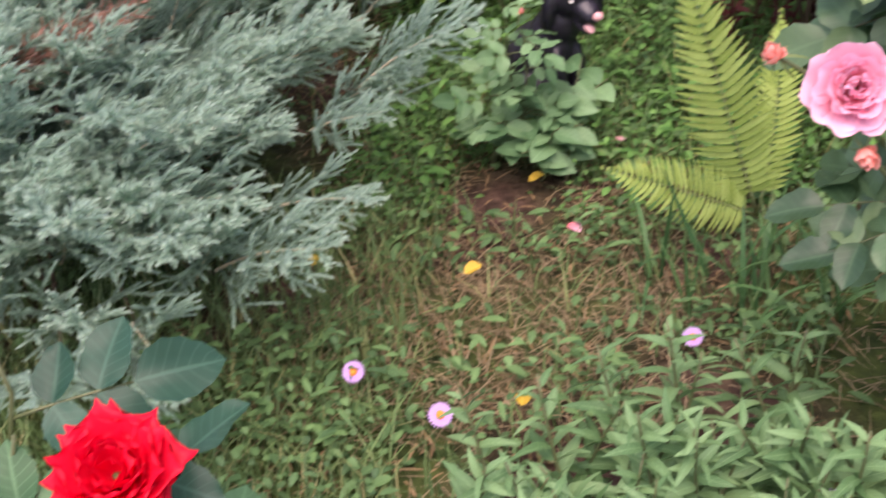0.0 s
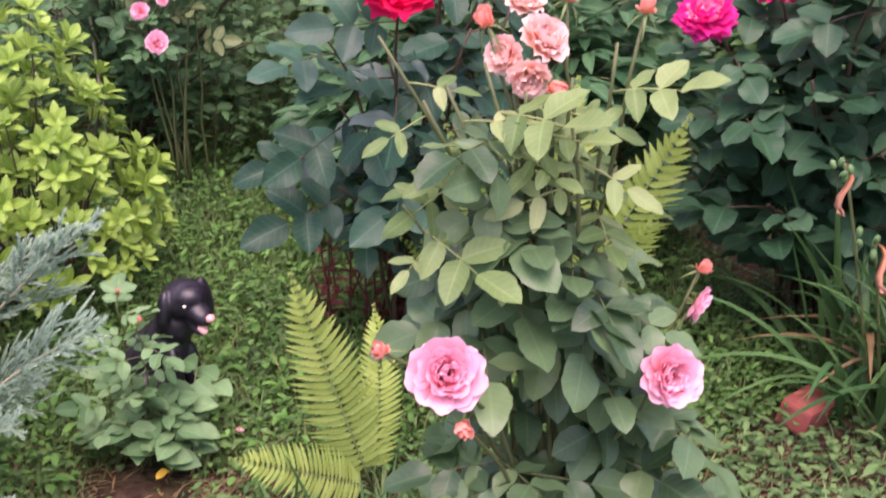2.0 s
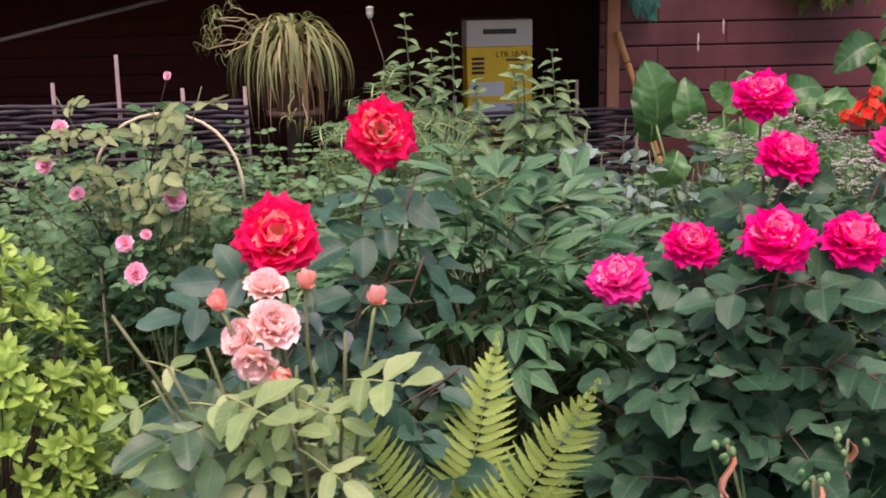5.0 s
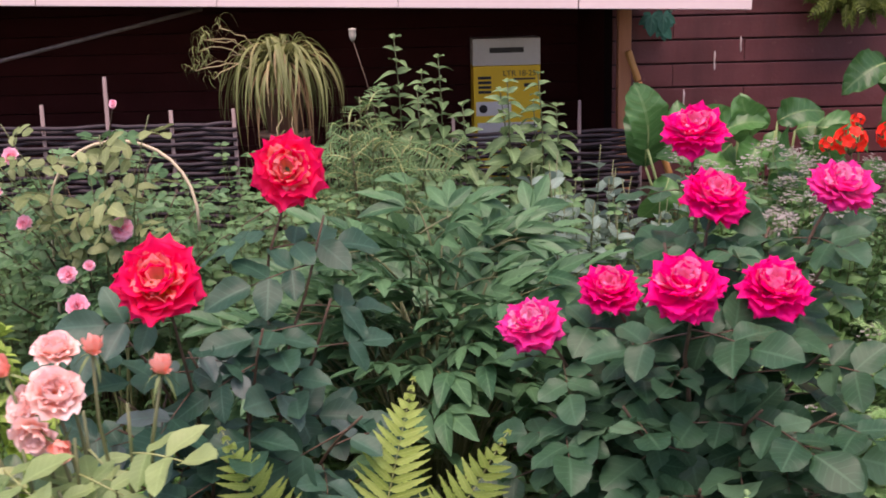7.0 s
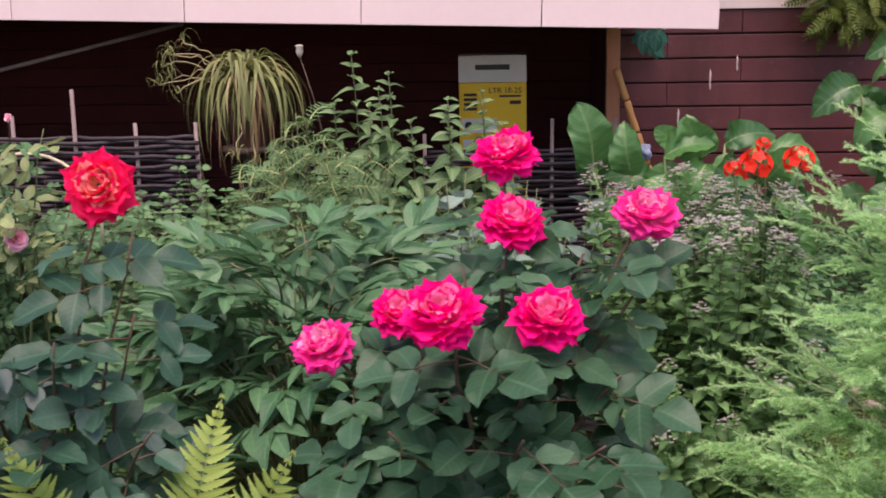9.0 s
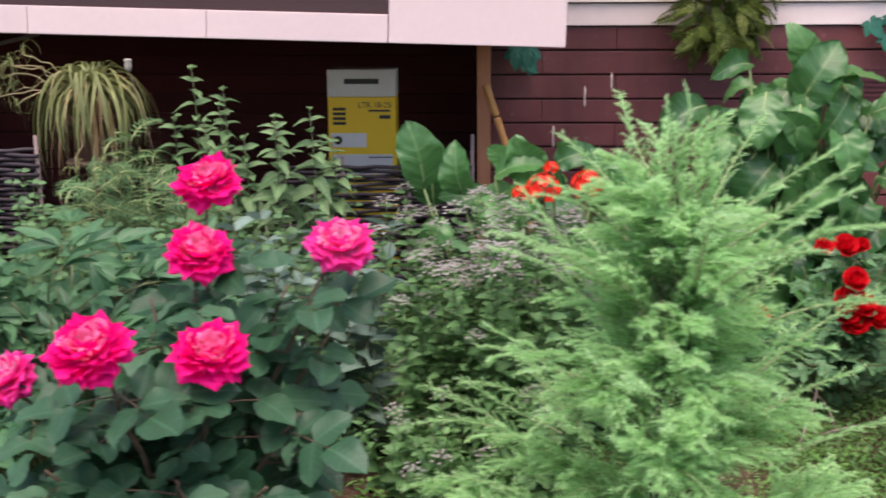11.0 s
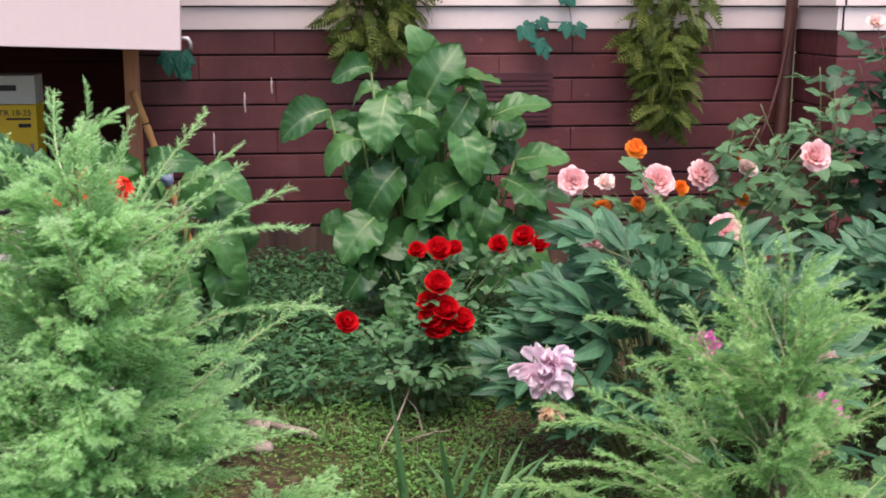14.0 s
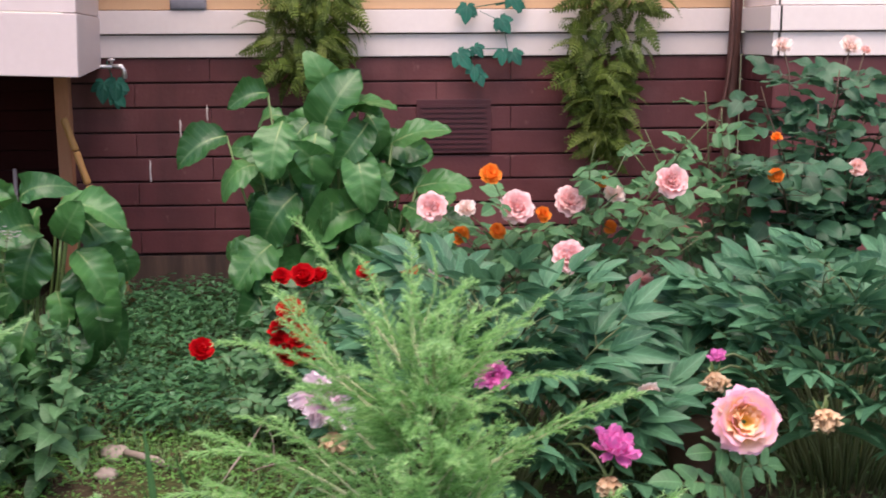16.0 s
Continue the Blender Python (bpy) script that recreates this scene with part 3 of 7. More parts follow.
PT_PALE = petal_mat("pale pink petal", (0.82, 0.3, 0.25), (0.9, 0.46, 0.46), (0.9, 0.6, 0.61), edge=(0.93, 0.8, 0.74), through_light=0.4)
PT_ORANGE = petal_mat("orange petal", (0.88, 0.4, 0.03), (0.92, 0.32, 0.04), (0.9, 0.26, 0.04), edge=(0.94, 0.5, 0.1))
PT_CREAM = petal_mat("cream petal", (0.85, 0.5, 0.35), (0.87, 0.65, 0.58), (0.88, 0.72, 0.68), edge=(0.92, 0.85, 0.8))
PT_BIG = petal_mat("yellow-pink petal", (0.95, 0.68, 0.2), (0.95, 0.68, 0.52), (0.93, 0.5, 0.66), edge=(0.95, 0.78, 0.78), through_light=0.45)
PT_PEONY = petal_mat("pale mauve peony petal", (0.9, 0.62, 0.74), (0.92, 0.7, 0.8), (0.93, 0.79, 0.86), edge=(0.9, 0.5, 0.7), through_light=0.4)
PT_PEOMAG = petal_mat("bright mauve petal", (0.75, 0.25, 0.5), (0.78, 0.14, 0.5), (0.8, 0.22, 0.55), edge=(0.85, 0.5, 0.7))
PT_DRY = petal_mat("withered petal", (0.32, 0.16, 0.08), (0.6, 0.36, 0.2), (0.74, 0.52, 0.34), edge=(0.36, 0.18, 0.1), through_light=0.2)
PT_SALMON = petal_mat("withered salmon petal", (0.4, 0.17, 0.08), (0.62, 0.27, 0.17), (0.72, 0.36, 0.27), edge=(0.4, 0.16, 0.1), through_light=0.2)
PT_LILAC = petal_mat("lilac petal", (0.62, 0.36, 0.7), (0.56, 0.32, 0.72), (0.6, 0.4, 0.76))

# pale edge streaks here paint highlights as well as the petals' own rims
PT_REDHEART = petal_mat("yellow-red petal", (0.95, 0.45, 0.08), (0.93, 0.2, 0.1), (0.9, 0.08, 0.16), edge=(0.98, 0.8, 0.72), streak=0.6, through_light=0.5)
PT_MAGHEART = petal_mat("glint-flecked magenta petal", (0.88, 0.05, 0.3), (0.88, 0.01, 0.25), (0.88, 0.03, 0.3), edge=(0.97, 0.75, 0.88), streak=0.55, rough=0.35, through_light=0.5)
# paler magenta pair: the bloom's pale mauve highlights are put into the colour
PT_MAGPALE = petal_mat("highlight-toned magenta petal", (0.9, 0.25, 0.55), (0.87, 0.02, 0.34), (0.86, 0.004, 0.27), edge=(0.92, 0.2, 0.55), streak=0.4, rough=0.45, through_light=0.5)
PT_MAGPALEHEART = petal_mat("highlight-toned pink petal", (0.88, 0.1, 0.36), (0.9, 0.1, 0.42), (0.9, 0.18, 0.5), edge=(0.97, 0.8, 0.84), streak=0.7, rough=0.4, through_light=0.5)
PT_BIGHEART = petal_mat("golden petal", (0.95, 0.6, 0.08), (0.95, 0.62, 0.2), (0.94, 0.6, 0.4), edge=(0.95, 0.75, 0.5))
RG_DOME = [(5, 0.22, 0.62, 0.6, 0.08), (6, 0.48, 0.76, 0.75, 0.12), (8, 0.8, 0.88, 0.8, 0.14), (9, 1.12, 0.96, 0.8, 0.14), (9, 1.42, 1.0, 0.78, 0.12), (8, 1.75, 0.95, 0.75, 0.1)]
RG_SPIKE = [(5, 0.2, 0.65, 0.62, 0.08), (6, 0.45, 0.8, 0.8, 0.12), (7, 0.75, 0.92, 0.88, 0.13), (8, 1.05, 1.0, 0.88, 0.13), (8, 1.35, 1.0, 0.85, 0.12), (7, 1.65, 0.96, 0.8, 0.1)]
RG_TEA = [(5, 0.35, 0.85, 0.85, 0.12), (6, 0.62, 0.95, 0.95, 0.14), (7, 0.95, 1.0, 1.0, 0.14), (8, 1.25, 1.0, 0.95, 0.12)]
RG_FULL = [(5, 0.12, 0.55, 0.55, 0.05), (6, 0.32, 0.72, 0.8, 0.12), (6, 0.62, 0.9, 1.0, 0.14), (6, 0.95, 1.0, 1.15, 0.14), (5, 1.25, 1.05, 1.2, 0.12)]
RG_SMALL = [(5, 0.35, 0.9, 0.9, 0.1), (6, 0.75, 1.0, 1.0, 0.12), (6, 1.15, 1.0, 1.0, 0.1)]
RG_OPEN = [(7, 0.9, 0.95, 0.85, 0.1), (8, 1.25, 1.0, 0.9, 0.1)]
B_RED = [make_bloom("heart", 0.132, (PT_RED, GREEN_STEM), RG_SPIKE, seed=k, point=0.85, reflex=0.55, ruffle=0.8, heart_mat=PT_REDHEART) for k in range(2)]
B_MAG = [make_bloom("heart", 0.114, (PT_MAG, GREEN_STEM), RG_DOME, seed=10 + k, point=0.85, reflex=0.6, ruffle=0.8, heart_mat=PT_MAGHEART) for k in range(2)]
B_MAG.append(make_bloom("heart", 0.114, (PT_MAGPALE, GREEN_STEM), RG_DOME, seed=12, point=0.85, reflex=0.6, ruffle=0.8, heart_mat=PT_MAGPALEHEART))
B_PINK = [make_bloom("heart", 0.072, (PT_PINK, GREEN_STEM), RG_FULL, seed=20 + k, point=0.0, reflex=0.3, ruffle=0.7) for k in range(2)]
B_PEACH = [make_bloom("heart", 0.046, (PT_PEACH, GREEN_STEM), RG_SMALL, seed=30 + k, point=0.3, reflex=0.4, ruffle=1.3) for k in range(2)]
B_PBUD = make_bloom("heart", 0.034, (PT_CORAL, GREEN_STEM), [(4, 0.04, 1.35, 0.8, 0.08), (5, 0.12, 1.25, 0.9, 0.14)], seed=33, point=0.1, reflex=0.2, sepals=1.5, joined=True)
B_CRIM = [make_bloom("heart", 0.07, (PT_CRIM, GREEN_STEM), RG_SMALL, seed=40 + k, point=0.1, reflex=0.2, joined=True) for k in range(2)]
B_PALE = [make_bloom("heart", 0.085, (PT_PALE, GREEN_STEM), RG_FULL, seed=50 + k, point=0.0, reflex=0.5, ruffle=0.8) for k in range(2)]
B_ORANGE = [make_bloom("heart", 0.055, (PT_ORANGE, GREEN_STEM), RG_SMALL, seed=60 + k, point=0.1, reflex=0.2, joined=True) for k in range(2)]
B_CREAM = [make_bloom("heart", 0.075, (PT_CREAM, GREEN_STEM), RG_OPEN, seed=70 + k, point=0.1, reflex=0.5, ruffle=0.8, joined=True) for k in range(2)]
B_BIG = make_bloom("heart", 0.118, (PT_BIG, GREEN_STEM), RG_TEA, seed=80, point=0.0, reflex=0.5, ruffle=0.8, heart_mat=PT_BIGHEART)
RG_LOOSE = [(5, 0.45, 1.0, 0.55, 0.04), (6, 0.9, 1.05, 0.6, 0.05), (6, 1.45, 1.0, 0.55, 0.04), (5, 2.1, 0.9, 0.5, 0.03)]
B_PEONY = make_bloom("heart", 0.145, (PT_PEONY, GREEN_STEM), [(4, 0.4, 0.95, 0.5, 0.04), (5, 0.85, 1.05, 0.5, 0.05), (5, 1.4, 1.0, 0.48, 0.04), (4, 2.1, 0.85, 0.45, 0.03)], seed=90, point=0.3, reflex=0.1, ruffle=1.9)
B_PEOMAG = make_bloom("heart", 0.1, (PT_PEOMAG, GREEN_STEM), RG_LOOSE[:3], seed=91, point=0.4, reflex=0.1, ruffle=1.6)
RG_WILT = [(6, 0.12, 1.0, 0.4, 0.08), (7, 0.32, 1.1, 0.42, 0.1), (5, 0.6, 0.9, 0.36, 0.1)]
B_DRY = [make_bloom("heart", 0.085, (PT_DRY, GREEN_STEM), RG_WILT, seed=92 + k, point=0.5, reflex=0.5, ruffle=2.2) for k in range(2)]
B_SMPINK = [make_bloom("heart", 0.055, (PT_PINK, GREEN_STEM), RG_OPEN, seed=96 + k, point=0.0, ruffle=0.7, joined=True) for k in range(2)]

# ---------------------------------------------------------------- roses in front
lv_peach = rose_leaves("leaf", (LF_PEACH, CANE_G), 0.068, wide=0.66)
lv_peach_top = rose_leaves("leaf", (LF_PEACHTOP, CANE_PALE), 0.042, wide=0.46) * 2 + rose_leaves("leaf", (LF_PEACHTOP, CANE_PALE), 0.06, wide=0.58) + lv_peach
lv_red = rose_leaves("leaf", (LF_RED, CANE_B), 0.07, wide=0.68)
lv_mag = rose_leaves("leaf", (LF_MAG, CANE_B), 0.064, wide=0.8)
lv_shrub = rose_leaves("leaf", (LF_SHRUB, CANE_G), 0.055)
lv_small = rose_leaves("leaf", (LF_SHRUB, CANE_G), 0.034)

bush("peach_rose_bush", (-0.5, -0.98, -0.06), "olive-leaved rose bush with pink and peach blooms", "rose bush",
     [(B_PINK[0], (-0.69, -1.2, 0.482), (0.05, -0.85, 0.5), 1.0, "full pink rose bloom"),
      (B_PBUD, (-0.745, -1.17, 0.497), (-0.5, -0.5, 0.6), 0.9, "coral half-open bud"),
      (B_PBUD, (-0.68, -1.215, 0.435), (0.0, -0.9, -0.2), 0.9, "coral half-open bud"),
      (B_PINK[1], (-0.43, -1.125, 0.402), (0.1, -0.9, 0.35), 0.92, "full pink rose bloom"),
      (B_PINK[1], (-0.35, -1.005, 0.425), (0.6, -0.5, -0.4), 0.62, "small pink rose bloom"),
      (B_PBUD, (-0.345, -1.0, 0.463), (0.4, -0.5, 0.6), 0.85, "pink bud"),
      (B_PEACH[0], (-0.553, -0.98, 0.782), (0.1, -0.4, 0.85), 1.05, "pale peach cluster bloom"),
      (B_PEACH[1], (-0.577, -1.0, 0.735), (-0.6, -0.6, 0.4), 1.0, "peach cluster bloom"),
      (B_PEACH[0], (-0.545, -1.02, 0.752), (0.3, -0.6, 0.6), 1.3, "peach cluster bloom"),
      (B_PEACH[1], (-0.562, -1.03, 0.72), (-0.1, -0.8, -0.3), 1.1, "peach cluster bloom"),
      (B_PBUD, (-0.54, -1.04, 0.712), (0.4, -0.8, -0.3), 1.0, "peach bud"),
      (B_PBUD, (-0.597, -1.0, 0.768), (-0.4, -0.3, 0.8), 1.0, "peach bud"),
      (B_PBUD, (-0.511, -1.0, 0.788), (0.2, -0.2, 0.9), 1.0, "peach bud"),
      (B_PBUD, (-0.438, -1.03, 0.776), (0.1, -0.2, 0.95), 1.0, "peach bud")],
     [(-0.71, -1.0, 0.765), (-0.7, -1.05, 0.6), (-0.61, -1.04, 0.74), (-0.67, -1.02, 0.7), (-0.53, -1.08, 0.68), (-0.57, -1.05, 0.71), (-0.52, -1.05, 0.72), (-0.47, -1.04, 0.75), (-0.65, -1.04, 0.72), (-0.59, -1.05, 0.685), (-0.54, -1.0, 0.66), (-0.47, -1.05, 0.62), (-0.47, -1.08, 0.5), (-0.4, -1.03, 0.34), (-0.58, -1.12, 0.26),
      (-0.36, -1.08, 0.22), (-0.42, -1.1, 0.2), (-0.63, -0.98, 0.66), (-0.55, -0.92, 0.7), (-0.5, -0.95, 0.64), (-0.62, -1.1, 0.32), (-0.5, -1.0, 0.36)],
     lv_peach, CANE_G, 0.0045, per=6, start=0.36, seed=3, upper=lv_peach_top, above=0.53, hang=0.35, leaf_scale=(0.62, 1.0), bare=0.45, bias=0.6)

bush("red_rose_bush", (-0.52, -0.12, -0.06), "dark-leaved rose bush with two red-yellow blooms", "rose bush",
     [(B_RED[0], (-0.419, -0.13, 0.825), (0.08, -0.93, 0.3), 1.0, "red rose bloom with yellow heart"),
      (B_RED[1], (-0.583, -0.4, 0.705), (0.0, -0.75, 0.6), 1.04, "red rose bloom with yellow heart")],
     [(-0.7, -0.3, 0.62), (-0.68, -0.32, 0.5), (-0.35, -0.2, 0.62), (-0.36, -0.15, 0.75), (-0.45, -0.3, 0.6), (-0.72, -0.2, 0.4), (-0.58, -0.25, 0.55), (-0.3, -0.3, 0.45), (-0.5, -0.35, 0.4), (-0.68, -0.3, 0.35)],
     lv_red, CANE_B, 0.005, per=5, start=0.4, seed=4, hang=0.3)

bush("magenta_rose_bush", (0.25, -0.18, -0.06), "dense dark green rose bush with magenta blooms", "rose bush",
     [(B_MAG[0], (0.271, -0.083, 0.865), (-0.1, -0.42, 0.85), 1.0, "magenta rose bloom"),
      (B_MAG[1], (0.281, -0.201, 0.772), (0.1, -0.42, 0.85), 1.02, "magenta rose bloom"),
      (B_MAG[2], (0.498, -0.165, 0.778), (0.1, -0.42, 0.85), 1.0, "magenta rose bloom with a pale heart"),
      (B_MAG[2], (-0.021, -0.255, 0.579), (-0.2, -0.42, 0.85), 0.98, "magenta rose bloom with painted pale highlights"),
      (B_MAG[1], (0.104, -0.25, 0.634), (-0.1, -0.42, 0.85), 0.92, "magenta rose bloom"),
      (B_MAG[0], (0.185, -0.44, 0.684), (-0.1, -0.42, 0.85), 1.08, "magenta rose bloom"),
      (B_MAG[1], (0.335, -0.367, 0.661), (0.1, -0.42, 0.85), 1.05, "magenta rose bloom")],
     [(0.0, -0.3, 0.45), (0.1, -0.42, 0.5), (0.3, -0.45, 0.5), (0.45, -0.3, 0.55), (0.48, -0.15, 0.64), (0.2, -0.2, 0.7), (0.4, -0.1, 0.7), (0.1, -0.1, 0.6), (-0.05, -0.2, 0.35),
      (0.2, -0.5, 0.4), (0.4, -0.42, 0.35), (0.4, -0.3, 0.3), (0.05, -0.4, 0.28), (0.25, -0.5, 0.25), (0.42, -0.42, 0.48)],
     lv_mag, CANE_B, 0.006, per=11, start=0.3, seed=5, hang=0.15)


# ---------------------------------------------------------------- fern
def frond(L, seed, mat=LF_FERN, width=0.2, pairs=30, arch=0.22, stalk=0.14, pinna=0.031):
    """A lance-shaped frond along +x: a rachis with toothed pinnae on both sides."""
    rng = random.Random(seed)
    p = Pieces()
    z = lambda t: arch * L * (t - t * t * 1.35)
    p.add(tube([(L * t, 0, z(t) - 0.002) for t in np.linspace(0, 1, 9)], [0.0034 * (1.05 - 0.9 * t) for t in np.linspace(0, 1, 9)], 5), None, 1)
    for k in range(pairs):
        t = stalk + (0.995 - stalk) * k / (pairs - 1)
        u = (t - stalk) / (1 - stalk)
        ln = L * width * 1.02 * (math.sin(math.pi * min(1.0, 0.16 + u * 0.86) ** 0.9) ** 0.75) * (1 if u < 0.85 else max(0.12, (1 - u) / 0.15)) + 0.004
        for s in (-1, 1):
            sh = leaf(ln, L * pinna, 0.3, 0.12, 0.12 + rng.random() * 0.1, 13, 1, 0.22, 0.1, rng=rng)
            a = s * (1.32 - 0.5 * u + rng.uniform(-0.05, 0.05))
            p.add(sh, aim((L * t, 0, z(t)), (math.cos(a), math.sin(a), 0.15 + rng.uniform(-0.08, 0.08)), 0))
    return p.mesh("frond", mat, CANE_PALE)


FRONDS = [frond(0.5, 1, width=0.155), frond(0.5, 2, width=0.165), frond(0.5, 3, width=0.15)]


def fern(base, tips, label):
    B = Vector(base)
    t = thing("fern", *base, label, "fern")
    for k, (tp, roll) in enumerate(tips):
        d = Vector(tp) - B
        put("frond", FRONDS[k % 3], t, aim((0, 0, 0), d, roll, d.length / 0.5, up=(0, -1, 0.25)))
    return t


fern((-0.69, -0.6, -0.05), [((-0.79, -0.63, 0.335), 0.0), ((-0.89, -0.73, 0.12), 0.5), ((-0.65, -0.5, 0.22), 0.3)], "yellow-green fern with arching fronds in the bed")
fern((-0.34, -0.2, -0.05), [((-0.221, -0.202, 0.466), 0.0), ((-0.073, -0.358, 0.417), 0.1), ((-0.13, -0.4, 0.27), 0.5), ((-0.5, -0.42, 0.455), 0.1), ((-0.56, -0.3, 0.24), 0.4)], "tall yellow-green fern between the rose bushes")


# ---------------------------------------------------------------- junipers
def needle_mat(name, old, mid, tip, through_light=0.5):
    """Juniper needles: v runs from the woody end of a spray to its fresh tips; the ramp also paints inner shade and lit
    tips.
    """
    m, nt, p = base_mat(name, 0.6, 0, 0.25)
    L = nt.links.new
    uv = nt.nodes.new("ShaderNodeTexCoord")
    sep = nt.nodes.new("ShaderNodeSeparateXYZ")
    L(uv.outputs["UV"], sep.inputs[0])
    r = variation(nt)
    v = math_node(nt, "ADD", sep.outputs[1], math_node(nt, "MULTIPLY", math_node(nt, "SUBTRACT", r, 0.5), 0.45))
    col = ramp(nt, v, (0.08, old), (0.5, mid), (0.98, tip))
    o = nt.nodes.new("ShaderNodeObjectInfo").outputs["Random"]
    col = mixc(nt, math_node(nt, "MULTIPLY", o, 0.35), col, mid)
    L(col, p.inputs["Base Color"])
    t = nt.nodes.new("ShaderNodeBsdfTranslucent")
    L(col, t.inputs[0])
    mix = nt.nodes.new("ShaderNodeMixShader")
    mix.inputs[0].default_value = through_light
    L(p.outputs[0], mix.inputs[1]), L(t.outputs[0], mix.inputs[2])
    L(mix.outputs[0], nt.nodes["Material Output"].inputs[0])
    return m


# dark first colour also paints the shaded hollow, pale last colour the lit tips
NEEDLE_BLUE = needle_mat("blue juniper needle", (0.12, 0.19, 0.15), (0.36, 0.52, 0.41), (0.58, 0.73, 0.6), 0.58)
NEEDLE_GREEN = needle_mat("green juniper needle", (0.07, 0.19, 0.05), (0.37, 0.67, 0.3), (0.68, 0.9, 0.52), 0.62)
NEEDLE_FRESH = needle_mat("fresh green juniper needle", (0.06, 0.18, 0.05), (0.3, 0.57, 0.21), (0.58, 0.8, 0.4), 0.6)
JTWIG = plain_mat("grey-green juniper twig", (0.3, 0.34, 0.18), (0.42, 0.44, 0.26), 0.8, 30)
JSTRAW = plain_mat("straw-coloured juniper twig", (0.42, 0.36, 0.24), (0.55, 0.48, 0.34), 0.8, 30)
DRYJ = leaf_mat("dead juniper needle", (0.2, 0.11, 0.08), (0.36, 0.22, 0.17), 0.8, 0)
BARK = plain_mat("juniper bark", (0.05, 0.03, 0.02), (0.11, 0.07, 0.05), 0.9, 20, bump=0.5)


def juniper_plume(seed, L, twigs, side, needle, width, mat, twig, nod=0.25, flat=0.5, stand=0.75, sub=2, gap=0.0042, bare=0.1, curl=0.35):
    """A plume along +x: a bowed axis, alternate side twigs with twiglets, all set with small awl needles; the tips nod."""
    rng = random.Random(seed)
    p = Pieces()
    vs, fs, uvs = [], [], []
    ph = rng.uniform(0, 6)
    ax = lambda t: Vector((L * t * (1 - 0.08 * t), 0.035 * L * math.sin(3.5 * t + ph), L * (0.2 * t - nod * t ** 2.2)))

    def strand(a, d, ln, bend, v0, v1, size):
        side_v = d.orthogonal().normalized()
        n = max(3, int(ln / gap))
        for i in range(n):
            t = (i + 0.4) / n
            q = a + d * (ln * t) + Vector((0, 0, -bend * ln * t * t))
            dd = (d + Vector((0, 0, -2 * bend * t))).normalized()
            sz = size * (1.1 - 0.5 * t)
            for k in range(3):
                r = Matrix.Rotation(i * 1.05 + k * 2.094 + rng.uniform(-0.3, 0.3), 3, dd) @ side_v
                e = (dd * rng.uniform(0.8, 1.2) + r * stand).normalized() * sz * rng.uniform(0.75, 1.2)
                w = dd.cross(r).normalized() * width
                j = len(vs)
                vs.extend([q - w, q + w, q + e])
                v = v0 + (v1 - v0) * t
                uvs.extend([(0.3, v * 0.85), (0.7, v * 0.85), (0.5, min(1.0, v + 0.1))])
                fs.append([j, j + 1, j + 2])
        return a + d * ln + Vector((0, 0, -bend * ln))

    ts = np.linspace(0, 1, 9)
    p.add(tube([ax(t) for t in ts], [0.0022 * (1.1 - t) for t in ts], 4), None, 1)
    for k in range(twigs):
        t = bare + (0.97 - bare) * k / (twigs - 1)
        d0 = (ax(min(1, t + 0.05)) - ax(max(0, t - 0.05))).normalized()
        s = 1 if k % 2 else -1
        ln = L * side * (1.12 - t) ** 0.8 * rng.uniform(0.6, 1.25) + 0.01
        d = (d0 + Vector((0.1, s * rng.uniform(0.6, 1.0), rng.uniform(-1, 1) * flat + 0.12))).normalized()
        bend = curl * rng.uniform(0.0, 1.4)
        a = ax(t)
        strand(a, d, ln, bend, 0.35 * t + 0.1, 0.45 + 0.55 * t, needle)
        for j in range(sub):
            u = 0.25 + 0.55 * (j + rng.random() * 0.5) / max(1, sub)
            q = a + d * (ln * u) + Vector((0, 0, -bend * ln * u * u))
            d2 = (d + d0 * 0.35 + Vector((0, (1 if j % 2 else -1) * rng.uniform(0.4, 0.9), rng.uniform(-0.5, 0.6)))).normalized()
            strand(q, d2, ln * rng.uniform(0.35, 0.6), bend, 0.4 * t + 0.2, 0.5 + 0.5 * t, needle * 0.9)
    for k in range(8):
        a, b = ax(bare + (1 - bare) * k / 8), ax(bare + (1 - bare) * (k + 1) / 8)
        strand(a, (b - a).normalized(), (b - a).length, 0, 0.1 + k / 10, 0.2 + k / 10, needle)
    p.add((np.array(vs), fs, np.array(uvs)))
    return p.mesh("spray", mat, twig, smooth=False)


def bough(parent, pts, r):
    put("branch", Pieces().add(tube(pts, [r * (1 - 0.85 * i / (len(pts) - 1)) for i in range(len(pts))], 6)).mesh("branch", BARK), parent)


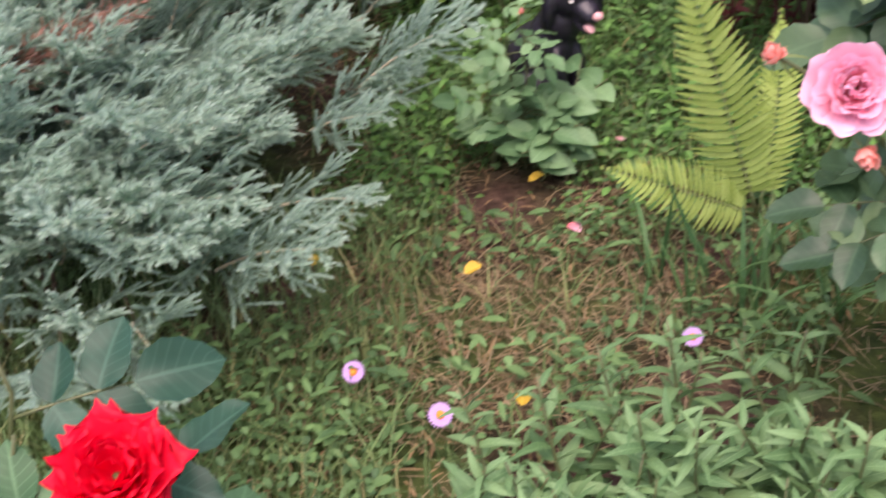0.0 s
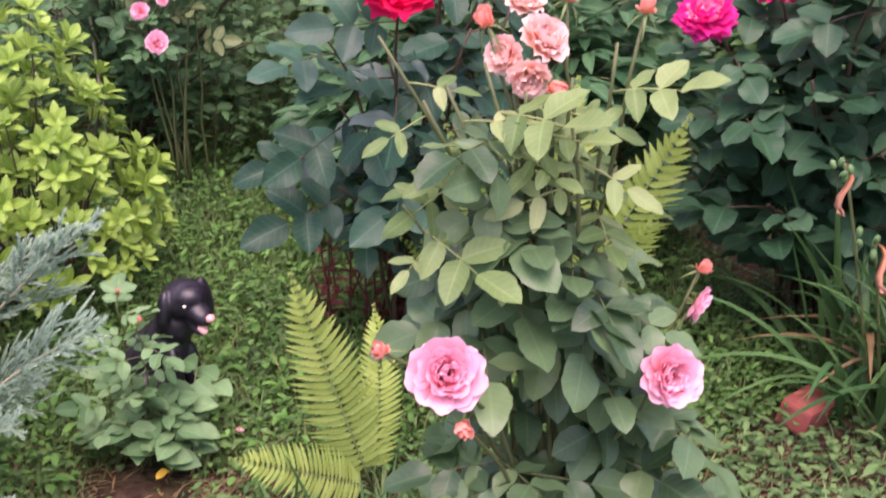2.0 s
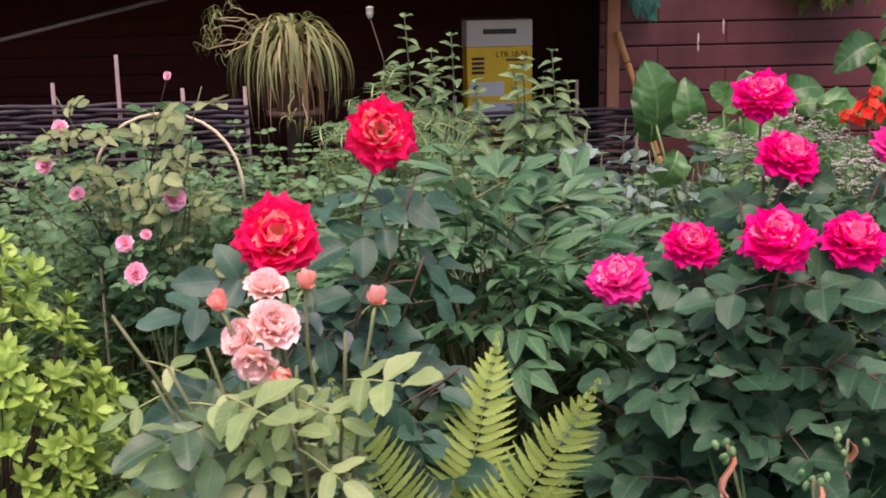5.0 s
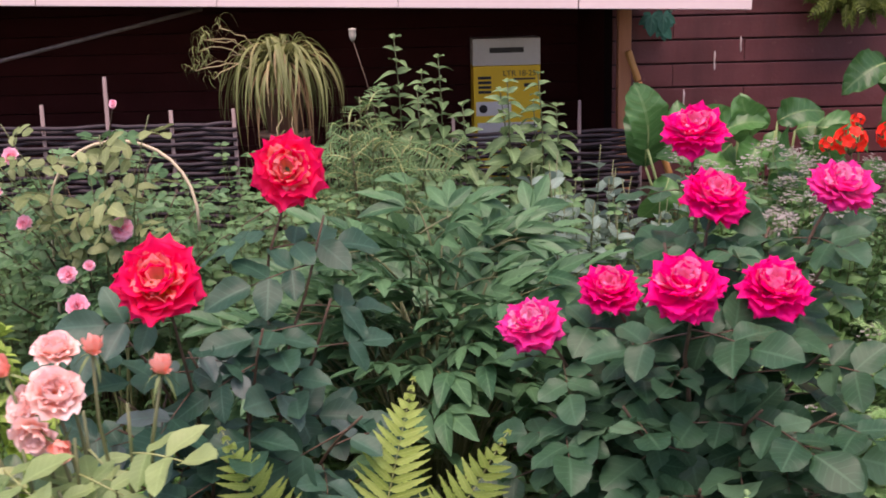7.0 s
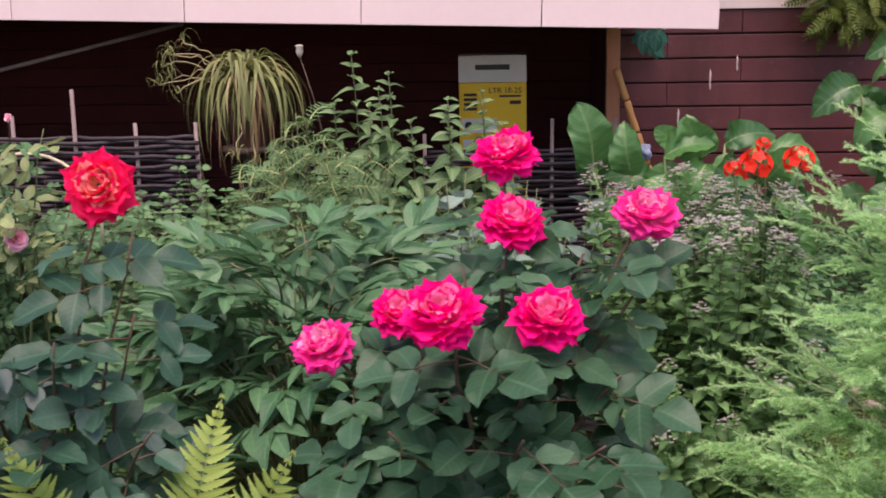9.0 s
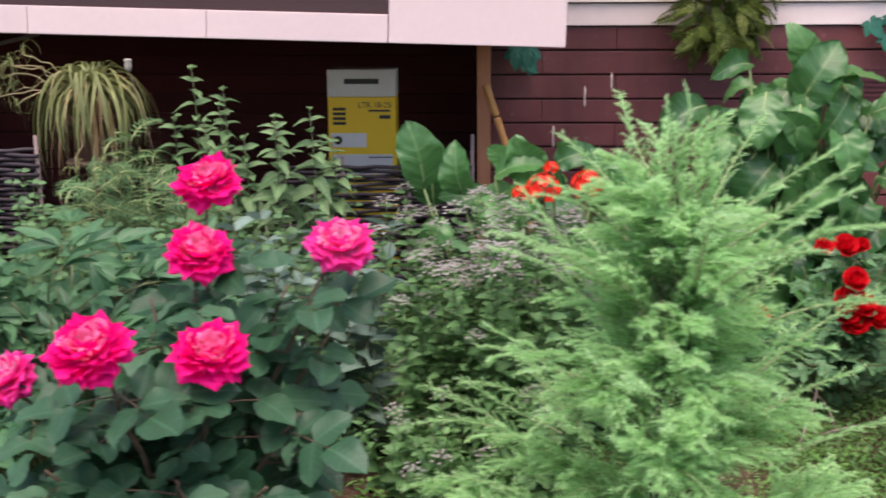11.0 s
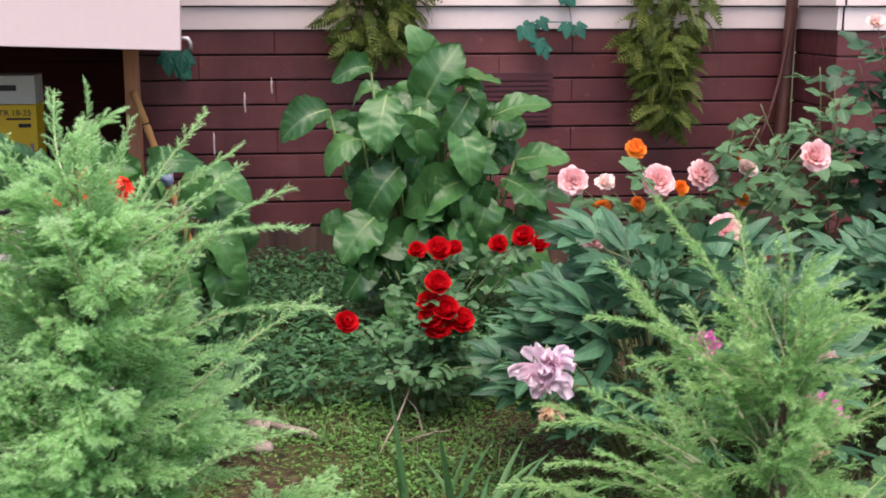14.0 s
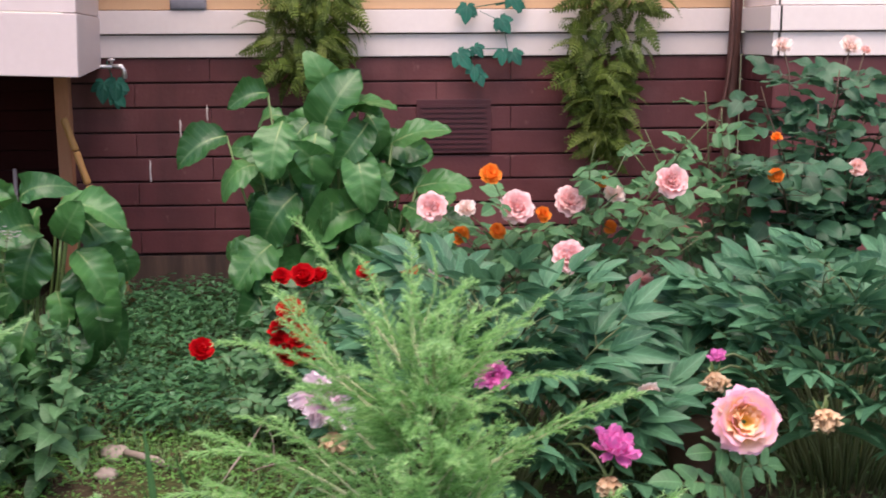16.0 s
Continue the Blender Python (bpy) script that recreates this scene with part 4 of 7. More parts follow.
def blue_juniper():
    rng = random.Random(8)
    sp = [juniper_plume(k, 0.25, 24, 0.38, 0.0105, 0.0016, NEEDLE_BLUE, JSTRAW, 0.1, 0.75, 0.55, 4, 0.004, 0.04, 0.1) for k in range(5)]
    dead = juniper_plume(50, 0.2, 14, 0.4, 0.008, 0.001, DRYJ, LF_DRY)
    B = Vector((-1.85, -0.38, -0.06))
    t = thing("blue_juniper", *B, "spreading blue-grey juniper with feathery branches", "juniper")
    n = 42
    fans = [(0.6, -0.18, 0.22), (0.55, 0.05, 0.22), (0.55, -0.3, 0.22), (0.5, -0.42, 0.18), (0.46, -0.52, 0.15), (0.38, -0.6, 0.14), (0.36, -0.5, 0.2), (0.32, -0.68, 0.14), (0.5, 0.2, 0.2), (0.18, -0.65, 0.2), (0.08, -0.6, 0.25)]
    for k in range(n + len(fans)):
        a = k * 2.399
        r = math.sqrt((k + 0.6) / n)
        if k >= n:
            r, a = 1.0, math.atan2(fans[k - n][1], fans[k - n][0])
        end = Vector(fans[k - n]) if k >= n else Vector((0.56 * r * math.cos(a), 0.72 * r * math.sin(a) - 0.04, 0.07 + 0.34 * (1 - r ** 2.0) + 0.1 * max(0.0, math.sin(a)) * r + rng.uniform(-0.05, 0.05)))
        pts = curve((end.x * 0.1, end.y * 0.1, 0.02), end, (0, 0, 0.03 + 0.05 * r), 8, 0.008)
        bough(t, pts, 0.006)
        out = Vector((end.x * 1.2 + 0.28, end.y * 0.9 - 0.05, 0.32 + 0.5 * (1 - r)))
        for j in range(6):
            u = 0.25 + 0.75 * j / 5
            q = pts[min(7, int(u * 7))]
            d = out.normalized() + Vector((rng.uniform(-0.45, 0.55), rng.uniform(-0.55, 0.45), rng.uniform(-0.25, 0.4)))
            put("spray", sp[rng.randrange(5)], t, aim(q, d, rng.uniform(-0.6, 0.6), rng.uniform(0.75, 1.3)))
    for k in range(9):
        put("dead_spray", dead, t, aim((0.02 + 0.02 * k, -0.36 + 0.012 * k, 0.3 + 0.004 * k), (0.6, 0.25 + 0.1 * math.sin(k), 0.22), k, 0.9), "dead pink-brown spray")
    return t


blue_juniper()


def cone_juniper(name, base, height, radius, mat, label, seed, boughs, per, L, whips, low=0.05, needle=0.0115, twigs=22, waist=0.35, width=0.0015, sub=3):
    """A loose upright juniper: rising boughs of uneven length wrapped in nodding plumes, long whips at the rim and an open, shaded middle."""
    rng = random.Random(seed)
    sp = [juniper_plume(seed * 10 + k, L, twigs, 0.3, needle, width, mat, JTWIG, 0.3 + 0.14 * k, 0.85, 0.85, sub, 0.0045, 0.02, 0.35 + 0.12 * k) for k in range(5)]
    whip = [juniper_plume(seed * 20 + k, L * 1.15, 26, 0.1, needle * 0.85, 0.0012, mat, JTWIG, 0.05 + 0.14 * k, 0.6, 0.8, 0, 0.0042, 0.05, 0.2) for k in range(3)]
    t = thing(name, *base, label, "juniper")
    bough(t, curve((0, 0, 0), (0, 0, height * 0.9), (0.012, 0, 0), 9, 0.006), 0.011)
    wide = lambda u: radius * (1 - u) ** waist * (0.75 + 0.25 * math.sin(math.pi * min(1.0, 0.35 + u)))
    for k in range(boughs):
        u = (k + rng.random()) / boughs
        a = k * 2.399 + rng.uniform(-0.5, 0.5)
        z = height * (low + (0.8 - low) * u)
        R = max(0.03, (wide(u) - 0.1) * rng.uniform(0.55, 1.15))
        rise = 0.3 + 0.5 * u + rng.uniform(-0.15, 0.2)
        end = Vector((R * math.cos(a), R * math.sin(a), z + R * rise * 0.7))
        pts = curve((0, 0, z - 0.06 * height), end, (0, 0, -0.02), 7, 0.008)
        bough(t, pts, 0.0034)
        for j in range(per):
            w = 0.34 + 0.66 * (j + 0.6 * rng.random()) / per
            q = pts[0].lerp(end, w)
            b = a + rng.uniform(-1.2, 1.2) * (1.2 - 0.6 * w)
            d = Vector((math.cos(b), math.sin(b), rise + 0.5 * u * u + rng.uniform(-0.35, 0.6)))
            put("spray", sp[rng.randrange(5)], t, aim(q, d, rng.uniform(-0.7, 0.7), rng.uniform(0.5, 1.1) * (1 - 0.25 * u)))
    for k in range(whips):
        u = rng.uniform(0.08, 0.95) ** 0.8
        a = rng.uniform(0, 6.28)
        R = wide(u) * 0.62
        d = Vector((math.cos(a), math.sin(a), 0.25 + 0.5 * u ** 2 + rng.uniform(-0.15, 0.25)))
        put("shoot", whip[k % 3], t, aim((R * math.cos(a), R * math.sin(a), height * (low + (0.88 - low) * u)), d, rng.uniform(-0.4, 0.4), rng.uniform(0.75, 1.2)))
    for k in range(9):
        put("leader", (sp if k % 2 else whip)[k % 3], t, aim((0, 0, height * (0.66 + 0.03 * k)), (0.45 * math.cos(k * 1.7), 0.4 * math.sin(k * 1.7), 1), k, height * (0.28 - 0.02 * k) / (L * 1.1)))
    return t


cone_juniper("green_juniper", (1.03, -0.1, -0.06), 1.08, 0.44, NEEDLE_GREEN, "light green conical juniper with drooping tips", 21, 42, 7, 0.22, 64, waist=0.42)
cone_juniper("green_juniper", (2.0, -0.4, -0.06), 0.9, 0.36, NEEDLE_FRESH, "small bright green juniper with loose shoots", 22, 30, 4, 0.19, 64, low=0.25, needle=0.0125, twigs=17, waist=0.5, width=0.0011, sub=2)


# ---------------------------------------------------------------- peonies
def peony_leaves(mat, count=5, size=0.1, narrow=0.41):
    out = []
    for k in range(count):
        rng = random.Random(100 + k)
        p = Pieces()
        st = size * 1.7
        p.add(tube(curve((0, 0, 0), (st, 0, 0.0), (0, 0, 0.02), 5), [0.0028, 0.0025, 0.002, 0.0018, 0.0012], 4), None, 1)
        for x, ang, n in ((1.0, 0.0, 3), (0.62, 0.95, 3), (0.62, -0.95, 3)):
            at = Vector((st * x, 0, 0.012))
            d0 = Vector((math.cos(ang), math.sin(ang), 0.05))
            q = at + d0 * size * 0.3
            p.add(tube([at, q], [0.0015, 0.0012], 4), None, 1)
            for j in range(n):
                b = ang + (j - 1) * 0.62 + rng.uniform(-0.1, 0.1)
                sh = leaf(size * rng.uniform(0.85, 1.2) * (1.15 if j == 1 else 0.95), size * narrow, 0.45, 0.18, rng.uniform(0.1, 0.5), 8, 2, 0, 0.2, rng=rng)
                p.add(sh, aim(q, (math.cos(b), math.sin(b), rng.uniform(-0.25, 0.1)), rng.uniform(-0.3, 0.3)))
        out.append(p.mesh("leaf", mat, CANE_G))
    return out


PEO_C, PEO_R = peony_leaves(LF_PEONY, 5, 0.1, 0.36), peony_leaves(LF_PEONY_R, 5, 0.1, 0.37)


def peony(base, rx, ry, h, leaves, n, label, seed, flowers=(), lowest=0.25, lift=0.0):
    rng = random.Random(seed)
    B = Vector(base)
    t = thing("peony_bush", *base, label, "peony")
    for k in range(n):
        u = (k + 0.5) / n
        a = k * 2.399
        r = math.sqrt(u) * 0.92
        q = Vector((rx * r * math.cos(a), ry * r * math.sin(a), h * (0.96 - 0.62 * r ** 2.4) * (rng.uniform(lowest, 1.05) if r > 0.6 else rng.uniform(0.6, 1.05))))
        foot = Vector((q.x * 0.25, q.y * 0.25, 0))
        if k % 2 == 0:
            put("stem", Pieces().add(tube(curve(foot, q, (q.x * -0.1, q.y * -0.1, 0.04), 6), [0.004, 0.004, 0.0036, 0.0032, 0.003, 0.002], 5)).mesh("stem", CANE_G), t)
        a += rng.uniform(-0.5, 0.5)
        d = Vector((math.cos(a), math.sin(a) - 0.1, 0.95 - 0.75 * r + lift + rng.uniform(-0.5, 0.5)))
        put("leaf", leaves[k % len(leaves)], t, aim(q - d.normalized() * 0.07, d, rng.uniform(-0.45, 0.45), rng.uniform(0.7, 1.1), up=(0.3 * math.cos(a), -0.35, 1.0)))
    for kind, p, facing, s, lab in flowers:
        q = Vector(p) - B
        put("stem", Pieces().add(tube(curve((q.x * 0.4, q.y * 0.4, 0.1), q, (0, 0, 0.1), 7), 0.003, 5)).mesh("stem", CANE_G), t)
        put_bloom(kind, t, q, facing, rng.uniform(0, 6), s, lab)
    return t


peony((-0.2, 0.42, -0.03), 0.42, 0.4, 0.63, PEO_C, 185, "dense green peony bush without flowers", 31)
peony((2.2, 0.8, 0.0), 0.36, 0.34, 0.52, PEO_R, 120, "dark green peony bush with fading mauve flowers", 32,
      [(B_PEONY, (1.835, 0.38, 0.42), (-0.1, -0.9, -0.15), 1.0, "drooping mauve peony bloom"), (B_DRY[0], (1.845, 0.385, 0.345), (0.0, -0.5, -0.8), 1.0, "withered peony bloom"),
       (B_PEOMAG, (2.39, 0.32, 0.32), (0.1, -0.4, 0.8), 1.0, "mauve peony bloom"), (B_DRY[1], (2.38, 0.33, 0.26), (0.0, -0.6, -0.7), 0.9, "withered peony bloom"),
       (B_PEOMAG, (2.16, 0.4, 0.45), (0.1, -0.9, 0.3), 0.75, "mauve peony bloom"), (B_CREAM[0], (2.52, 0.6, 0.35), (0.1, -0.8, -0.3), 0.7, "small white fading bloom")],
      lowest=0.55, lift=0.35)
peony((3.1, 0.95, 0.0), 0.5, 0.42, 0.53, PEO_R, 150, "dark green peony bush beside the climbing roses", 33,
      [(B_DRY[0], (2.621, 0.46, 0.43), (0.0, -0.5, -0.7), 0.95, "withered peony bloom"), (B_DRY[1], (2.787, 0.291, 0.4), (0.1, -0.6, -0.6), 1.0, "withered peony bloom"), (B_PEOMAG, (2.612, 0.41, 0.475), (0.0, -0.2, 1.0), 0.4, "mauve petals left on a bloom")],
      lowest=0.6, lift=0.35)

# ---------------------------------------------------------------- roses at the house
bush("crimson_rose_bush", (1.66, 1.3, -0.01), "low rose bush with clusters of crimson blooms", "rose bush",
     [(B_CRIM[k % 2], p, (random.uniform(-0.3, 0.3), -0.6, 0.6), s, "crimson rose bloom") for k, (p, s) in enumerate((
         ((1.722, 1.417, 0.452), 1.1), ((1.66, 1.42, 0.45), 0.8), ((1.77, 1.42, 0.455), 0.75), ((1.9, 1.45, 0.455), 0.85), ((1.97, 1.44, 0.48), 1.0), ((2.02, 1.45, 0.455), 0.8),
         ((1.7, 1.22, 0.4), 1.1), ((1.675, 1.22, 0.345), 1.1), ((1.72, 1.2, 0.335), 1.1), ((1.705, 1.2, 0.285), 1.15), ((1.76, 1.2, 0.3), 1.1), ((1.68, 1.2, 0.31), 1.0),
         ((1.454, 1.27, 0.286), 1.0)))],
     [(1.55, 1.1, 0.2), (1.75, 1.05, 0.22), (1.85, 1.15, 0.28), (1.6, 1.4, 0.4), (1.85, 1.4, 0.42), (1.5, 1.25, 0.25)],
     lv_small, CANE_G, 0.0035, per=9, seed=6)
bush("pink_orange_rose_bush", (2.45, 1.35, 0.0), "rose bush with pale pink and orange blooms", "rose bush",
     [(B_ORANGE[0], (2.228, 1.217, 0.755), (0, -0.7, 0.6), 1.1, "orange rose bloom"), (B_PALE[0], (2.3, 1.24, 0.665), (0, -0.8, 0.5), 1.05, "pale pink rose bloom"),
      (B_PALE[1], (2.457, 1.35, 0.665), (0.2, -0.7, 0.5), 1.0, "pale pink rose bloom"), (B_PALE[0], (2.08, 1.3, 0.66), (-0.2, -0.8, 0.4), 0.95, "pale pink rose bloom"),
      (B_CREAM[0], (2.17, 1.3, 0.655), (0.1, -0.6, 0.7), 0.8, "cream rose bloom"), (B_ORANGE[1], (2.15, 1.26, 0.59), (0, -0.8, 0.4), 1.0, "orange rose bloom"),
      (B_ORANGE[0], (2.25, 1.26, 0.6), (0.1, -0.8, 0.4), 0.85, "orange rose bloom"), (B_ORANGE[1], (2.375, 1.28, 0.64), (0, -0.8, 0.4), 0.8, "orange bud"),
      (B_PALE[1], (2.399, 0.97, 0.581), (0.1, -0.8, 0.5), 0.95, "pale pink rose bloom"), (B_PALE[1], (2.1, 1.15, 0.53), (-0.1, -0.7, 0.6), 0.85, "pale pink rose bloom"),
      (B_CREAM[1], (2.57, 1.3, 0.69), (0.1, -0.6, 0.7), 0.85, "cream rose bloom"), (B_ORANGE[0], (2.54, 1.32, 0.72), (0, -0.7, 0.5), 0.7, "orange bud"),
      (B_PALE[0], (2.679, 1.11, 0.746), (0.1, -0.9, 0.4), 0.95, "pale pink rose bloom"), (B_ORANGE[1], (2.56, 1.3, 0.6), (0, -0.8, 0.4), 0.7, "orange bud"),
      (B_PALE[1], (2.62, 1.2, 0.47), (0.2, -0.6, -0.5), 0.85, "faded pink rose bloom")],
     [(2.5, 1.2, 0.84), (2.6, 1.3, 0.8), (2.8, 1.2, 0.9), (2.72, 1.4, 0.75), (2.9, 1.4, 0.7), (2.3, 1.5, 0.6), (2.75, 1.1, 0.6), (2.45, 1.1, 0.5), (2.85, 1.2, 0.5)],
     lv_shrub, CANE_G, 0.004, per=8, seed=7)
bush("tall_rose_bush", (3.3, 1.75, 0.0), "tall dark rose bush with peach and white blooms", "rose bush",
     [(B_CREAM[0], (3.247, 2.0, 1.075), (0, -0.7, 0.6), 0.9, "cream-pink rose bloom"), (B_CREAM[1], (3.47, 2.0, 1.075), (0, -0.7, 0.6), 0.95, "white rose bloom"), (B_PEACH[0], (3.52, 2.0, 1.06), (0.1, -0.7, 0.6), 0.8, "peach rose bloom"),
      (B_PEACH[1], (3.351, 1.6, 0.72), (0.2, -0.8, 0.3), 1.3, "peach rose bloom"), (B_ORANGE[0], (3.03, 1.36, 0.728), (0, -0.7, 0.5), 0.85, "orange bud"), (B_ORANGE[1], (3.04, 1.4, 0.83), (0, -0.6, 0.6), 0.6, "orange bud"),
      (B_CREAM[1], (3.62, 1.9, 0.97), (0.1, -0.7, 0.6), 0.9, "white rose bloom"), (B_PALE[1], (2.743, 1.23, 0.333), (0.3, -0.6, -0.2), 0.7, "faded lilac-pink bloom")],
     [(3.15, 1.9, 0.95), (3.3, 1.8, 0.9), (3.45, 1.8, 0.85), (3.25, 1.6, 0.7), (3.5, 1.7, 0.65), (3.1, 1.6, 0.75), (3.4, 1.9, 1.0), (3.55, 1.8, 0.8), (3.2, 1.5, 0.55), (3.6, 1.6, 0.9)],
     lv_mag, CANE_B, 0.005, per=15, seed=8)
bush("climbing_rose_shoots", (2.95, 1.65, 0.0), "upright rose shoots with fresh green leaves", "rose bush", [],
     [(2.89, 1.6, 0.95), (2.97, 1.6, 0.82), (2.88, 1.58, 0.72), (3.04, 1.6, 0.75), (2.94, 1.6, 0.9), (2.66, 1.6, 0.8), (2.72, 1.62, 0.84)], lv_shrub, CANE_G, 0.0035, per=7, start=0.45, seed=19, leaf_scale=(0.7, 1.15))
bush("yellow_pink_rose_bush", (2.62, 0.22, -0.04), "young rose with one large yellow-pink bloom", "rose bush",
     [(B_BIG, (2.597, 0.175, 0.42), (0.0, -0.85, 0.45), 1.12, "large yellow-pink rose bloom")], [(2.5, 0.1, 0.25), (2.7, 0.1, 0.25), (2.55, 0.15, 0.33), (2.75, 0.2, 0.15)], lv_shrub, CANE_G, 0.004, per=5, seed=9)
bush("pink_shrub_rose", (-1.05, 0.95, 0.0), "loose shrub rose with small pink blooms", "rose bush",
     [(B_SMPINK[k % 2], p, (random.uniform(-0.4, 0.4), -0.7, 0.4), s, "small pink rose bloom") for k, (p, s) in enumerate((
         ((-0.894, 0.582, 0.584), 1.1), ((-1.17, 0.7, 0.74), 0.8), ((-1.2, 0.65, 0.66), 0.8), ((-1.12, 0.6, 0.6), 0.7), ((-1.0, 0.5, 0.5), 0.8), ((-0.97, 0.45, 0.44), 1.0), ((-0.893, 0.6, 0.868), 0.4), ((-0.95, 0.5, 0.52), 0.5)))],
     [(-1.3, 0.8, 0.7), (-1.1, 0.8, 0.72), (-0.9, 0.8, 0.7), (-0.8, 0.8, 0.55), (-1.2, 0.6, 0.55), (-1.0, 0.6, 0.6), (-1.4, 0.9, 0.6), (-0.85, 1.0, 0.6), (-0.7, 0.9, 0.5), (-1.5, 1.1, 0.65), (-0.75, 1.1, 0.6),
      (-1.2, 1.1, 0.7), (-0.95, 1.2, 0.68), (-0.6, 1.0, 0.55), (-1.35, 0.7, 0.45), (-0.65, 0.7, 0.4), (-0.9, 0.5, 0.4)],
     lv_small, CANE_B, 0.0035, per=12, seed=10, leaf_scale=(0.8, 1.25))


# ---------------------------------------------------------------- horseradish
def big_leaf(L, W, seed, curl, droop, wave):
    """A broad blade with a long stalk, wavy rim and sunken veins; curl rolls its sides up, droop bends its tip down."""
    rng = random.Random(seed)
    n, cols = 22, 6
    v, uv, f = [], [], []
    p1, p2, p3 = (rng.uniform(0, 6) for _ in range(3))
    twist = rng.uniform(-0.6, 0.6)
    for i in range(n + 1):
        t = i / n
        w = W / 2 * (math.sin(math.pi * t ** 0.9) ** 0.52 * (1 - 0.1 * t) if 0 < t < 1 else 0.02) * (1 + 0.03 * math.sin(9 * t + p1))
        bend = droop * t * t
        cx, cz = L * (t - 0.3 * bend * t), -L * bend * 0.75 + 0.1 * L * math.sin(math.pi * t)
        for j in range(-cols, cols + 1):
            s = j / cols
            y = s * w * (1 - 0.25 * abs(curl) * s * s)
            z = cz + abs(s) ** 1.6 * w * curl + wave * W * s * s * (0.06 * math.sin(p2 + 12 * t + (1.5 if s > 0 else 0)) + 0.035 * math.sin(p3 + 27 * t + (2.0 if s > 0 else 0)))
            z += 0.022 * W * math.sin(40 * t - 10 * abs(s)) * min(1, 3 * abs(s)) + twist * y * t
            v.append((cx, y, z))
            uv.append((0.5 + 0.5 * s, t))
    m = 2 * cols + 1
    for i in range(n):
        for j in range(2 * cols):
            q = i * m + j
            f.append([q, q + m, q + m + 1, q + 1])
    p = Pieces().add((np.array(v), f, np.array(uv)))
    rib = [(L * (t - 0.3 * droop * t ** 3), 0, -L * droop * t * t * 0.75 + 0.1 * L * math.sin(math.pi * t) - 0.002) for t in np.linspace(0, 0.85, 8)]
    p.add(tube(rib, [0.0042 * (1.05 - 0.9 * k / 7) for k in range(8)], 5), None, 1)
    return p.mesh("leaf", LF_HORSE, STALK)


STALK = plain_mat("pale leaf stalk", (0.16, 0.24, 0.08), (0.22, 0.3, 0.12), 0.5, 30, bump=0.1)
HORSE = [big_leaf(0.23, 0.15 + 0.014 * (k % 3), 200 + k, (0.15, 0.45, -0.2, 0.3, 0.65, 0.05, 0.35, -0.1)[k], (0.15, 0.5, 0.8, 0.3, 0.6, 0.1, 1.0, 0.45)[k], 0.7 + 0.12 * k) for k in range(8)]


def horseradish(base, specs, label, seed):
    """specs: (foot of the blade, its tip, face) in the world; face: the way its upper side looks."""
    B = Vector(base)
    rng = random.Random(seed)
    t = thing("horseradish_plant", *base, label, "leafy plant")
    for k, (p, tip, face) in enumerate(specs):
        q, e = Vector(p) - B, Vector(tip) - B
        put("stalk", Pieces().add(tube(curve((q.x * 0.25, q.y * 0.25, 0), q, (q.x * 0.1, q.y * 0.1, 0.03), 6), [0.006, 0.0058, 0.0055, 0.005, 0.0045, 0.004], 6)).mesh("stalk", STALK), t)
        d = e - q
        put("leaf", HORSE[rng.randrange(8)], t, aim(q, d, rng.uniform(-0.25, 0.25), d.length / 0.23, up=face))
    return t


FRONT = (0.1, -1.0, 0.45)
specs = [((1.43, 2.15, 0.79), (1.25, 2.06, 0.73), (-0.1, -0.6, 0.8)), ((1.57, 2.15, 0.93), (1.44, 2.07, 0.92), (0.1, -0.7, 0.7)), ((1.54, 2.13, 0.69), (1.39, 2.05, 0.68), (-0.2, -0.6, 0.8)),
         ((1.74, 2.15, 0.79), (1.86, 2.08, 1.03), (-0.3, -1.0, 0.1)), ((1.8, 2.15, 0.87), (2.0, 2.05, 0.9), (0, -0.6, 0.8)), ((1.9, 2.12, 0.83), (1.8, 2.0, 0.7), (0.3, -0.8, 0.6)),
         ((1.98, 2.15, 0.76), (2.18, 2.1, 0.82), (0.5, -0.5, 0.6)), ((1.66, 2.1, 0.6), (1.48, 1.98, 0.42), (-0.3, -0.9, 0.4)), ((1.88, 2.1, 0.55), (1.66, 1.98, 0.49), FRONT),
         ((2.06, 2.15, 0.61), (2.25, 2.1, 0.63), (0.3, -0.7, 0.7)), ((1.73, 2.08, 0.8), (1.7, 1.98, 0.6), FRONT), ((2.02, 2.15, 0.55), (2.16, 2.05, 0.46), (0.4, -0.8, 0.4)),
         ((1.86, 2.08, 0.74), (1.9, 1.97, 0.55), (0.3, -1.0, 0.3)), ((1.62, 2.1, 0.84), (1.58, 2.0, 0.66), (-0.4, -0.9, 0.3)), ((1.95, 2.1, 0.5), (1.92, 1.96, 0.34), FRONT), ((1.6, 2.1, 0.45), (1.45, 2.0, 0.3), (-0.4, -0.8, 0.4)), ((2.1, 2.2, 0.5), (2.26, 2.12, 0.48), (0.2, -0.7, 0.7)), ((2.08, 2.2, 0.45), (2.2, 2.1, 0.36), (0.4, -0.8, 0.4)), ((2.02, 2.15, 0.4), (2.1, 2.05, 0.26), FRONT)]
rng = random.Random(41)
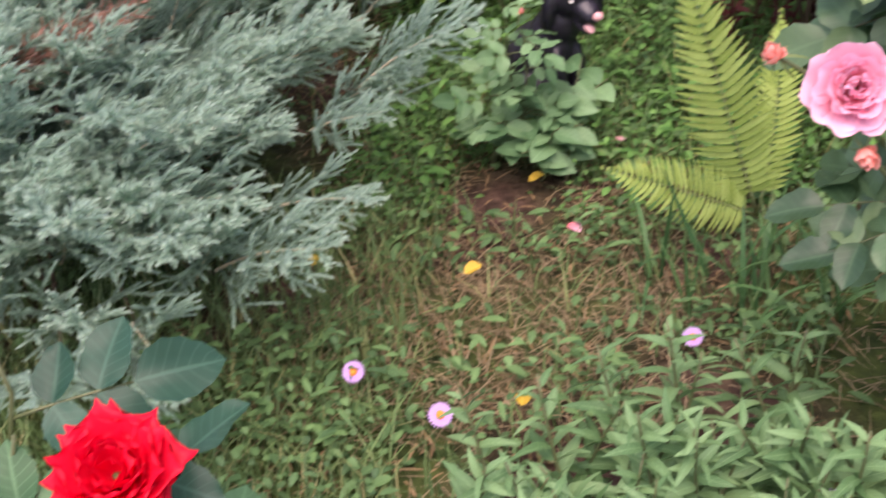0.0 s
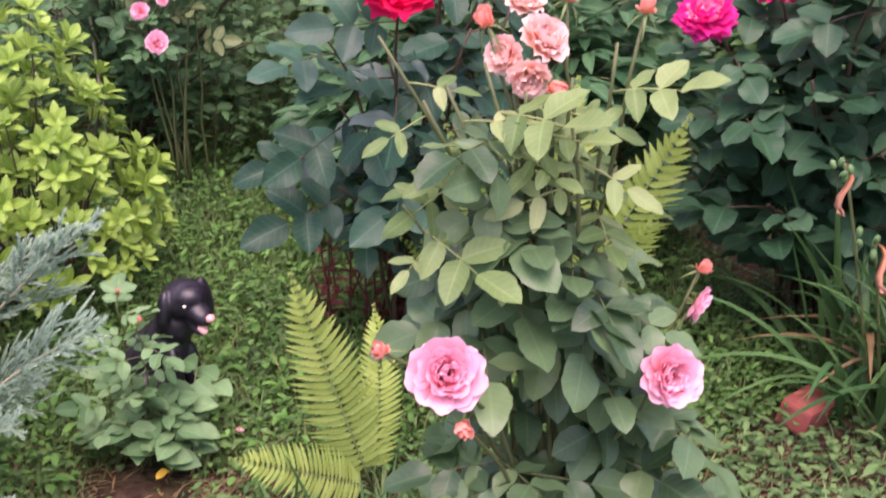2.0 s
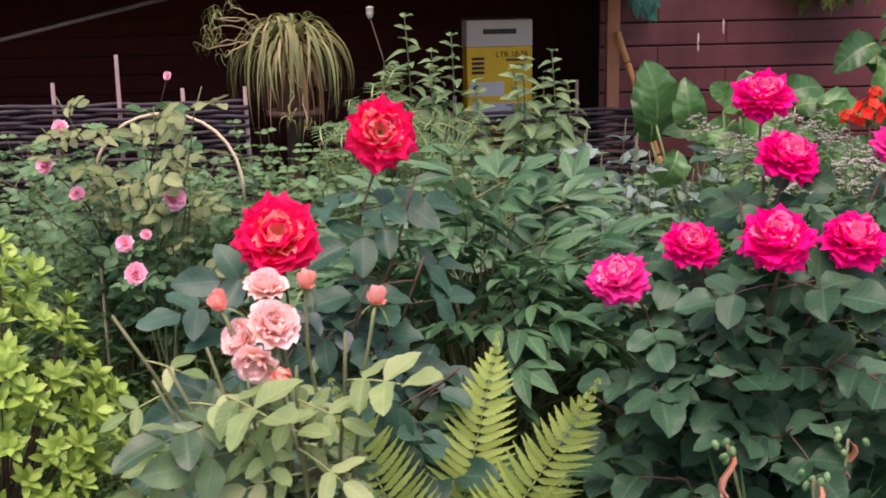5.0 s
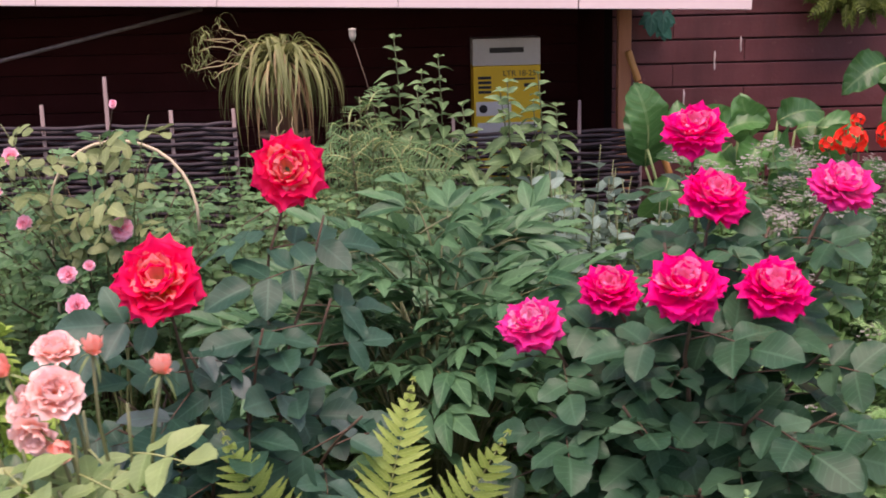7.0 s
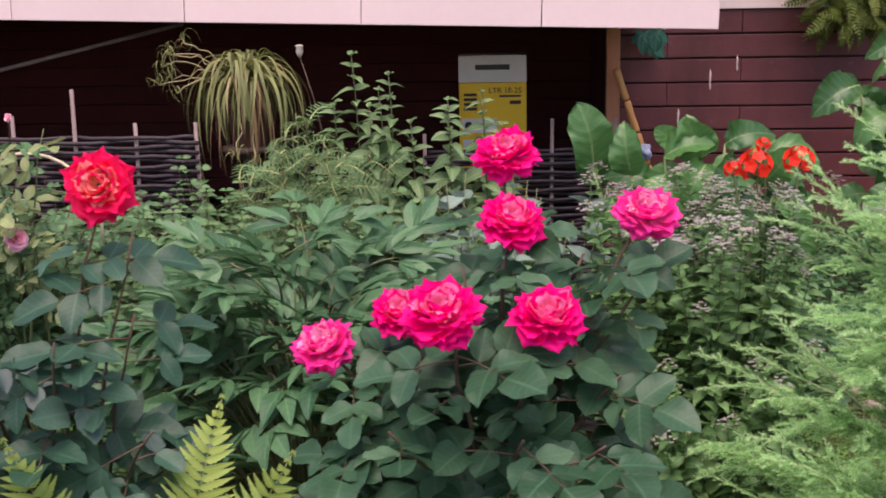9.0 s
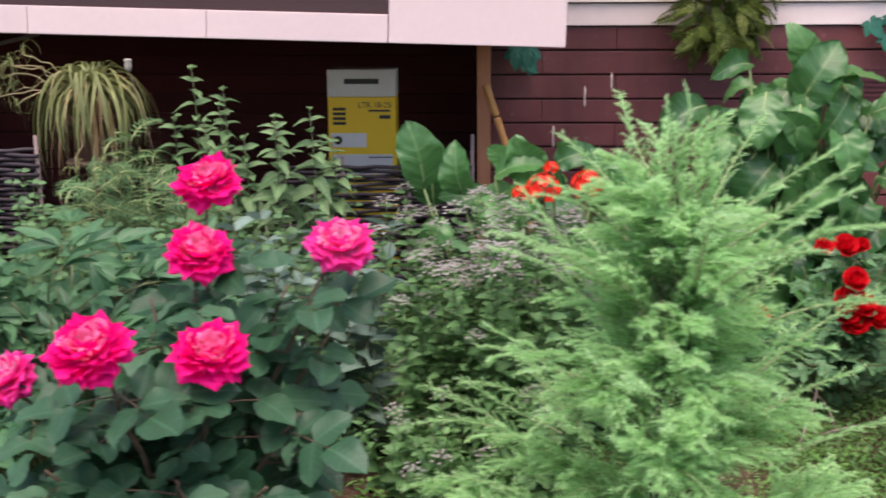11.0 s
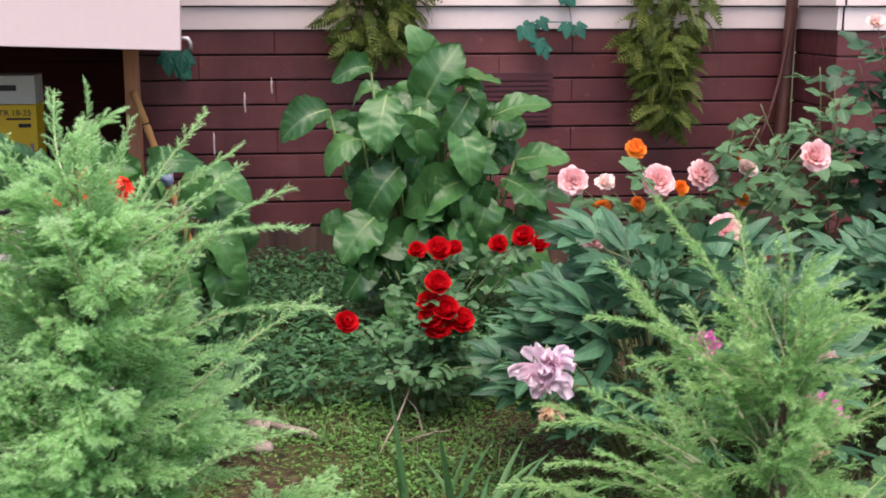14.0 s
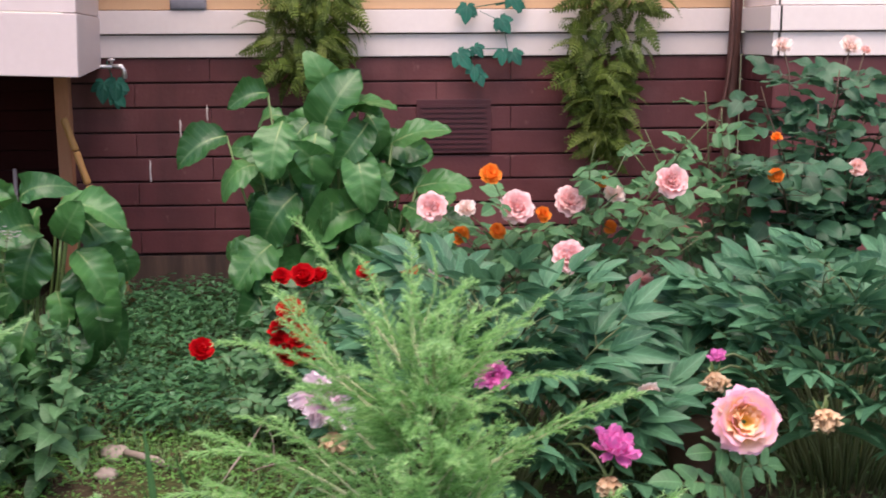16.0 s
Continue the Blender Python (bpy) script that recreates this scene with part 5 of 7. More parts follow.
for k in range(112):
    z = rng.uniform(0.22, 0.92)
    a = rng.uniform(-0.3, 3.5)
    wide = 0.15 + 0.1 * math.sin(math.pi * min(1.0, z / 0.85))
    x, y = 1.78 + wide * math.cos(a) * rng.uniform(0.3, 1.15), 2.2 - wide * math.sin(a) * rng.uniform(0.0, 0.9) + 0.05
    d = Vector((math.cos(a) * rng.uniform(0.2, 1.0), -0.3 * math.sin(a), rng.uniform(-1.1, 0.35)))
    d = d.normalized() * rng.uniform(0.1, 0.2)
    specs.append(((x, y, z), (x + d.x, y + d.y, max(0.1, z + d.z)), (math.cos(a) * 0.7 + rng.uniform(-0.4, 0.4), -0.9, rng.uniform(0.0, 0.8))))
for k in range(26):
    x, z = rng.uniform(1.52, 2.1), rng.uniform(0.2, 0.4)
    specs.append(((x, 2.12, z), (x + rng.uniform(-0.12, 0.12), 2.0 + rng.uniform(-0.06, 0.04), z - rng.uniform(0.02, 0.15)), (rng.uniform(-0.5, 0.5), -0.9, rng.uniform(0.1, 0.7))))
horseradish((1.79, 2.3, 0.0), specs, "large horseradish plant with large glossy leaves at the wall", 42)
specs = [((0.52, 1.8, 0.5), (0.5, 1.78, 0.74), (0.3, -1, 0.1)), ((0.98, 1.7, 0.62), (1.12, 1.62, 0.66), (0, -0.6, 0.8)), ((0.84, 1.7, 0.6), (0.78, 1.6, 0.74), (-0.2, -1, 0.2)), ((1.05, 1.62, 0.5), (1.18, 1.55, 0.36), (0.4, -0.8, 0.4)),
         ((0.95, 1.6, 0.55), (0.9, 1.5, 0.38), FRONT), ((1.08, 1.62, 0.4), (1.17, 1.52, 0.22), (0.4, -0.9, 0.3)), ((0.7, 1.7, 0.52), (0.58, 1.62, 0.6), (-0.1, -0.8, 0.6)),
         ((0.5, 1.65, 0.58), (0.46, 1.6, 0.8), (0.3, -1, 0.1)), ((0.62, 1.66, 0.56), (0.58, 1.6, 0.73), (-0.2, -1, 0.2)), ((0.72, 1.64, 0.62), (0.86, 1.58, 0.7), (0.0, -0.8, 0.6)), ((0.66, 1.62, 0.55), (0.78, 1.52, 0.5), (0.2, -0.9, 0.5)),
         ((0.9, 1.62, 0.66), (1.02, 1.55, 0.74), (0.1, -0.8, 0.6)), ((0.84, 1.6, 0.6), (0.76, 1.5, 0.5), (-0.2, -0.9, 0.4)), ((0.56, 1.6, 0.5), (0.5, 1.52, 0.36), FRONT)]
for k in range(34):
    z = rng.uniform(0.2, 0.66)
    a = rng.uniform(-0.3, 3.5)
    x, y = 0.95 + 0.2 * math.cos(a) * rng.uniform(0.3, 1.0), 1.72 - 0.16 * math.sin(a) * rng.uniform(0, 1)
    d = Vector((math.cos(a) * rng.uniform(0.2, 1.0), -0.3 * math.sin(a), rng.uniform(-1.1, 0.4))).normalized() * rng.uniform(0.13, 0.21)
    specs.append(((x, y, z), (x + d.x, y + d.y, max(0.08, z + d.z)), (math.cos(a) * 0.7 + rng.uniform(-0.4, 0.4), -0.9, rng.uniform(0.0, 0.8))))
horseradish((0.84, 1.75, 0.0), specs, "horseradish plant with broad green leaves", 43)


STONE_GREY = plain_mat("dry grey pod", (0.26, 0.24, 0.2), (0.36, 0.33, 0.28), 0.8, 20)


# ---------------------------------------------------------------- low shrubs and herbs
def rosette(mat, n, L, W, seed, up=0.5):
    rng = random.Random(seed)
    p = Pieces()
    for k in range(n):
        a = k * 2.399
        t = k / n
        p.add(leaf(L * (1.1 - 0.5 * t), W, 0.55, 0.15, 0.2, 6, 1, rng=rng), aim((0, 0, 0.02 * t), (math.cos(a), math.sin(a), up + t), 0))
    return p.mesh("leaf_rosette", mat)


def rosette_shrub(name, base, rx, ry, h, meshes, n, label, category, seed, flat=2.2):
    rng = random.Random(seed)
    t = thing(name, *base, label, category)
    for k in range(n):
        a = k * 2.399
        r = math.sqrt((k + 0.5) / n)
        q = Vector((rx * r * math.cos(a), ry * r * math.sin(a), h * (1 - 0.6 * r ** flat) * rng.uniform(0.4, 1.05)))
        if k % 4 == 0:
            put("twig", Pieces().add(tube(curve((q.x * 0.2, q.y * 0.2, 0), q, (0, 0, 0.02), 6, 0.005), [0.004, 0.0035, 0.003, 0.0025, 0.002, 0.0015], 5)).mesh("twig", CANE_B), t)
        d = Vector((math.cos(a) * r + rng.uniform(-0.4, 0.4), math.sin(a) * r - 0.3 + rng.uniform(-0.3, 0.3), 0.9))
        z = d.normalized()
        x = z.orthogonal().normalized()
        m = Matrix.Translation(q) @ Matrix((x, z.cross(x), z)).transposed().to_4x4() @ Matrix.Rotation(rng.uniform(0, 6), 4, "Z") @ Matrix.Scale(rng.uniform(0.7, 1.3), 4)
        put("leaf_rosette", meshes[k % len(meshes)], t, m)
    return t


ROS_Y = [rosette(LF_YELLOW, 9, 0.043, 0.017, k) for k in range(4)]
rosette_shrub("yellow_green_shrub", (-1.25, 0.22, -0.05), 0.26, 0.25, 0.6, ROS_Y, 185, "bright yellow-green azalea-like shrub", "shrub", 51)


def stem_plant(mat, h, n, L, W, seed, stem=CANE_G, pairs=True, up=0.45, r=0.0028, teeth=0.06, top=None):
    """An upright leafy stem as one mesh."""
    rng = random.Random(seed)
    p = Pieces()
    pts = curve((0, 0, 0), (rng.uniform(-0.12, 0.12) * h, rng.uniform(-0.12, 0.12) * h, h), (0.03 * h, 0, 0), 8)
    p.add(tube(pts, [r * (1 - 0.08 * i) for i in range(8)], 5), None, 1)
    for k in range(n):
        t = 0.12 + 0.88 * k / n
        q = t * 7
        j = min(6, int(q))
        at = pts[j].lerp(pts[j + 1], q - j)
        for s in ((0, math.pi) if pairs else (0,)):
            a = k * (math.pi / 2 if pairs else 2.4) + s + rng.uniform(-0.2, 0.2)
            sc = 1.05 - 0.65 * t ** 3
            p.add(leaf(L * sc, W * sc, 0.4, 0.2, rng.uniform(0.2, 0.8), 6, 1, teeth, 0.1, rng=rng), aim(at, (math.cos(a), math.sin(a), up + 0.5 * t + rng.uniform(-0.2, 0.3)), rng.uniform(-0.9, 0.9)))
    if top:
        top(p, pts[-1], rng)
    return p.mesh("stem", mat, stem, *([top.mat] if top else []))


def clump(name, label, category, meshes, spots, seed, tilt=0.2, base=None, part_name="stem", scale=(0.85, 1.15)):
    """A clump of upright stems at world spots."""
    rng = random.Random(seed)
    b = base or spots[0]
    t = thing(name, b[0], b[1], ground_z(b[0], b[1]), label, category)
    for k, (x, y, *s) in enumerate(spots):
        sc = s[0] if s else rng.uniform(*scale)
        m = pose(x - b[0], y - b[1], ground_z(x, y) - ground_z(b[0], b[1]), degrees(rng.uniform(-tilt, tilt)), degrees(rng.uniform(-tilt, tilt)), rng.uniform(0, 360)) @ Matrix.Scale(sc, 4)
        put(part_name, meshes[k % len(meshes)], t, m)
    return t


def degrees(a):
    return a * 180 / math.pi


def disc(cx, cy, rx, ry, n, seed):
    rng = random.Random(seed)
    out = []
    for k in range(n):
        a, r = rng.uniform(0, 2 * math.pi), math.sqrt(rng.random())
        out.append((cx + rx * r * math.cos(a), cy + ry * r * math.sin(a)))
    return out


LF_MINT = leaf_mat("mint leaf", (0.042, 0.085, 0.036), (0.1, 0.165, 0.078), 0.55, 0.3)
MINT = [Pieces().add(leaf(0.1, 0.054, 0.4, 0.25, 0.35 + 0.3 * k, 9, 2, 0.06, 0.15)).mesh("leaf", LF_MINT) for k in range(3)]


def mint(spots, label, seed, h=0.9, pairs=14):
    rng = random.Random(seed)
    bx, by = spots[0][0], spots[0][1]
    t = thing("mint_plant", bx, by, 0.0, label, "herb")
    for x, y, s in spots:
        pts = curve((x - bx, y - by, -0.02), (x - bx + rng.uniform(-0.05, 0.05), y - by + rng.uniform(-0.05, 0.05), h * s), (0.02, 0, 0), 9)
        put("stem", Pieces().add(tube(pts, [0.004 * (1 - 0.07 * i) for i in range(9)], 5)).mesh("stem", CANE_G), t)
        for k in range(pairs):
            u = 0.42 + 0.575 * (k / (pairs - 1)) ** 0.92
            q = u * 8
            j = min(7, int(q))
            at = pts[j].lerp(pts[j + 1], q - j)
            for side in (0, math.pi):
                a = k * math.pi / 2 + 0.4 + side + rng.uniform(-0.3, 0.3)
                sc = (1.05 - 0.6 * max(0.0, u - 0.7) / 0.3) * rng.uniform(0.7, 1.0)
                put("leaf", MINT[rng.randrange(3)], t, aim(at, (math.cos(a), math.sin(a), 0.15 + 0.6 * max(0, u - 0.8) / 0.2 + rng.uniform(-0.25, 0.25)), rng.uniform(-0.4, 0.4), sc, up=(0, -0.5, 1)))
    return t


mint([(-0.3, 1.99, 1.03), (-0.18, 1.85, 0.97), (0.02, 1.62, 0.9), (0.15, 1.62, 0.92), (0.08, 1.7, 0.86), (-0.38, 2.0, 0.85), (-0.1, 1.8, 0.8), (0.2, 1.7, 0.8), (-0.25, 1.8, 0.85), (0.12, 1.8, 0.8), (-0.2, 1.95, 0.9)], "tall mint stems with toothed grey-green leaves", 61)


LF_FEATHER = leaf_mat("feathery herb leaf", (0.026, 0.07, 0.028), (0.08, 0.15, 0.065), 0.55, 0.2)
FEATHER = [frond(0.17, 500 + k, LF_FEATHER, width=0.24, pairs=11, arch=0.6, stalk=0.1, pinna=0.036) for k in range(4)]


def feathery_herb(cx, cy, rx, ry, stems, per, h, label, seed):
    rng = random.Random(seed)
    t = thing("feathery_herb", cx, cy, 0.0, label, "herb")
    for x, y in disc(0, 0, rx, ry, stems, seed):
        top = Vector((x * 1.3, y * 1.3, h * (1 - 0.25 * (abs(x) / rx) ** 2) * rng.uniform(0.85, 1.08)))
        pts = curve((x * 0.5, y * 0.5, -0.02), top, (0, 0, 0.03), 8)
        put("stem", Pieces().add(tube(pts, [0.0035 * (1 - 0.08 * i) for i in range(8)], 5)).mesh("stem", CANE_B if rng.random() < 0.3 else CANE_G), t)
        for k in range(per):
            q = (0.4 + 0.58 * k / (per - 1)) * 7
            j = min(6, int(q))
            a = k * 2.4 + rng.uniform(-0.4, 0.4)
            put("leaf", FEATHER[rng.randrange(4)], t, aim(pts[j].lerp(pts[j + 1], q - j), (math.cos(a), math.sin(a), rng.uniform(-0.5, 0.5)), rng.uniform(-0.8, 0.8), rng.uniform(0.6, 1.0), up=(0, -0.6, 1)))
    return t


feathery_herb(-0.36, 1.5, 0.2, 0.16, 19, 12, 0.74, "bushy feathery-leaved herb with some dry stems", 3)
PHLOX = [stem_plant(LF_GREY, 0.62, 9, 0.075, 0.042, 320 + k, up=0.35, teeth=0.04) for k in range(3)]
clump("grey_leaved_plant", "grey-green broad-leaved garden plant", "plant", PHLOX, disc(0.24, 0.95, 0.2, 0.18, 30, 4), 63, 0.2, base=(0.24, 0.95))


class UmbelTop:
    """A flat head of tiny flowers."""

    def __init__(self, mat, r, n, size):
        self.mat, self.r, self.n, self.size = mat, r, n, size

    def __call__(self, p, at, rng):
        for k in range(self.n):
            a, rr = k * 2.399, self.r * math.sqrt((k + 0.5) / self.n)
            q = at + Vector((rr * math.cos(a), rr * math.sin(a), rng.uniform(-0.4, 0.3) * self.r - 0.6 * rr))
            for j in range(4):
                b = j * 1.57 + rng.random()
                p.add(leaf(self.size, self.size * 0.7, 0.6, 0.1, 0.1, 3, 1, rng=rng), aim(q, (math.cos(b), math.sin(b), 0.6), 0), 2)


LF_OREG = leaf_mat("oregano leaf", (0.035, 0.09, 0.03), (0.09, 0.18, 0.07), 0.5, 0.25)
PT_OREG = petal_mat("dusty lilac floret", (0.19, 0.2, 0.16), (0.26, 0.26, 0.23), (0.33, 0.31, 0.31))
OREG = [stem_plant(LF_OREG, 0.62, 22, 0.044, 0.03, 330 + k, up=0.3, r=0.002, top=UmbelTop(PT_OREG, 0.03, 22, 0.007)) for k in range(4)]
clump("oregano_plant", "oregano clump with dusty lilac flower heads", "herb", OREG, disc(0.72, 0.85, 0.19, 0.2, 95, 5), 64, 0.2, base=(0.72, 0.85), scale=(0.78, 1.16))
OREG_LOW = [stem_plant(LF_OREG, 0.34, 14, 0.045, 0.032, 340 + k, up=0.3, r=0.002, top=UmbelTop(PT_OREG, 0.024, 14, 0.006) if k == 0 else None) for k in range(4)]
clump("low_oregano_plant", "low oregano with a few pale flower heads", "herb", OREG_LOW, disc(0.72, 0.46, 0.22, 0.2, 50, 6), 65, 0.3, base=(0.72, 0.4))


# poppy pod
poppy = thing("poppy", -0.36, 1.7, -0.01, "dry poppy pod on a thin stalk", "flower")
put("stalk", Pieces().add(tube(curve((0.03, 0, 0), (-0.06, 0, 0.95), (0.05, 0, 0.02), 8), 0.002, 5)).mesh("stalk", CANE_B), poppy)
put("pod", Pieces().add(lathe([(0.003, 0.945), (0.009, 0.953), (0.012, 0.965), (0.01, 0.976), (0.013, 0.981), (0.012, 0.984), (0.002, 0.986)], 12), Matrix.Translation((-0.06, 0, 0))).mesh("pod", STONE_GREY), poppy)
LF_PALE = leaf_mat("pale young rose leaf", (0.07, 0.1, 0.04), (0.17, 0.21, 0.1), 0.5, 0.2)
lv_pale = rose_leaves("leaf", (LF_PALE, CANE_G), 0.05, wide=0.6)
bush("young_rose_shoots", (-0.92, 0.7, 0.0), "tall pale rose shoots with drooping young leaves", "rose bush", [],
     [(-0.93, 0.6, 0.8), (-0.82, 0.62, 0.84), (-1.15, 0.6, 0.83), (-0.96, 0.6, 0.7), (-0.86, 0.6, 0.62), (-1.2, 0.65, 0.75)], lv_pale, CANE_G, 0.0035, per=6, start=0.55, seed=16, leaf_scale=(0.7, 1.1))
ARCH = thing("dry_cane", -1.13, 0.82, 0.0, "pale arching dead cane over the fence side", "cane")
hoop = [(0.0, 0, 0.02), (0.0, 0, 0.3)] + [(0.19 - 0.19 * math.cos(a), -0.02 * a, 0.54 + 0.22 * math.sin(a) ** 0.8) for a in np.linspace(0.0, math.pi, 16)]
put("cane", Pieces().add(tube(hoop, [0.0042] * len(hoop), 6)).mesh("cane", JSTRAW), ARCH)

# scarlet geraniums
def umbel_bloom(mat, r, n, size, seed):
    rng = random.Random(seed)
    p = Pieces()
    for k in range(n):
        z = 1 - 1.5 * (k + 0.5) / n
        a = k * 2.399
        rr = math.sqrt(max(0, 1 - z * z))
        d = Vector((rr * math.cos(a), rr * math.sin(a), z))
        for j in range(5):
            b = j * 1.257
            t = d.orthogonal().normalized()
            e = t * math.cos(b) + d.cross(t) * math.sin(b)
            p.add(leaf(size, size * 0.8, 0.6, 0.1, 0.15, 4, 1, rng=rng), aim(d * r, e + d * 0.35, 0, up=d))
        p.add(tube([(0, 0, -r), d * r], [0.0012, 0.0008], 4), None, 1)
    return p.mesh("flower_head", mat, CANE_G)


GER = [umbel_bloom(PT_GER, 0.03, 13, 0.016, k) for k in range(2)]
ROUND = [compound([(1.0, a, 0.0, leaf(0.035, 0.04, 0.6, 0.1, 0.2, 6, 1, 0.05)) for a in (0, 0.9, -0.9, 1.8, -1.8)], 0.06, (LF_SHRUB, CANE_G), "leaf") for _ in range(2)]


def geranium(base, heads, label, seed):
    rng = random.Random(seed)
    B = Vector(base)
    t = thing("geranium", *base, label, "flower")
    for p, s in heads:
        q = Vector(p) - B
        put("stem", Pieces().add(tube(curve((0, 0, 0), q, (0.02, 0, 0.03), 7), 0.0025, 5)).mesh("stem", CANE_G), t)
        put("flower_head", GER[rng.randrange(2)], t, Matrix.Translation(q) @ Matrix.Scale(s, 4), "scarlet flower head")
    for k in range(34):
        a = k * 2.399
        r = 0.16 * math.sqrt(k / 34)
        put("leaf", ROUND[k % 2], t, aim((r * math.cos(a), r * math.sin(a), rng.uniform(0.1, 0.62)), (math.cos(a), math.sin(a), 0.3), 0, rng.uniform(0.7, 1.1)))
    return t


geranium((0.86, 0.85, -0.01), [((0.842, 0.79, 0.715), 1.15), ((0.945, 0.8, 0.725), 1.05), ((0.86, 0.8, 0.765), 0.5), ((0.79, 0.8, 0.705), 0.6)], "scarlet geranium among the oregano", 71)


# ---------------------------------------------------------------- long-leaved clumps
def strap(L, W, bend, seed, fold=0.5):
    rng = random.Random(seed)
    v, uv, f = [], [], []
    n = 9
    for i in range(n + 1):
        t = i / n
        w = W / 2 * (1 - t ** 3) ** 0.8 * (0.6 + 0.4 * min(1, t * 4)) if i < n else 0.0005
        x = L * (t * 0.35 + bend * t * t * 0.75)
        z = L * (t - bend * t ** 2.4 * 0.9)
        for s in (-1, 0, 1):
            v.append((x - (abs(s) * w * fold * (1 - t)), s * w, z + abs(s) * w * fold * t))
            uv.append((0.5 + 0.5 * s, t))
    for i in range(n):
        for j in range(2):
            a = i * 3 + j
            f.append([a, a + 1, a + 4, a + 3])
    return np.array(v), f, np.array(uv)


LF_LILY = leaf_mat("daylily leaf", (0.02, 0.065, 0.025), (0.065, 0.14, 0.05), 0.45, 0.2, 0)
STRAPS = [Pieces().add(strap(0.42, 0.02, b, k)).mesh("leaf", LF_LILY) for k, b in enumerate((0.02, 0.2, 0.4, 0.7))]
STRAPS_DRY = [Pieces().add(strap(0.34, 0.016, b, k)).mesh("dry_leaf", LF_DRY) for k, b in enumerate((0.7, 0.95))]
POD = Pieces().add(lathe([(0.001, 0), (0.006, 0.004), (0.009, 0.014), (0.007, 0.024), (0.001, 0.028)], 8)).mesh("seed_pod", LF_HERB)
FADED = Pieces()
for _k in range(5):
    FADED.add(petal(0.075, 0.016, 1.2, -0.2, 0.4, 6, 2, 0, 1.5), Matrix.Diagonal((0.42, 0.42, 1, 1)) @ Matrix.Rotation(_k * 1.257, 4, "Z") @ Matrix.Rotation(0.03 * _k, 4, "Y"))
for _v in FADED.v:
    _v[:, 0] += 0.009 * np.sin(_v[:, 2] * 75)
    _v[:, 1] += 0.006 * np.sin(_v[:, 2] * 50 + 1)
FADED = FADED.mesh("faded_flower", PT_SALMON)


def daylily(base, n, label, seed, scapes=(), spread=0.09, size=1.0):
    rng = random.Random(seed)
    B = Vector(base)
    t = thing("daylily_clump", *base, label, "daylily")
    for k in range(n):
        a = rng.uniform(0, 360)
        m = pose(rng.uniform(-spread, spread), rng.uniform(-spread, spread), 0, 0, rng.uniform(-12, 12), a) @ Matrix.Scale(size * rng.uniform(0.6, 1.1), 4)
        if k % 7 == 3:
            put("dry_leaf", STRAPS_DRY[k % 2], t, m)
        else:
            put("leaf", STRAPS[rng.randrange(4)], t, m)
    for p in scapes:
        q = Vector(p) - B
        put("scape", Pieces().add(tube(curve((q.x * 0.3, q.y * 0.3, 0), q, (0, 0, 0.02), 7), 0.0028, 5)).mesh("scape", CANE_G), t)
        put("faded_flower", FADED, t, Matrix.Translation(q) @ pose(0, 0, 0, rng.uniform(140, 210), rng.uniform(-20, 20), 0))
        for j in range(5):
            put("seed_pod", POD, t, Matrix.Translation(q + Vector((rng.uniform(-0.025, 0.025), rng.uniform(-0.02, 0.02), rng.uniform(-0.03, 0.01)))) @ pose(0, 0, 0, rng.uniform(-40, 40), rng.uniform(-40, 40), 0) @ Matrix.Scale(0.6, 4))
    return t


daylily((0.24, -0.56, -0.07), 110, "daylily clump with withered orange flowers", 81, [(0.068, -0.6, 0.42), (0.27, -0.55, 0.4), (0.071, -0.7, 0.33), (0.118, -0.7, 0.3), (0.2, -0.6, 0.36)], 0.12)
tuft = thing("grass_tuft", -0.72, -0.78, -0.06, "broad-bladed dark green grass tuft below the fern", "grass")
rng = random.Random(84)
for k in range(60):
    put("leaf", STRAPS[k % 4], tuft, pose(rng.uniform(-0.13, 0.13), rng.uniform(-0.06, 0.06), 0, 0, rng.uniform(-12, 12), rng.uniform(0, 360)) @ Matrix.Scale(rng.uniform(0.22, 0.42), 4))
daylily((1.63, 0.2, -0.04), 40, "daylily clump with long arching leaves", 82, (), 0.09, 1.0)


# ---------------------------------------------------------------- spider plant on its stand
CLAY = plain_mat("terracotta", (0.13, 0.06, 0.045), (0.22, 0.11, 0.08), 0.8, 10, bump=0.3)
spider = thing("spider_plant", -0.7, 2.15, 0.0, "striped spider plant in a clay pot on a stand", "potted plant")
put("pot", Pieces().add(lathe([(0.06, 0.6), (0.076, 0.73), (0.084, 0.73), (0.084, 0.757), (0.074, 0.757), (0.072, 0.735), (0.01, 0.73)], 24)).mesh("pot", CLAY), spider)
put("stand", Pieces().add(lathe([(0.11, -0.04), (0.1, 0.0), (0.03, 0.03), (0.03, 0.57), (0.1, 0.585), (0.1, 0.6)], 16)).mesh("stand", BARK), spider, label="dark wooden stand")


def arch_strap(R, H, D, W, turn=1.12):
    """A strap that rises from the heart, arches over and hangs."""
    v, uv, f = [], [], []
    n = 14
    for i in range(n + 1):
        t = i / n
        w = W / 2 * (1 - t ** 4) * (0.7 + 0.3 * min(1, t * 4)) if i < n else 0.0006
        a = math.pi * turn * t ** 0.85
        x, z = R * (1 - math.cos(a)) / 2, H * math.sin(a) - D * t ** 2.4
        for s in (-1, 0, 1):
            v.append((x, s * w, z + abs(s) * w * 0.4))
            uv.append((0.5 + 0.5 * s, t))
    for i in range(n):
        for j in range(2):
            q = i * 3 + j
            f.append([q, q + 1, q + 4, q + 3])
    return np.array(v), f, np.array(uv)


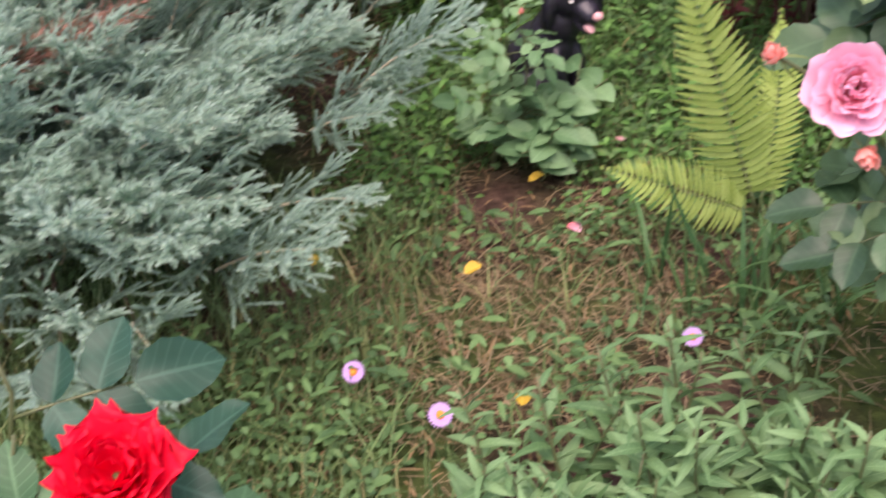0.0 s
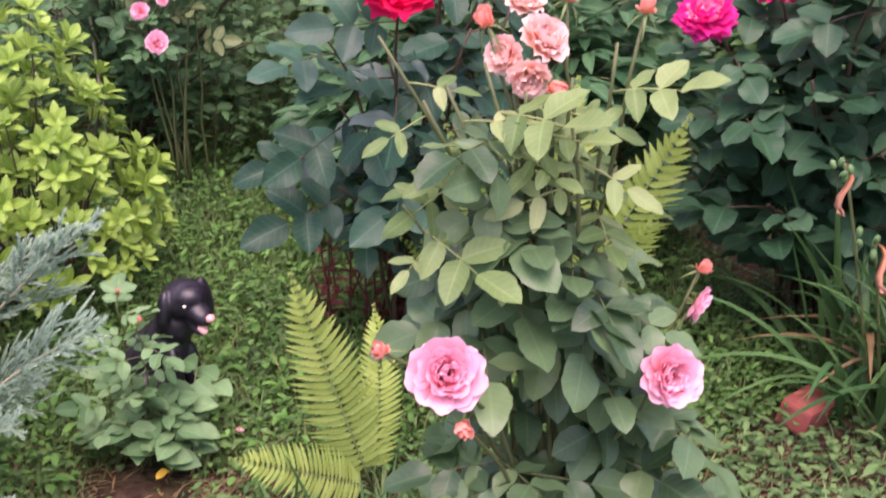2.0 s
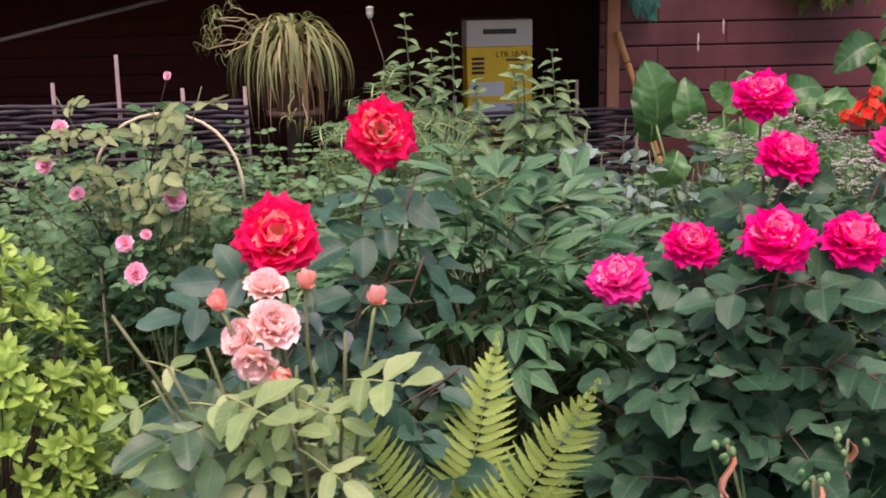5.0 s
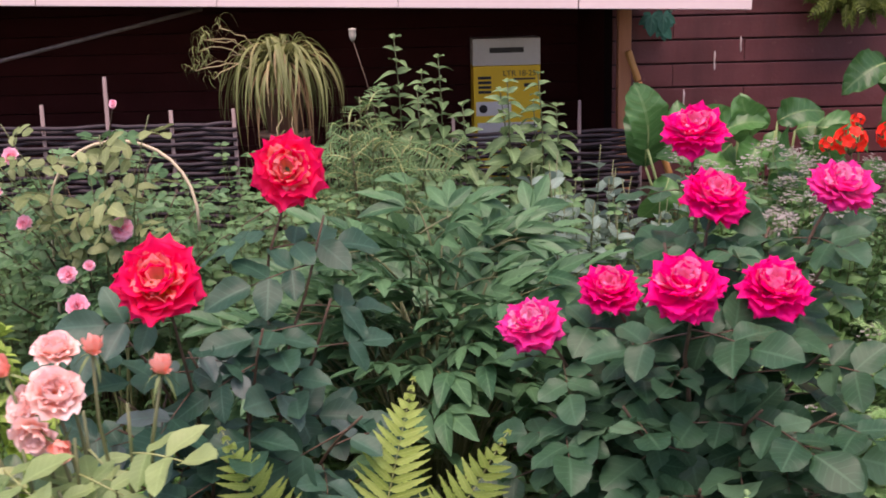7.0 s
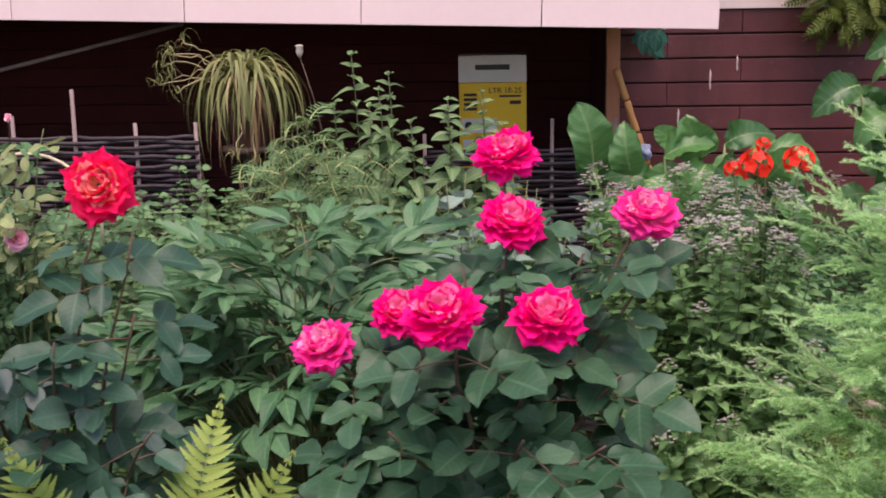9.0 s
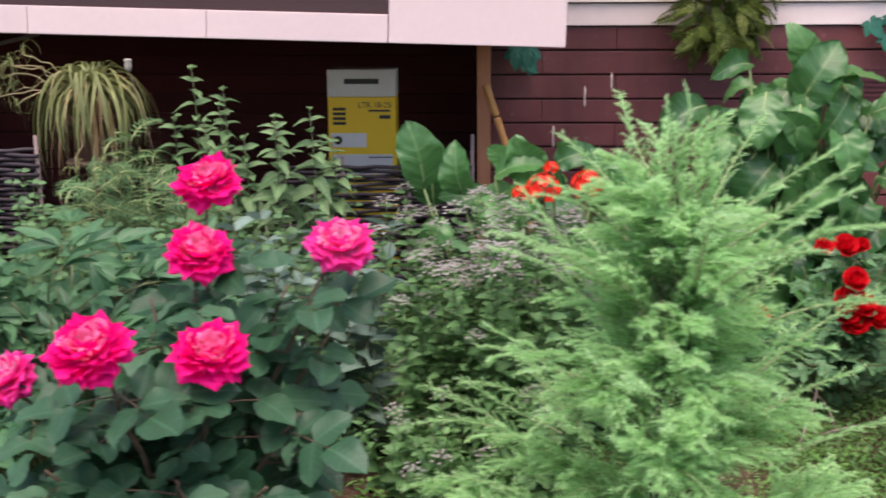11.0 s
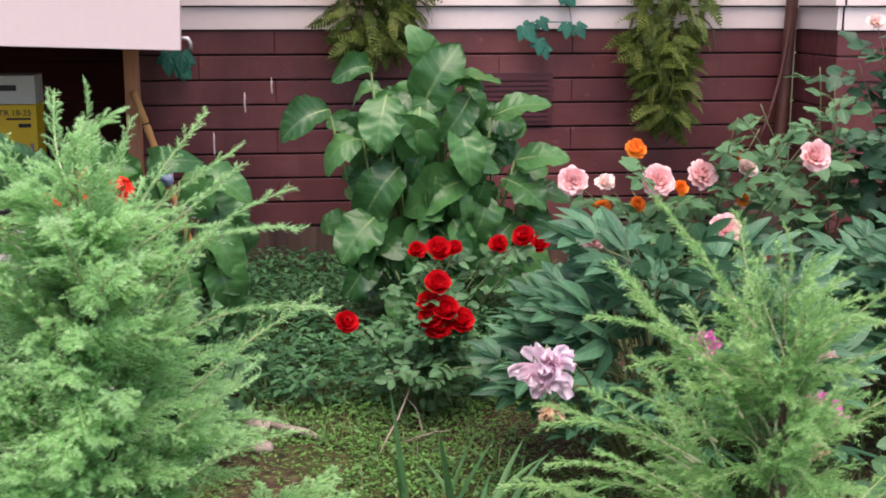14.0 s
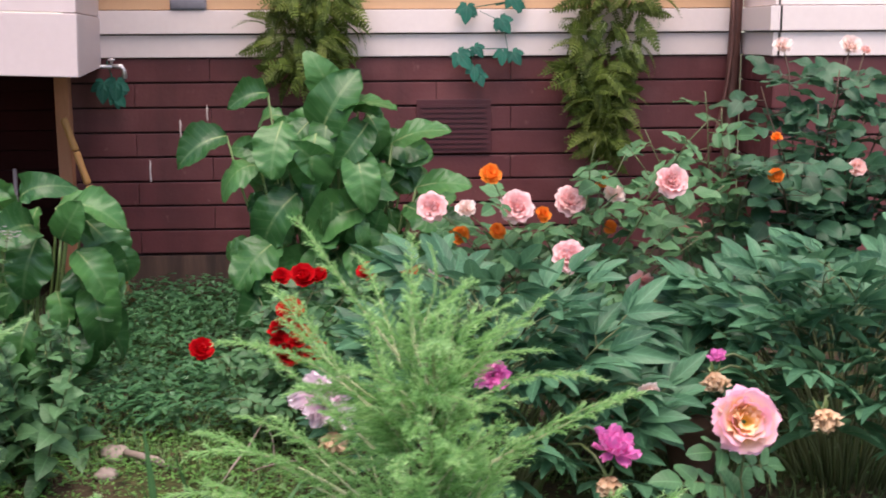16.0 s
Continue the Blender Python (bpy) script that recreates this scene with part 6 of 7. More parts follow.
SPL = [Pieces().add(arch_strap(*q)).mesh("leaf", LF_STRIPE) for q in ((0.2, 0.16, 0.05, 0.014, 1.05), (0.16, 0.18, 0.03, 0.013, 0.95), (0.23, 0.13, 0.07, 0.014, 1.1), (0.1, 0.19, 0.0, 0.012, 0.9), (0.2, 0.17, 0.12, 0.014, 1.15), (0.18, 0.11, 0.06, 0.013, 1.15))]
rng = random.Random(91)
for k in range(170):
    put("leaf", SPL[rng.randrange(6)], spider, pose(rng.uniform(-0.03, 0.03), rng.uniform(-0.03, 0.03), 0.755, rng.uniform(-10, 10), rng.uniform(-10, 10), k * 137.5 + rng.uniform(-20, 20)) @ Matrix.Scale(rng.uniform(0.7, 1.05), 4))
SPL_DRY = [Pieces().add(arch_strap(0.13 + 0.02 * k, 0.1, 0.2, 0.01, 1.1)).mesh("dry_leaf", LF_DRY) for k in range(2)]
for k in range(22):
    put("dry_leaf", SPL_DRY[k % 2], spider, pose(rng.uniform(-0.02, 0.02), rng.uniform(-0.02, 0.02), 0.755, 0, rng.uniform(-8, 8), rng.uniform(200, 340)) @ Matrix.Scale(rng.uniform(0.7, 1.05), 4), "dry brown leaf")
RUNNER = plain_mat("straw runner", (0.22, 0.18, 0.09), (0.34, 0.28, 0.15), 0.6, 30)
for q in ((-0.25, -0.06, 0.93), (-0.27, -0.1, 0.89), (-0.25, -0.08, 0.93), (-0.28, -0.12, 0.83), (-0.22, -0.12, 0.8), (-0.26, -0.04, 0.84), (-0.19, -0.1, 0.97), (0.0, -0.2, 0.58), (0.05, -0.18, 0.55)):
    put("runner", Pieces().add(tube(curve((0, 0, 0.78), q, (0, 0, 0.05), 9, 0.014), 0.0024, 4)).mesh("runner", RUNNER), spider, label="straw-coloured runner")
    for j in range(7):
        put("plantlet_leaf", SPL[j % 6], spider, Matrix.Translation(q) @ pose(0, 0, 0, rng.uniform(-40, 40), rng.uniform(-30, 60), j * 51) @ Matrix.Scale(rng.uniform(0.16, 0.3), 4))

# ---------------------------------------------------------------- wattle fence
WATTLE = plain_mat("dark willow rod", (0.014, 0.01, 0.014), (0.038, 0.026, 0.034), 0.7, 20, bump=0.3, stretch=(0.3, 4, 4))
STAKE = plain_mat("weathered stake", (0.14, 0.1, 0.1), (0.24, 0.19, 0.18), 0.85, 12, bump=0.3, stretch=(4, 4, 0.5))


def wattle(x0, x1, y0, y1, top, label):
    t = thing("wattle_fence", x0, y0, 0, label, "fence")
    rng = random.Random(int(x0 * 10))
    L = math.hypot(x1 - x0, y1 - y0)
    n = max(2, int(L / 0.22))
    for k in range(n + 1):
        u = k / n
        h = top + rng.choice((0.02, 0.05, 0.14, 0.1))
        put("stake", Pieces().add(tube([((x1 - x0) * u, (y1 - y0) * u, -0.1), ((x1 - x0) * u + rng.uniform(-0.01, 0.01), (y1 - y0) * u, h)], [0.009, 0.007], 7)).mesh("stake", STAKE), t)
    rows = int((top - 0.02) / 0.017)
    for r in range(rows):
        pts = []
        m = 4 * n + 1
        for i in range(m):
            u = i / (m - 1)
            off = 0.016 * math.cos(math.pi * (u * n) + math.pi * (r % 2))
            pts.append(((x1 - x0) * u, (y1 - y0) * u + off, 0.02 + r * 0.017 + rng.uniform(-0.004, 0.004)))
        put("rod", Pieces().add(tube(pts, [0.008] * m, 5)).mesh("rod", WATTLE), t)
    return t


wattle(-2.4, -0.85, 1.98, 2.02, 0.68, "dark woven willow fence with taller stakes")
wattle(-0.1, 0.62, 2.45, 2.5, 0.55, "low dark woven willow fence")

# ---------------------------------------------------------------- carton under the veranda
C_GREY = plain_mat("grey carton print", (0.56, 0.53, 0.5), (0.64, 0.6, 0.57), 0.6, 4, bump=0.05)
C_YEL = plain_mat("yellow carton print", (0.8, 0.48, 0.015), (0.86, 0.54, 0.02), 0.5, 4, bump=0.05)
C_BLK = plain_mat("black print", (0.015, 0.014, 0.014), (0.025, 0.022, 0.022), 0.5, 10)
C_WHITE = plain_mat("white print", (0.6, 0.57, 0.55), (0.66, 0.63, 0.6), 0.5, 10)
carton = thing("carton", 0.0, 3.02, -0.01, "tall grey and yellow printed carton standing on end", "box", rz=2)
part("carton_body", box_bm(0, 0, 0.0, 0.285, 0.17, 0.755, 0.002), C_YEL, carton, "yellow carton body")
part("carton_top_band", box_bm(-0.001, -0.001, 0.757, 0.286, 0.171, 0.87, 0.003), C_GREY, carton, "grey upper part of the carton")
for x0, x1, z0, z1, mt in ((0.07, 0.215, 0.81, 0.832, C_BLK), (0.17, 0.262, 0.695, 0.703, C_BLK), (0.215, 0.262, 0.665, 0.68, C_BLK), (0.02, 0.075, 0.7, 0.712, C_BLK), (0.02, 0.075, 0.68, 0.692, C_BLK),
                           (0.02, 0.075, 0.66, 0.672, C_BLK), (0.02, 0.075, 0.64, 0.652, C_BLK), (0.01, 0.16, 0.545, 0.605, C_WHITE), (0.17, 0.27, 0.5, 0.505, C_BLK), (0.015, 0.27, 0.43, 0.515, C_WHITE)):
    part("print_bar" if mt is C_BLK else "print_panel", box_bm(x0, -0.005 if mt is C_BLK else -0.003, z0, x1, 0.001, z1), mt, carton)
lettering = bpy.data.curves.new("lettering", "FONT")
lettering.body, lettering.size, lettering.extrude = "LTR 18-25", 0.033, 0.001
put("lettering", bpy.data.meshes.new_from_object(bpy.data.objects.new("lettering", lettering)), carton, pose(0.125, -0.003, 0.712, 90, 0, 0), "bold black lettering").data.materials.append(C_BLK)
put("print_dot", Pieces().add(lathe([(0.001, 0), (0.018, 0), (0.018, 0.004), (0.001, 0.005)], 16), pose(0.04, -0.003, 0.575, 90)).mesh("print_dot", C_BLK), carton)

# bamboo broom stick against the post
BAMBOO = plain_mat("orange bamboo", (0.45, 0.2, 0.06), (0.6, 0.3, 0.1), 0.5, 10, bump=0.15, stretch=(6, 6, 1))
broom = thing("broom", 0.775, 3.06, 0.0, "broom with a jointed bamboo stick leaning on the post", "broom")
tops, foot = Vector((-0.115, 0, 0.8)), Vector((0.112, -0.06, 0.12))
for k in range(5):
    a, b = foot.lerp(tops, k / 5), foot.lerp(tops, (k + 0.96) / 5)
    put("stick_joint", Pieces().add(tube([a, a.lerp(b, 0.08), a.lerp(b, 0.5), a.lerp(b, 0.92), b], [0.013, 0.016, 0.014, 0.016, 0.013], 8)).mesh("stick_joint", BAMBOO), broom)
sleeve_bm = bmesh.new()
bmesh.ops.create_icosphere(sleeve_bm, subdivisions=3, radius=0.032)
for v in sleeve_bm.verts:
    v.co *= 1 + 0.5 * noise.noise(v.co * 45)
part("plastic_wrap", sleeve_bm, plain_mat("blue-white plastic wrap", (0.16, 0.24, 0.4), (0.5, 0.5, 0.55), 0.35, 40), broom, "crumpled blue and white plastic wrap", pose(0.01, -0.05, 0.45), smooth=True)
bristle = Pieces()
for k in range(60):
    a = k * 2.399
    bristle.add(tube([(0.1, -0.055, 0.16), (0.12 + 0.06 * math.sqrt(k / 60) * math.cos(a), -0.06 + 0.03 * math.sin(a), 0.0)], [0.002, 0.001], 3))
put("bristles", bristle.mesh("bristles", LF_DRY), broom)

# lime drips on the painted blocks
for x, z0, z1 in ((1.2, 0.76, 0.83), (1.085, 0.68, 0.77), (0.95, 0.5, 0.6)):
    put("drip_mark", Pieces().add(tube([(x - 0.627, 0, z1), (x - 0.626, 0, z1 - 0.02), (x - 0.628, 0, (z0 + z1) / 2), (x - 0.626, 0, z0 + 0.01), (x - 0.627, 0, z0)], [0.001, 0.005, 0.0035, 0.0045, 0.001], 6)).mesh("drip_mark", LIME), wall_north)

# vent grille
VENTRED = plain_mat("dark maroon metal", (0.055, 0.012, 0.016), (0.075, 0.016, 0.02), 0.5, 10)
vent = thing("vent_grille", 2.095, 3.296, 0.616, "maroon square vent grille on the plinth", "vent")
part("frame", box_bm(0, -0.008, 0, 0.32, 0.0, 0.23, 0.002), VENTRED, vent)
for k in range(9):
    part("slat", box_bm(0.02, -0.014, 0.02 + 0.022 * k, 0.3, -0.0085, 0.032 + 0.022 * k), VENTRED, vent)

# tap
STEEL = plain_mat("pale metal", (0.55, 0.5, 0.5), (0.65, 0.6, 0.6), 0.35, 10, metal=0.6)
tap = thing("garden_tap", 0.74, 3.26, 0.995, "pale metal garden tap on a short pipe", "tap")
put("pipe", Pieces().add(tube([(-0.06, 0.05, 0), (-0.05, -0.02, 0.0), (0.1, -0.02, 0.0)], 0.009, 8)).mesh("pipe", STEEL), tap)
put("spout", Pieces().add(tube([(0.09, -0.02, 0), (0.125, -0.02, 0.0), (0.135, -0.02, -0.015), (0.137, -0.02, -0.05)], [0.01, 0.011, 0.01, 0.011], 8)).mesh("spout", STEEL), tap)
put("handle", Pieces().add(lathe([(0.002, 0.0), (0.006, 0.002), (0.006, 0.016), (0.016, 0.018), (0.014, 0.026), (0.002, 0.028)], 10), Matrix.Translation((0.085, -0.02, 0.006))).mesh("handle", STEEL), tap)

# drainpipe in the corner
PIPE = plain_mat("rusty brown pipe", (0.08, 0.035, 0.03), (0.16, 0.07, 0.055), 0.5, 8, metal=0.3, bump=0.2)
drain = thing("drainpipe", 3.44, 3.23, 0, "thin brown drainpipe in the wall corner", "pipe")
put("pipe", Pieces().add(tube([(0.03, 0, 2.8), (0.01, 0, 1.2), (0.0, 0, 0.9), (-0.02, 0, 0.4), (-0.02, 0, 0.0)], 0.026, 12)).mesh("pipe", PIPE), drain)
put("cable", Pieces().add(tube(curve((-0.02, -0.04, 1.3), (-0.14, -0.04, 0.5), (0.05, 0, 0), 8), 0.008, 6)).mesh("cable", PIPE), drain)
# slanting pipe under the veranda
pole = thing("slanting_pipe", -2.2, 2.6, 0.75, "thin grey pipe hung slanting under the veranda", "pipe")
put("pipe", Pieces().add(tube([(0, 0, 0.015), (0.33, 0, 0.088), (1.15, 0, 0.273)], 0.008, 8)).mesh("pipe", STAKE), pole)

# ---------------------------------------------------------------- hanging artificial ferns and ivy
LF_HANG = leaf_mat("hanging fern leaf", (0.022, 0.036, 0.006), (0.07, 0.1, 0.018), 0.6, 0.2, through_light=0.15)
LF_HANG_DRY = leaf_mat("hanging fern dull leaf", (0.04, 0.055, 0.012), (0.085, 0.11, 0.024), 0.6, 0.2)
HANG = []
for k in range(4):
    HANG.append(frond(0.2, 400 + k, LF_HANG if k < 3 else LF_HANG_DRY, width=0.2, pairs=13, arch=0.5, stalk=0.03, pinna=0.09))


def hanging_fern(x, z, n, profile, label, seed):
    """profile: (height from the top, middle, half width) down the bunch."""
    rng = random.Random(seed)
    t = thing("hanging_fern", x, 3.2, z, label, "artificial plant")
    put("basket", Pieces().add(lathe([(0.05, -0.1), (0.1, -0.05), (0.12, 0.04), (0.11, 0.04), (0.09, -0.03), (0.02, -0.06)], 16), Matrix.Translation((0, -0.04, 0))).mesh("basket", BARK), t)
    put("hanger", Pieces().add(tube([(0, 0.07, 0.4), (0, -0.04, 0.38), (0, -0.04, 0.0)], 0.003, 5)).mesh("hanger", STEEL), t)
    for k in range(n):
        u = rng.random() ** 0.8
        q = u * (len(profile) - 1)
        j = min(len(profile) - 2, int(q))
        w = q - j
        zz, mid, half = (profile[j][i] * (1 - w) + profile[j + 1][i] * w for i in range(3))
        s = rng.uniform(-1, 1)
        d = Vector((0.5 * s + rng.uniform(-0.55, 0.55), rng.uniform(-0.7, 0.1), rng.uniform(-0.9, 0.15)))
        put("frond", HANG[rng.randrange(4)], t, aim((mid + half * 0.8 * s, rng.uniform(-0.1, 0.03), zz + 0.06), d, rng.uniform(-1.2, 1.2), rng.uniform(0.45, 0.85), up=(0.4 * s, -0.8, 0.5)))
    return t


hanging_fern(1.68, 1.4, 220, ((0.1, 0.0, 0.14), (-0.15, 0.0, 0.17), (-0.33, -0.04, 0.2), (-0.5, -0.02, 0.12)), "hanging artificial fern with olive green fronds", 101)
hanging_fern(2.88, 1.4, 300, ((0.1, 0.05, 0.12), (-0.15, 0.05, 0.17), (-0.35, 0.0, 0.17), (-0.5, -0.06, 0.14), (-0.62, 0.0, 0.07), (-0.82, 0.0, 0.03)), "long hanging artificial fern with olive green fronds", 102)

LF_IVY = leaf_mat("plastic ivy leaf", (0.006, 0.05, 0.036), (0.016, 0.105, 0.072), 0.4, 0.4, midrib=(0.08, 0.24, 0.17))


def ivy_leaf(s):
    p = Pieces()
    for a, l in ((0, 1.0), (0.95, 0.75), (-0.95, 0.75), (1.9, 0.45), (-1.9, 0.45)):
        p.add(leaf(s * l, s * 0.62 * l, 0.42, 0.1, 0.15, 5, 1), aim((0, 0, 0), (math.cos(a), math.sin(a), 0.0), 0))
    return p.mesh("leaf", LF_IVY)


IVY = [ivy_leaf(0.078), ivy_leaf(0.05)]


def ivy(x, y, z, spots, label, seed):
    rng = random.Random(seed)
    t = thing("ivy_garland", x, y, z, label, "artificial plant")
    put("vine", Pieces().add(tube([(0, 0, 0.12)] + [Vector(p) for p in spots], 0.003, 5)).mesh("vine", LF_IVY), t)
    for p in spots:
        for j in range(2):
            a = rng.uniform(-0.7, 0.7)
            put("leaf", IVY[j], t, aim(Vector(p) + Vector((rng.uniform(-0.04, 0.04), -0.01, rng.uniform(-0.02, 0.02))), (math.sin(a), -0.25, -0.9 * math.cos(a)), 0, rng.uniform(0.8, 1.3), up=(0, -1, 0.2)))
    return t


ivy(2.43, 3.235, 1.12, [(0.09, 0, 0.14), (-0.1, 0, 0.11), (0.03, 0, 0.05), (0.05, 0, -0.06), (-0.12, 0, -0.06), (-0.09, 0, -0.15)], "green artificial ivy garland on the white band", 111)
ivy(0.8, 3.262, 0.9, [(0.03, -0.02, 0.03), (0.0, -0.02, 0.01), (0.06, -0.02, -0.01)], "short piece of artificial ivy beside the tap", 112)

# ---------------------------------------------------------------- dog statue
GLOSS_BLACK = plain_mat("black glazed figure", (0.008, 0.007, 0.012), (0.016, 0.013, 0.024), 0.42, 6, spec=0.5, bump=0.6, fine=90)


PINKGLAZE = plain_mat("pink glaze", (0.6, 0.3, 0.3), (0.7, 0.4, 0.4), 0.4, 20)


def statue():
    """A seated figure, in rounded masses, as one mesh."""
    p = Pieces()

    def blob(x, y, z, rx, ry, rz, rot=0, turn=0, slot=0):
        prof = [(math.sin(math.pi * k / 12) + 0.001, -math.cos(math.pi * k / 12)) for k in range(13)]
        p.add(lathe(prof, 18), pose(x, y, z, 0, rot, turn) @ Matrix.Diagonal((rx, ry, rz, 1)), slot)
    blob(-0.02, 0.03, 0.06, 0.062, 0.065, 0.066)
    blob(0.0, 0.0, 0.1, 0.044, 0.045, 0.068, 14)
    blob(0.022, -0.012, 0.148, 0.037, 0.036, 0.042, 20)
    blob(0.042, -0.018, 0.196, 0.041, 0.042, 0.037)
    blob(0.05, -0.036, 0.207, 0.03, 0.026, 0.022)
    blob(0.066, -0.052, 0.181, 0.03, 0.022, 0.018, 26, -48)
    blob(0.06, -0.05, 0.16, 0.026, 0.018, 0.009, 44, -48)
    blob(0.004, -0.036, 0.182, 0.013, 0.022, 0.043, 10)
    blob(0.08, 0.0, 0.19, 0.011, 0.02, 0.04, -10)
    for x, y in ((0.012, -0.045), (0.042, -0.012)):
        blob(x, y, 0.05, 0.017, 0.017, 0.06)
        blob(x + 0.012, y - 0.012, 0.009, 0.022, 0.02, 0.012)
    blob(-0.035, -0.025, 0.03, 0.036, 0.026, 0.031)
    rough = new("rough_figure", p.mesh("rough_figure", GLOSS_BLACK))
    m = rough.modifiers.new("fuse", "REMESH")
    m.mode, m.voxel_size = "VOXEL", 0.0035
    m = rough.modifiers.new("even", "SMOOTH")
    m.factor, m.iterations = 0.5, 5
    me = bpy.data.meshes.new_from_object(rough.evaluated_get(bpy.context.evaluated_depsgraph_get()))
    bpy.data.objects.remove(rough)
    vs = np.array([v.co[:] for v in me.vertices])
    whole = Pieces().add((vs, [list(q.vertices) for q in me.polygons], np.zeros((len(vs), 2))))
    p = whole
    blob(0.069, -0.064, 0.156, 0.012, 0.009, 0.005, 40, -48, 1)
    blob(0.084, -0.073, 0.178, 0.0085, 0.008, 0.0075, 0, 0, 1)
    blob(0.042, -0.06, 0.2, 0.0036, 0.003, 0.0026, 20, 0, 2)
    blob(0.073, -0.044, 0.207, 0.0026, 0.0036, 0.0026, 0, 0, 2)
    ob = new("dog_statue", whole.mesh("dog_statue", GLOSS_BLACK, PINKGLAZE, C_WHITE))
    ob.matrix_basis = pose(-0.995, -0.25, -0.03) @ Matrix.Scale(0.97, 4)
    return tagged(ob, "glossy black seated dog statue in the grass", "statue")


statue()

# ---------------------------------------------------------------- small loose things
BRICKRED = plain_mat("red brick", (0.3, 0.07, 0.06), (0.42, 0.12, 0.1), 0.85, 14, bump=0.5)
STONE = plain_mat("pale stone", (0.2, 0.15, 0.13), (0.36, 0.3, 0.26), 0.85, 12, bump=0.4)
brickbat = tagged(part("brick", box_bm(-0.05, -0.03, 0, 0.05, 0.03, 0.05, 0.008), BRICKRED, None), "broken red brick lying in the grass", "brick")
brickbat.matrix_basis = pose(0.06, -0.57, -0.06, 12, 8, 35)


def stone(x, y, r, seed, squash=0.6):
    rng = random.Random(seed)
    bm = bmesh.new()
    bmesh.ops.create_icosphere(bm, subdivisions=3, radius=r)
    for v in bm.verts:
        v.co *= 1 + 0.25 * noise.noise(v.co * (0.9 / r) + Vector((seed, 0, 0)))
        v.co.z *= squash
    ob = part("stone", bm, STONE, None, smooth=True)
    ob.matrix_basis = pose(x, y, ground_z(x, y) + r * squash * 0.5, 0, 0, rng.uniform(0, 360))
    return tagged(ob, "rounded pale stone on the ground", "stone", "garden stones")


for k, (x, y, r) in enumerate(((1.22, 1.25, 0.04), (1.19, 1.3, 0.025), (1.23, 1.08, 0.03), (1.3, 1.2, 0.02))):
    stone(x, y, r, k + 1)
for k, (a, b) in enumerate((((1.53, 1.03, 0.0), (1.64, 1.3, 0.12)), ((1.655, 1.14, 0.0), (1.61, 1.3, 0.07)), ((1.6, 1.08, 0.01), (1.72, 1.1, 0.03)))):
    tagged(new("dry_twig", Pieces().add(tube(curve(a, b, (0.01, 0, 0.01), 6, 0.003), [0.003, 0.003, 0.0028, 0.0026, 0.002, 0.0015], 5)).mesh("dry_twig", STONE)), "thin pale dry twig below the crimson rose", "twig", "dry twigs")
stick = tagged(new("stick", Pieces().add(tube([(1.25, 1.22, 0.02), (1.34, 1.16, 0.02), (1.4, 1.13, 0.0)], [0.012, 0.011, 0.008], 6)).mesh("stick", STONE)), "pale dry stick on the ground", "stick")


# daisies
def daisy_mesh(seed):
    rng = random.Random(seed)
    p = Pieces()
    for k in range(22):
        a = k * 2 * math.pi / 22
        p.add(leaf(0.012, 0.0032, 0.6, 0.1, 0.1, 3, 1, rng=rng), aim((0.003 * math.cos(a), 0.003 * math.sin(a), 0), (math.cos(a), math.sin(a), 0.15), 0))
    p.add(lathe([(0.0055, -0.001), (0.005, 0.002), (0.001, 0.003)], 8), None, 1)
    return p.mesh("flower_head", PT_LILAC, PT_ORANGE)


DAISY = daisy_mesh(1)


def daisy(x, y, h, s=1.0):
    z = ground_z(x, y)
    t = thing("daisy", x, y, z, "small lilac daisy with yellow centre", "flower", "lilac daisies")
    put("stem", Pieces().add(tube(curve((0, 0.01, 0), (0, 0, h), (0.01, 0, 0), 5), 0.001, 4)).mesh("stem", CANE_G), t)
    put("flower_head", DAISY, t, pose(0, 0, h, 38, 0, 0) @ Matrix.Scale(s, 4))


for x, y, h, s in ((-1.203, -1.0, 0.08, 1.0), (-1.086, -1.08, 0.08, 1.05), (-0.798, -0.94, 0.07, 0.9), (-1.79, -0.62, 0.43, 0.8), (-0.68, -1.22, 0.1, 1.1), (-0.55, -0.45, 0.1, 0.7), (1.83, 1.05, 0.18, 0.9), (0.75, 0.3, 0.05, 1.0)):
    daisy(x, y, h, s)

LF_YOUNG = leaf_mat("light young rose leaf", (0.055, 0.12, 0.055), (0.12, 0.21, 0.105), 0.5, 0.15)
lv_young = rose_leaves("leaf", (LF_YOUNG, CANE_G), 0.05)
# the bud plant in front of the dog: a young rose
bush("young_rose", (-1.05, -0.4, -0.06), "young rose plant with small coral buds", "rose bush",
     [(B_PBUD, (-1.05, -0.4, 0.245), (-0.1, -0.3, 0.9), 0.35, "small coral bud"), (B_PBUD, (-1.02, -0.45, 0.215), (0.1, -0.3, 0.9), 0.42, "small coral bud")],
     [(-1.08, -0.45, 0.1), (-1.0, -0.46, 0.06)], lv_young, CANE_G, 0.0025, per=7, seed=12, leaf_scale=(0.5, 0.75))


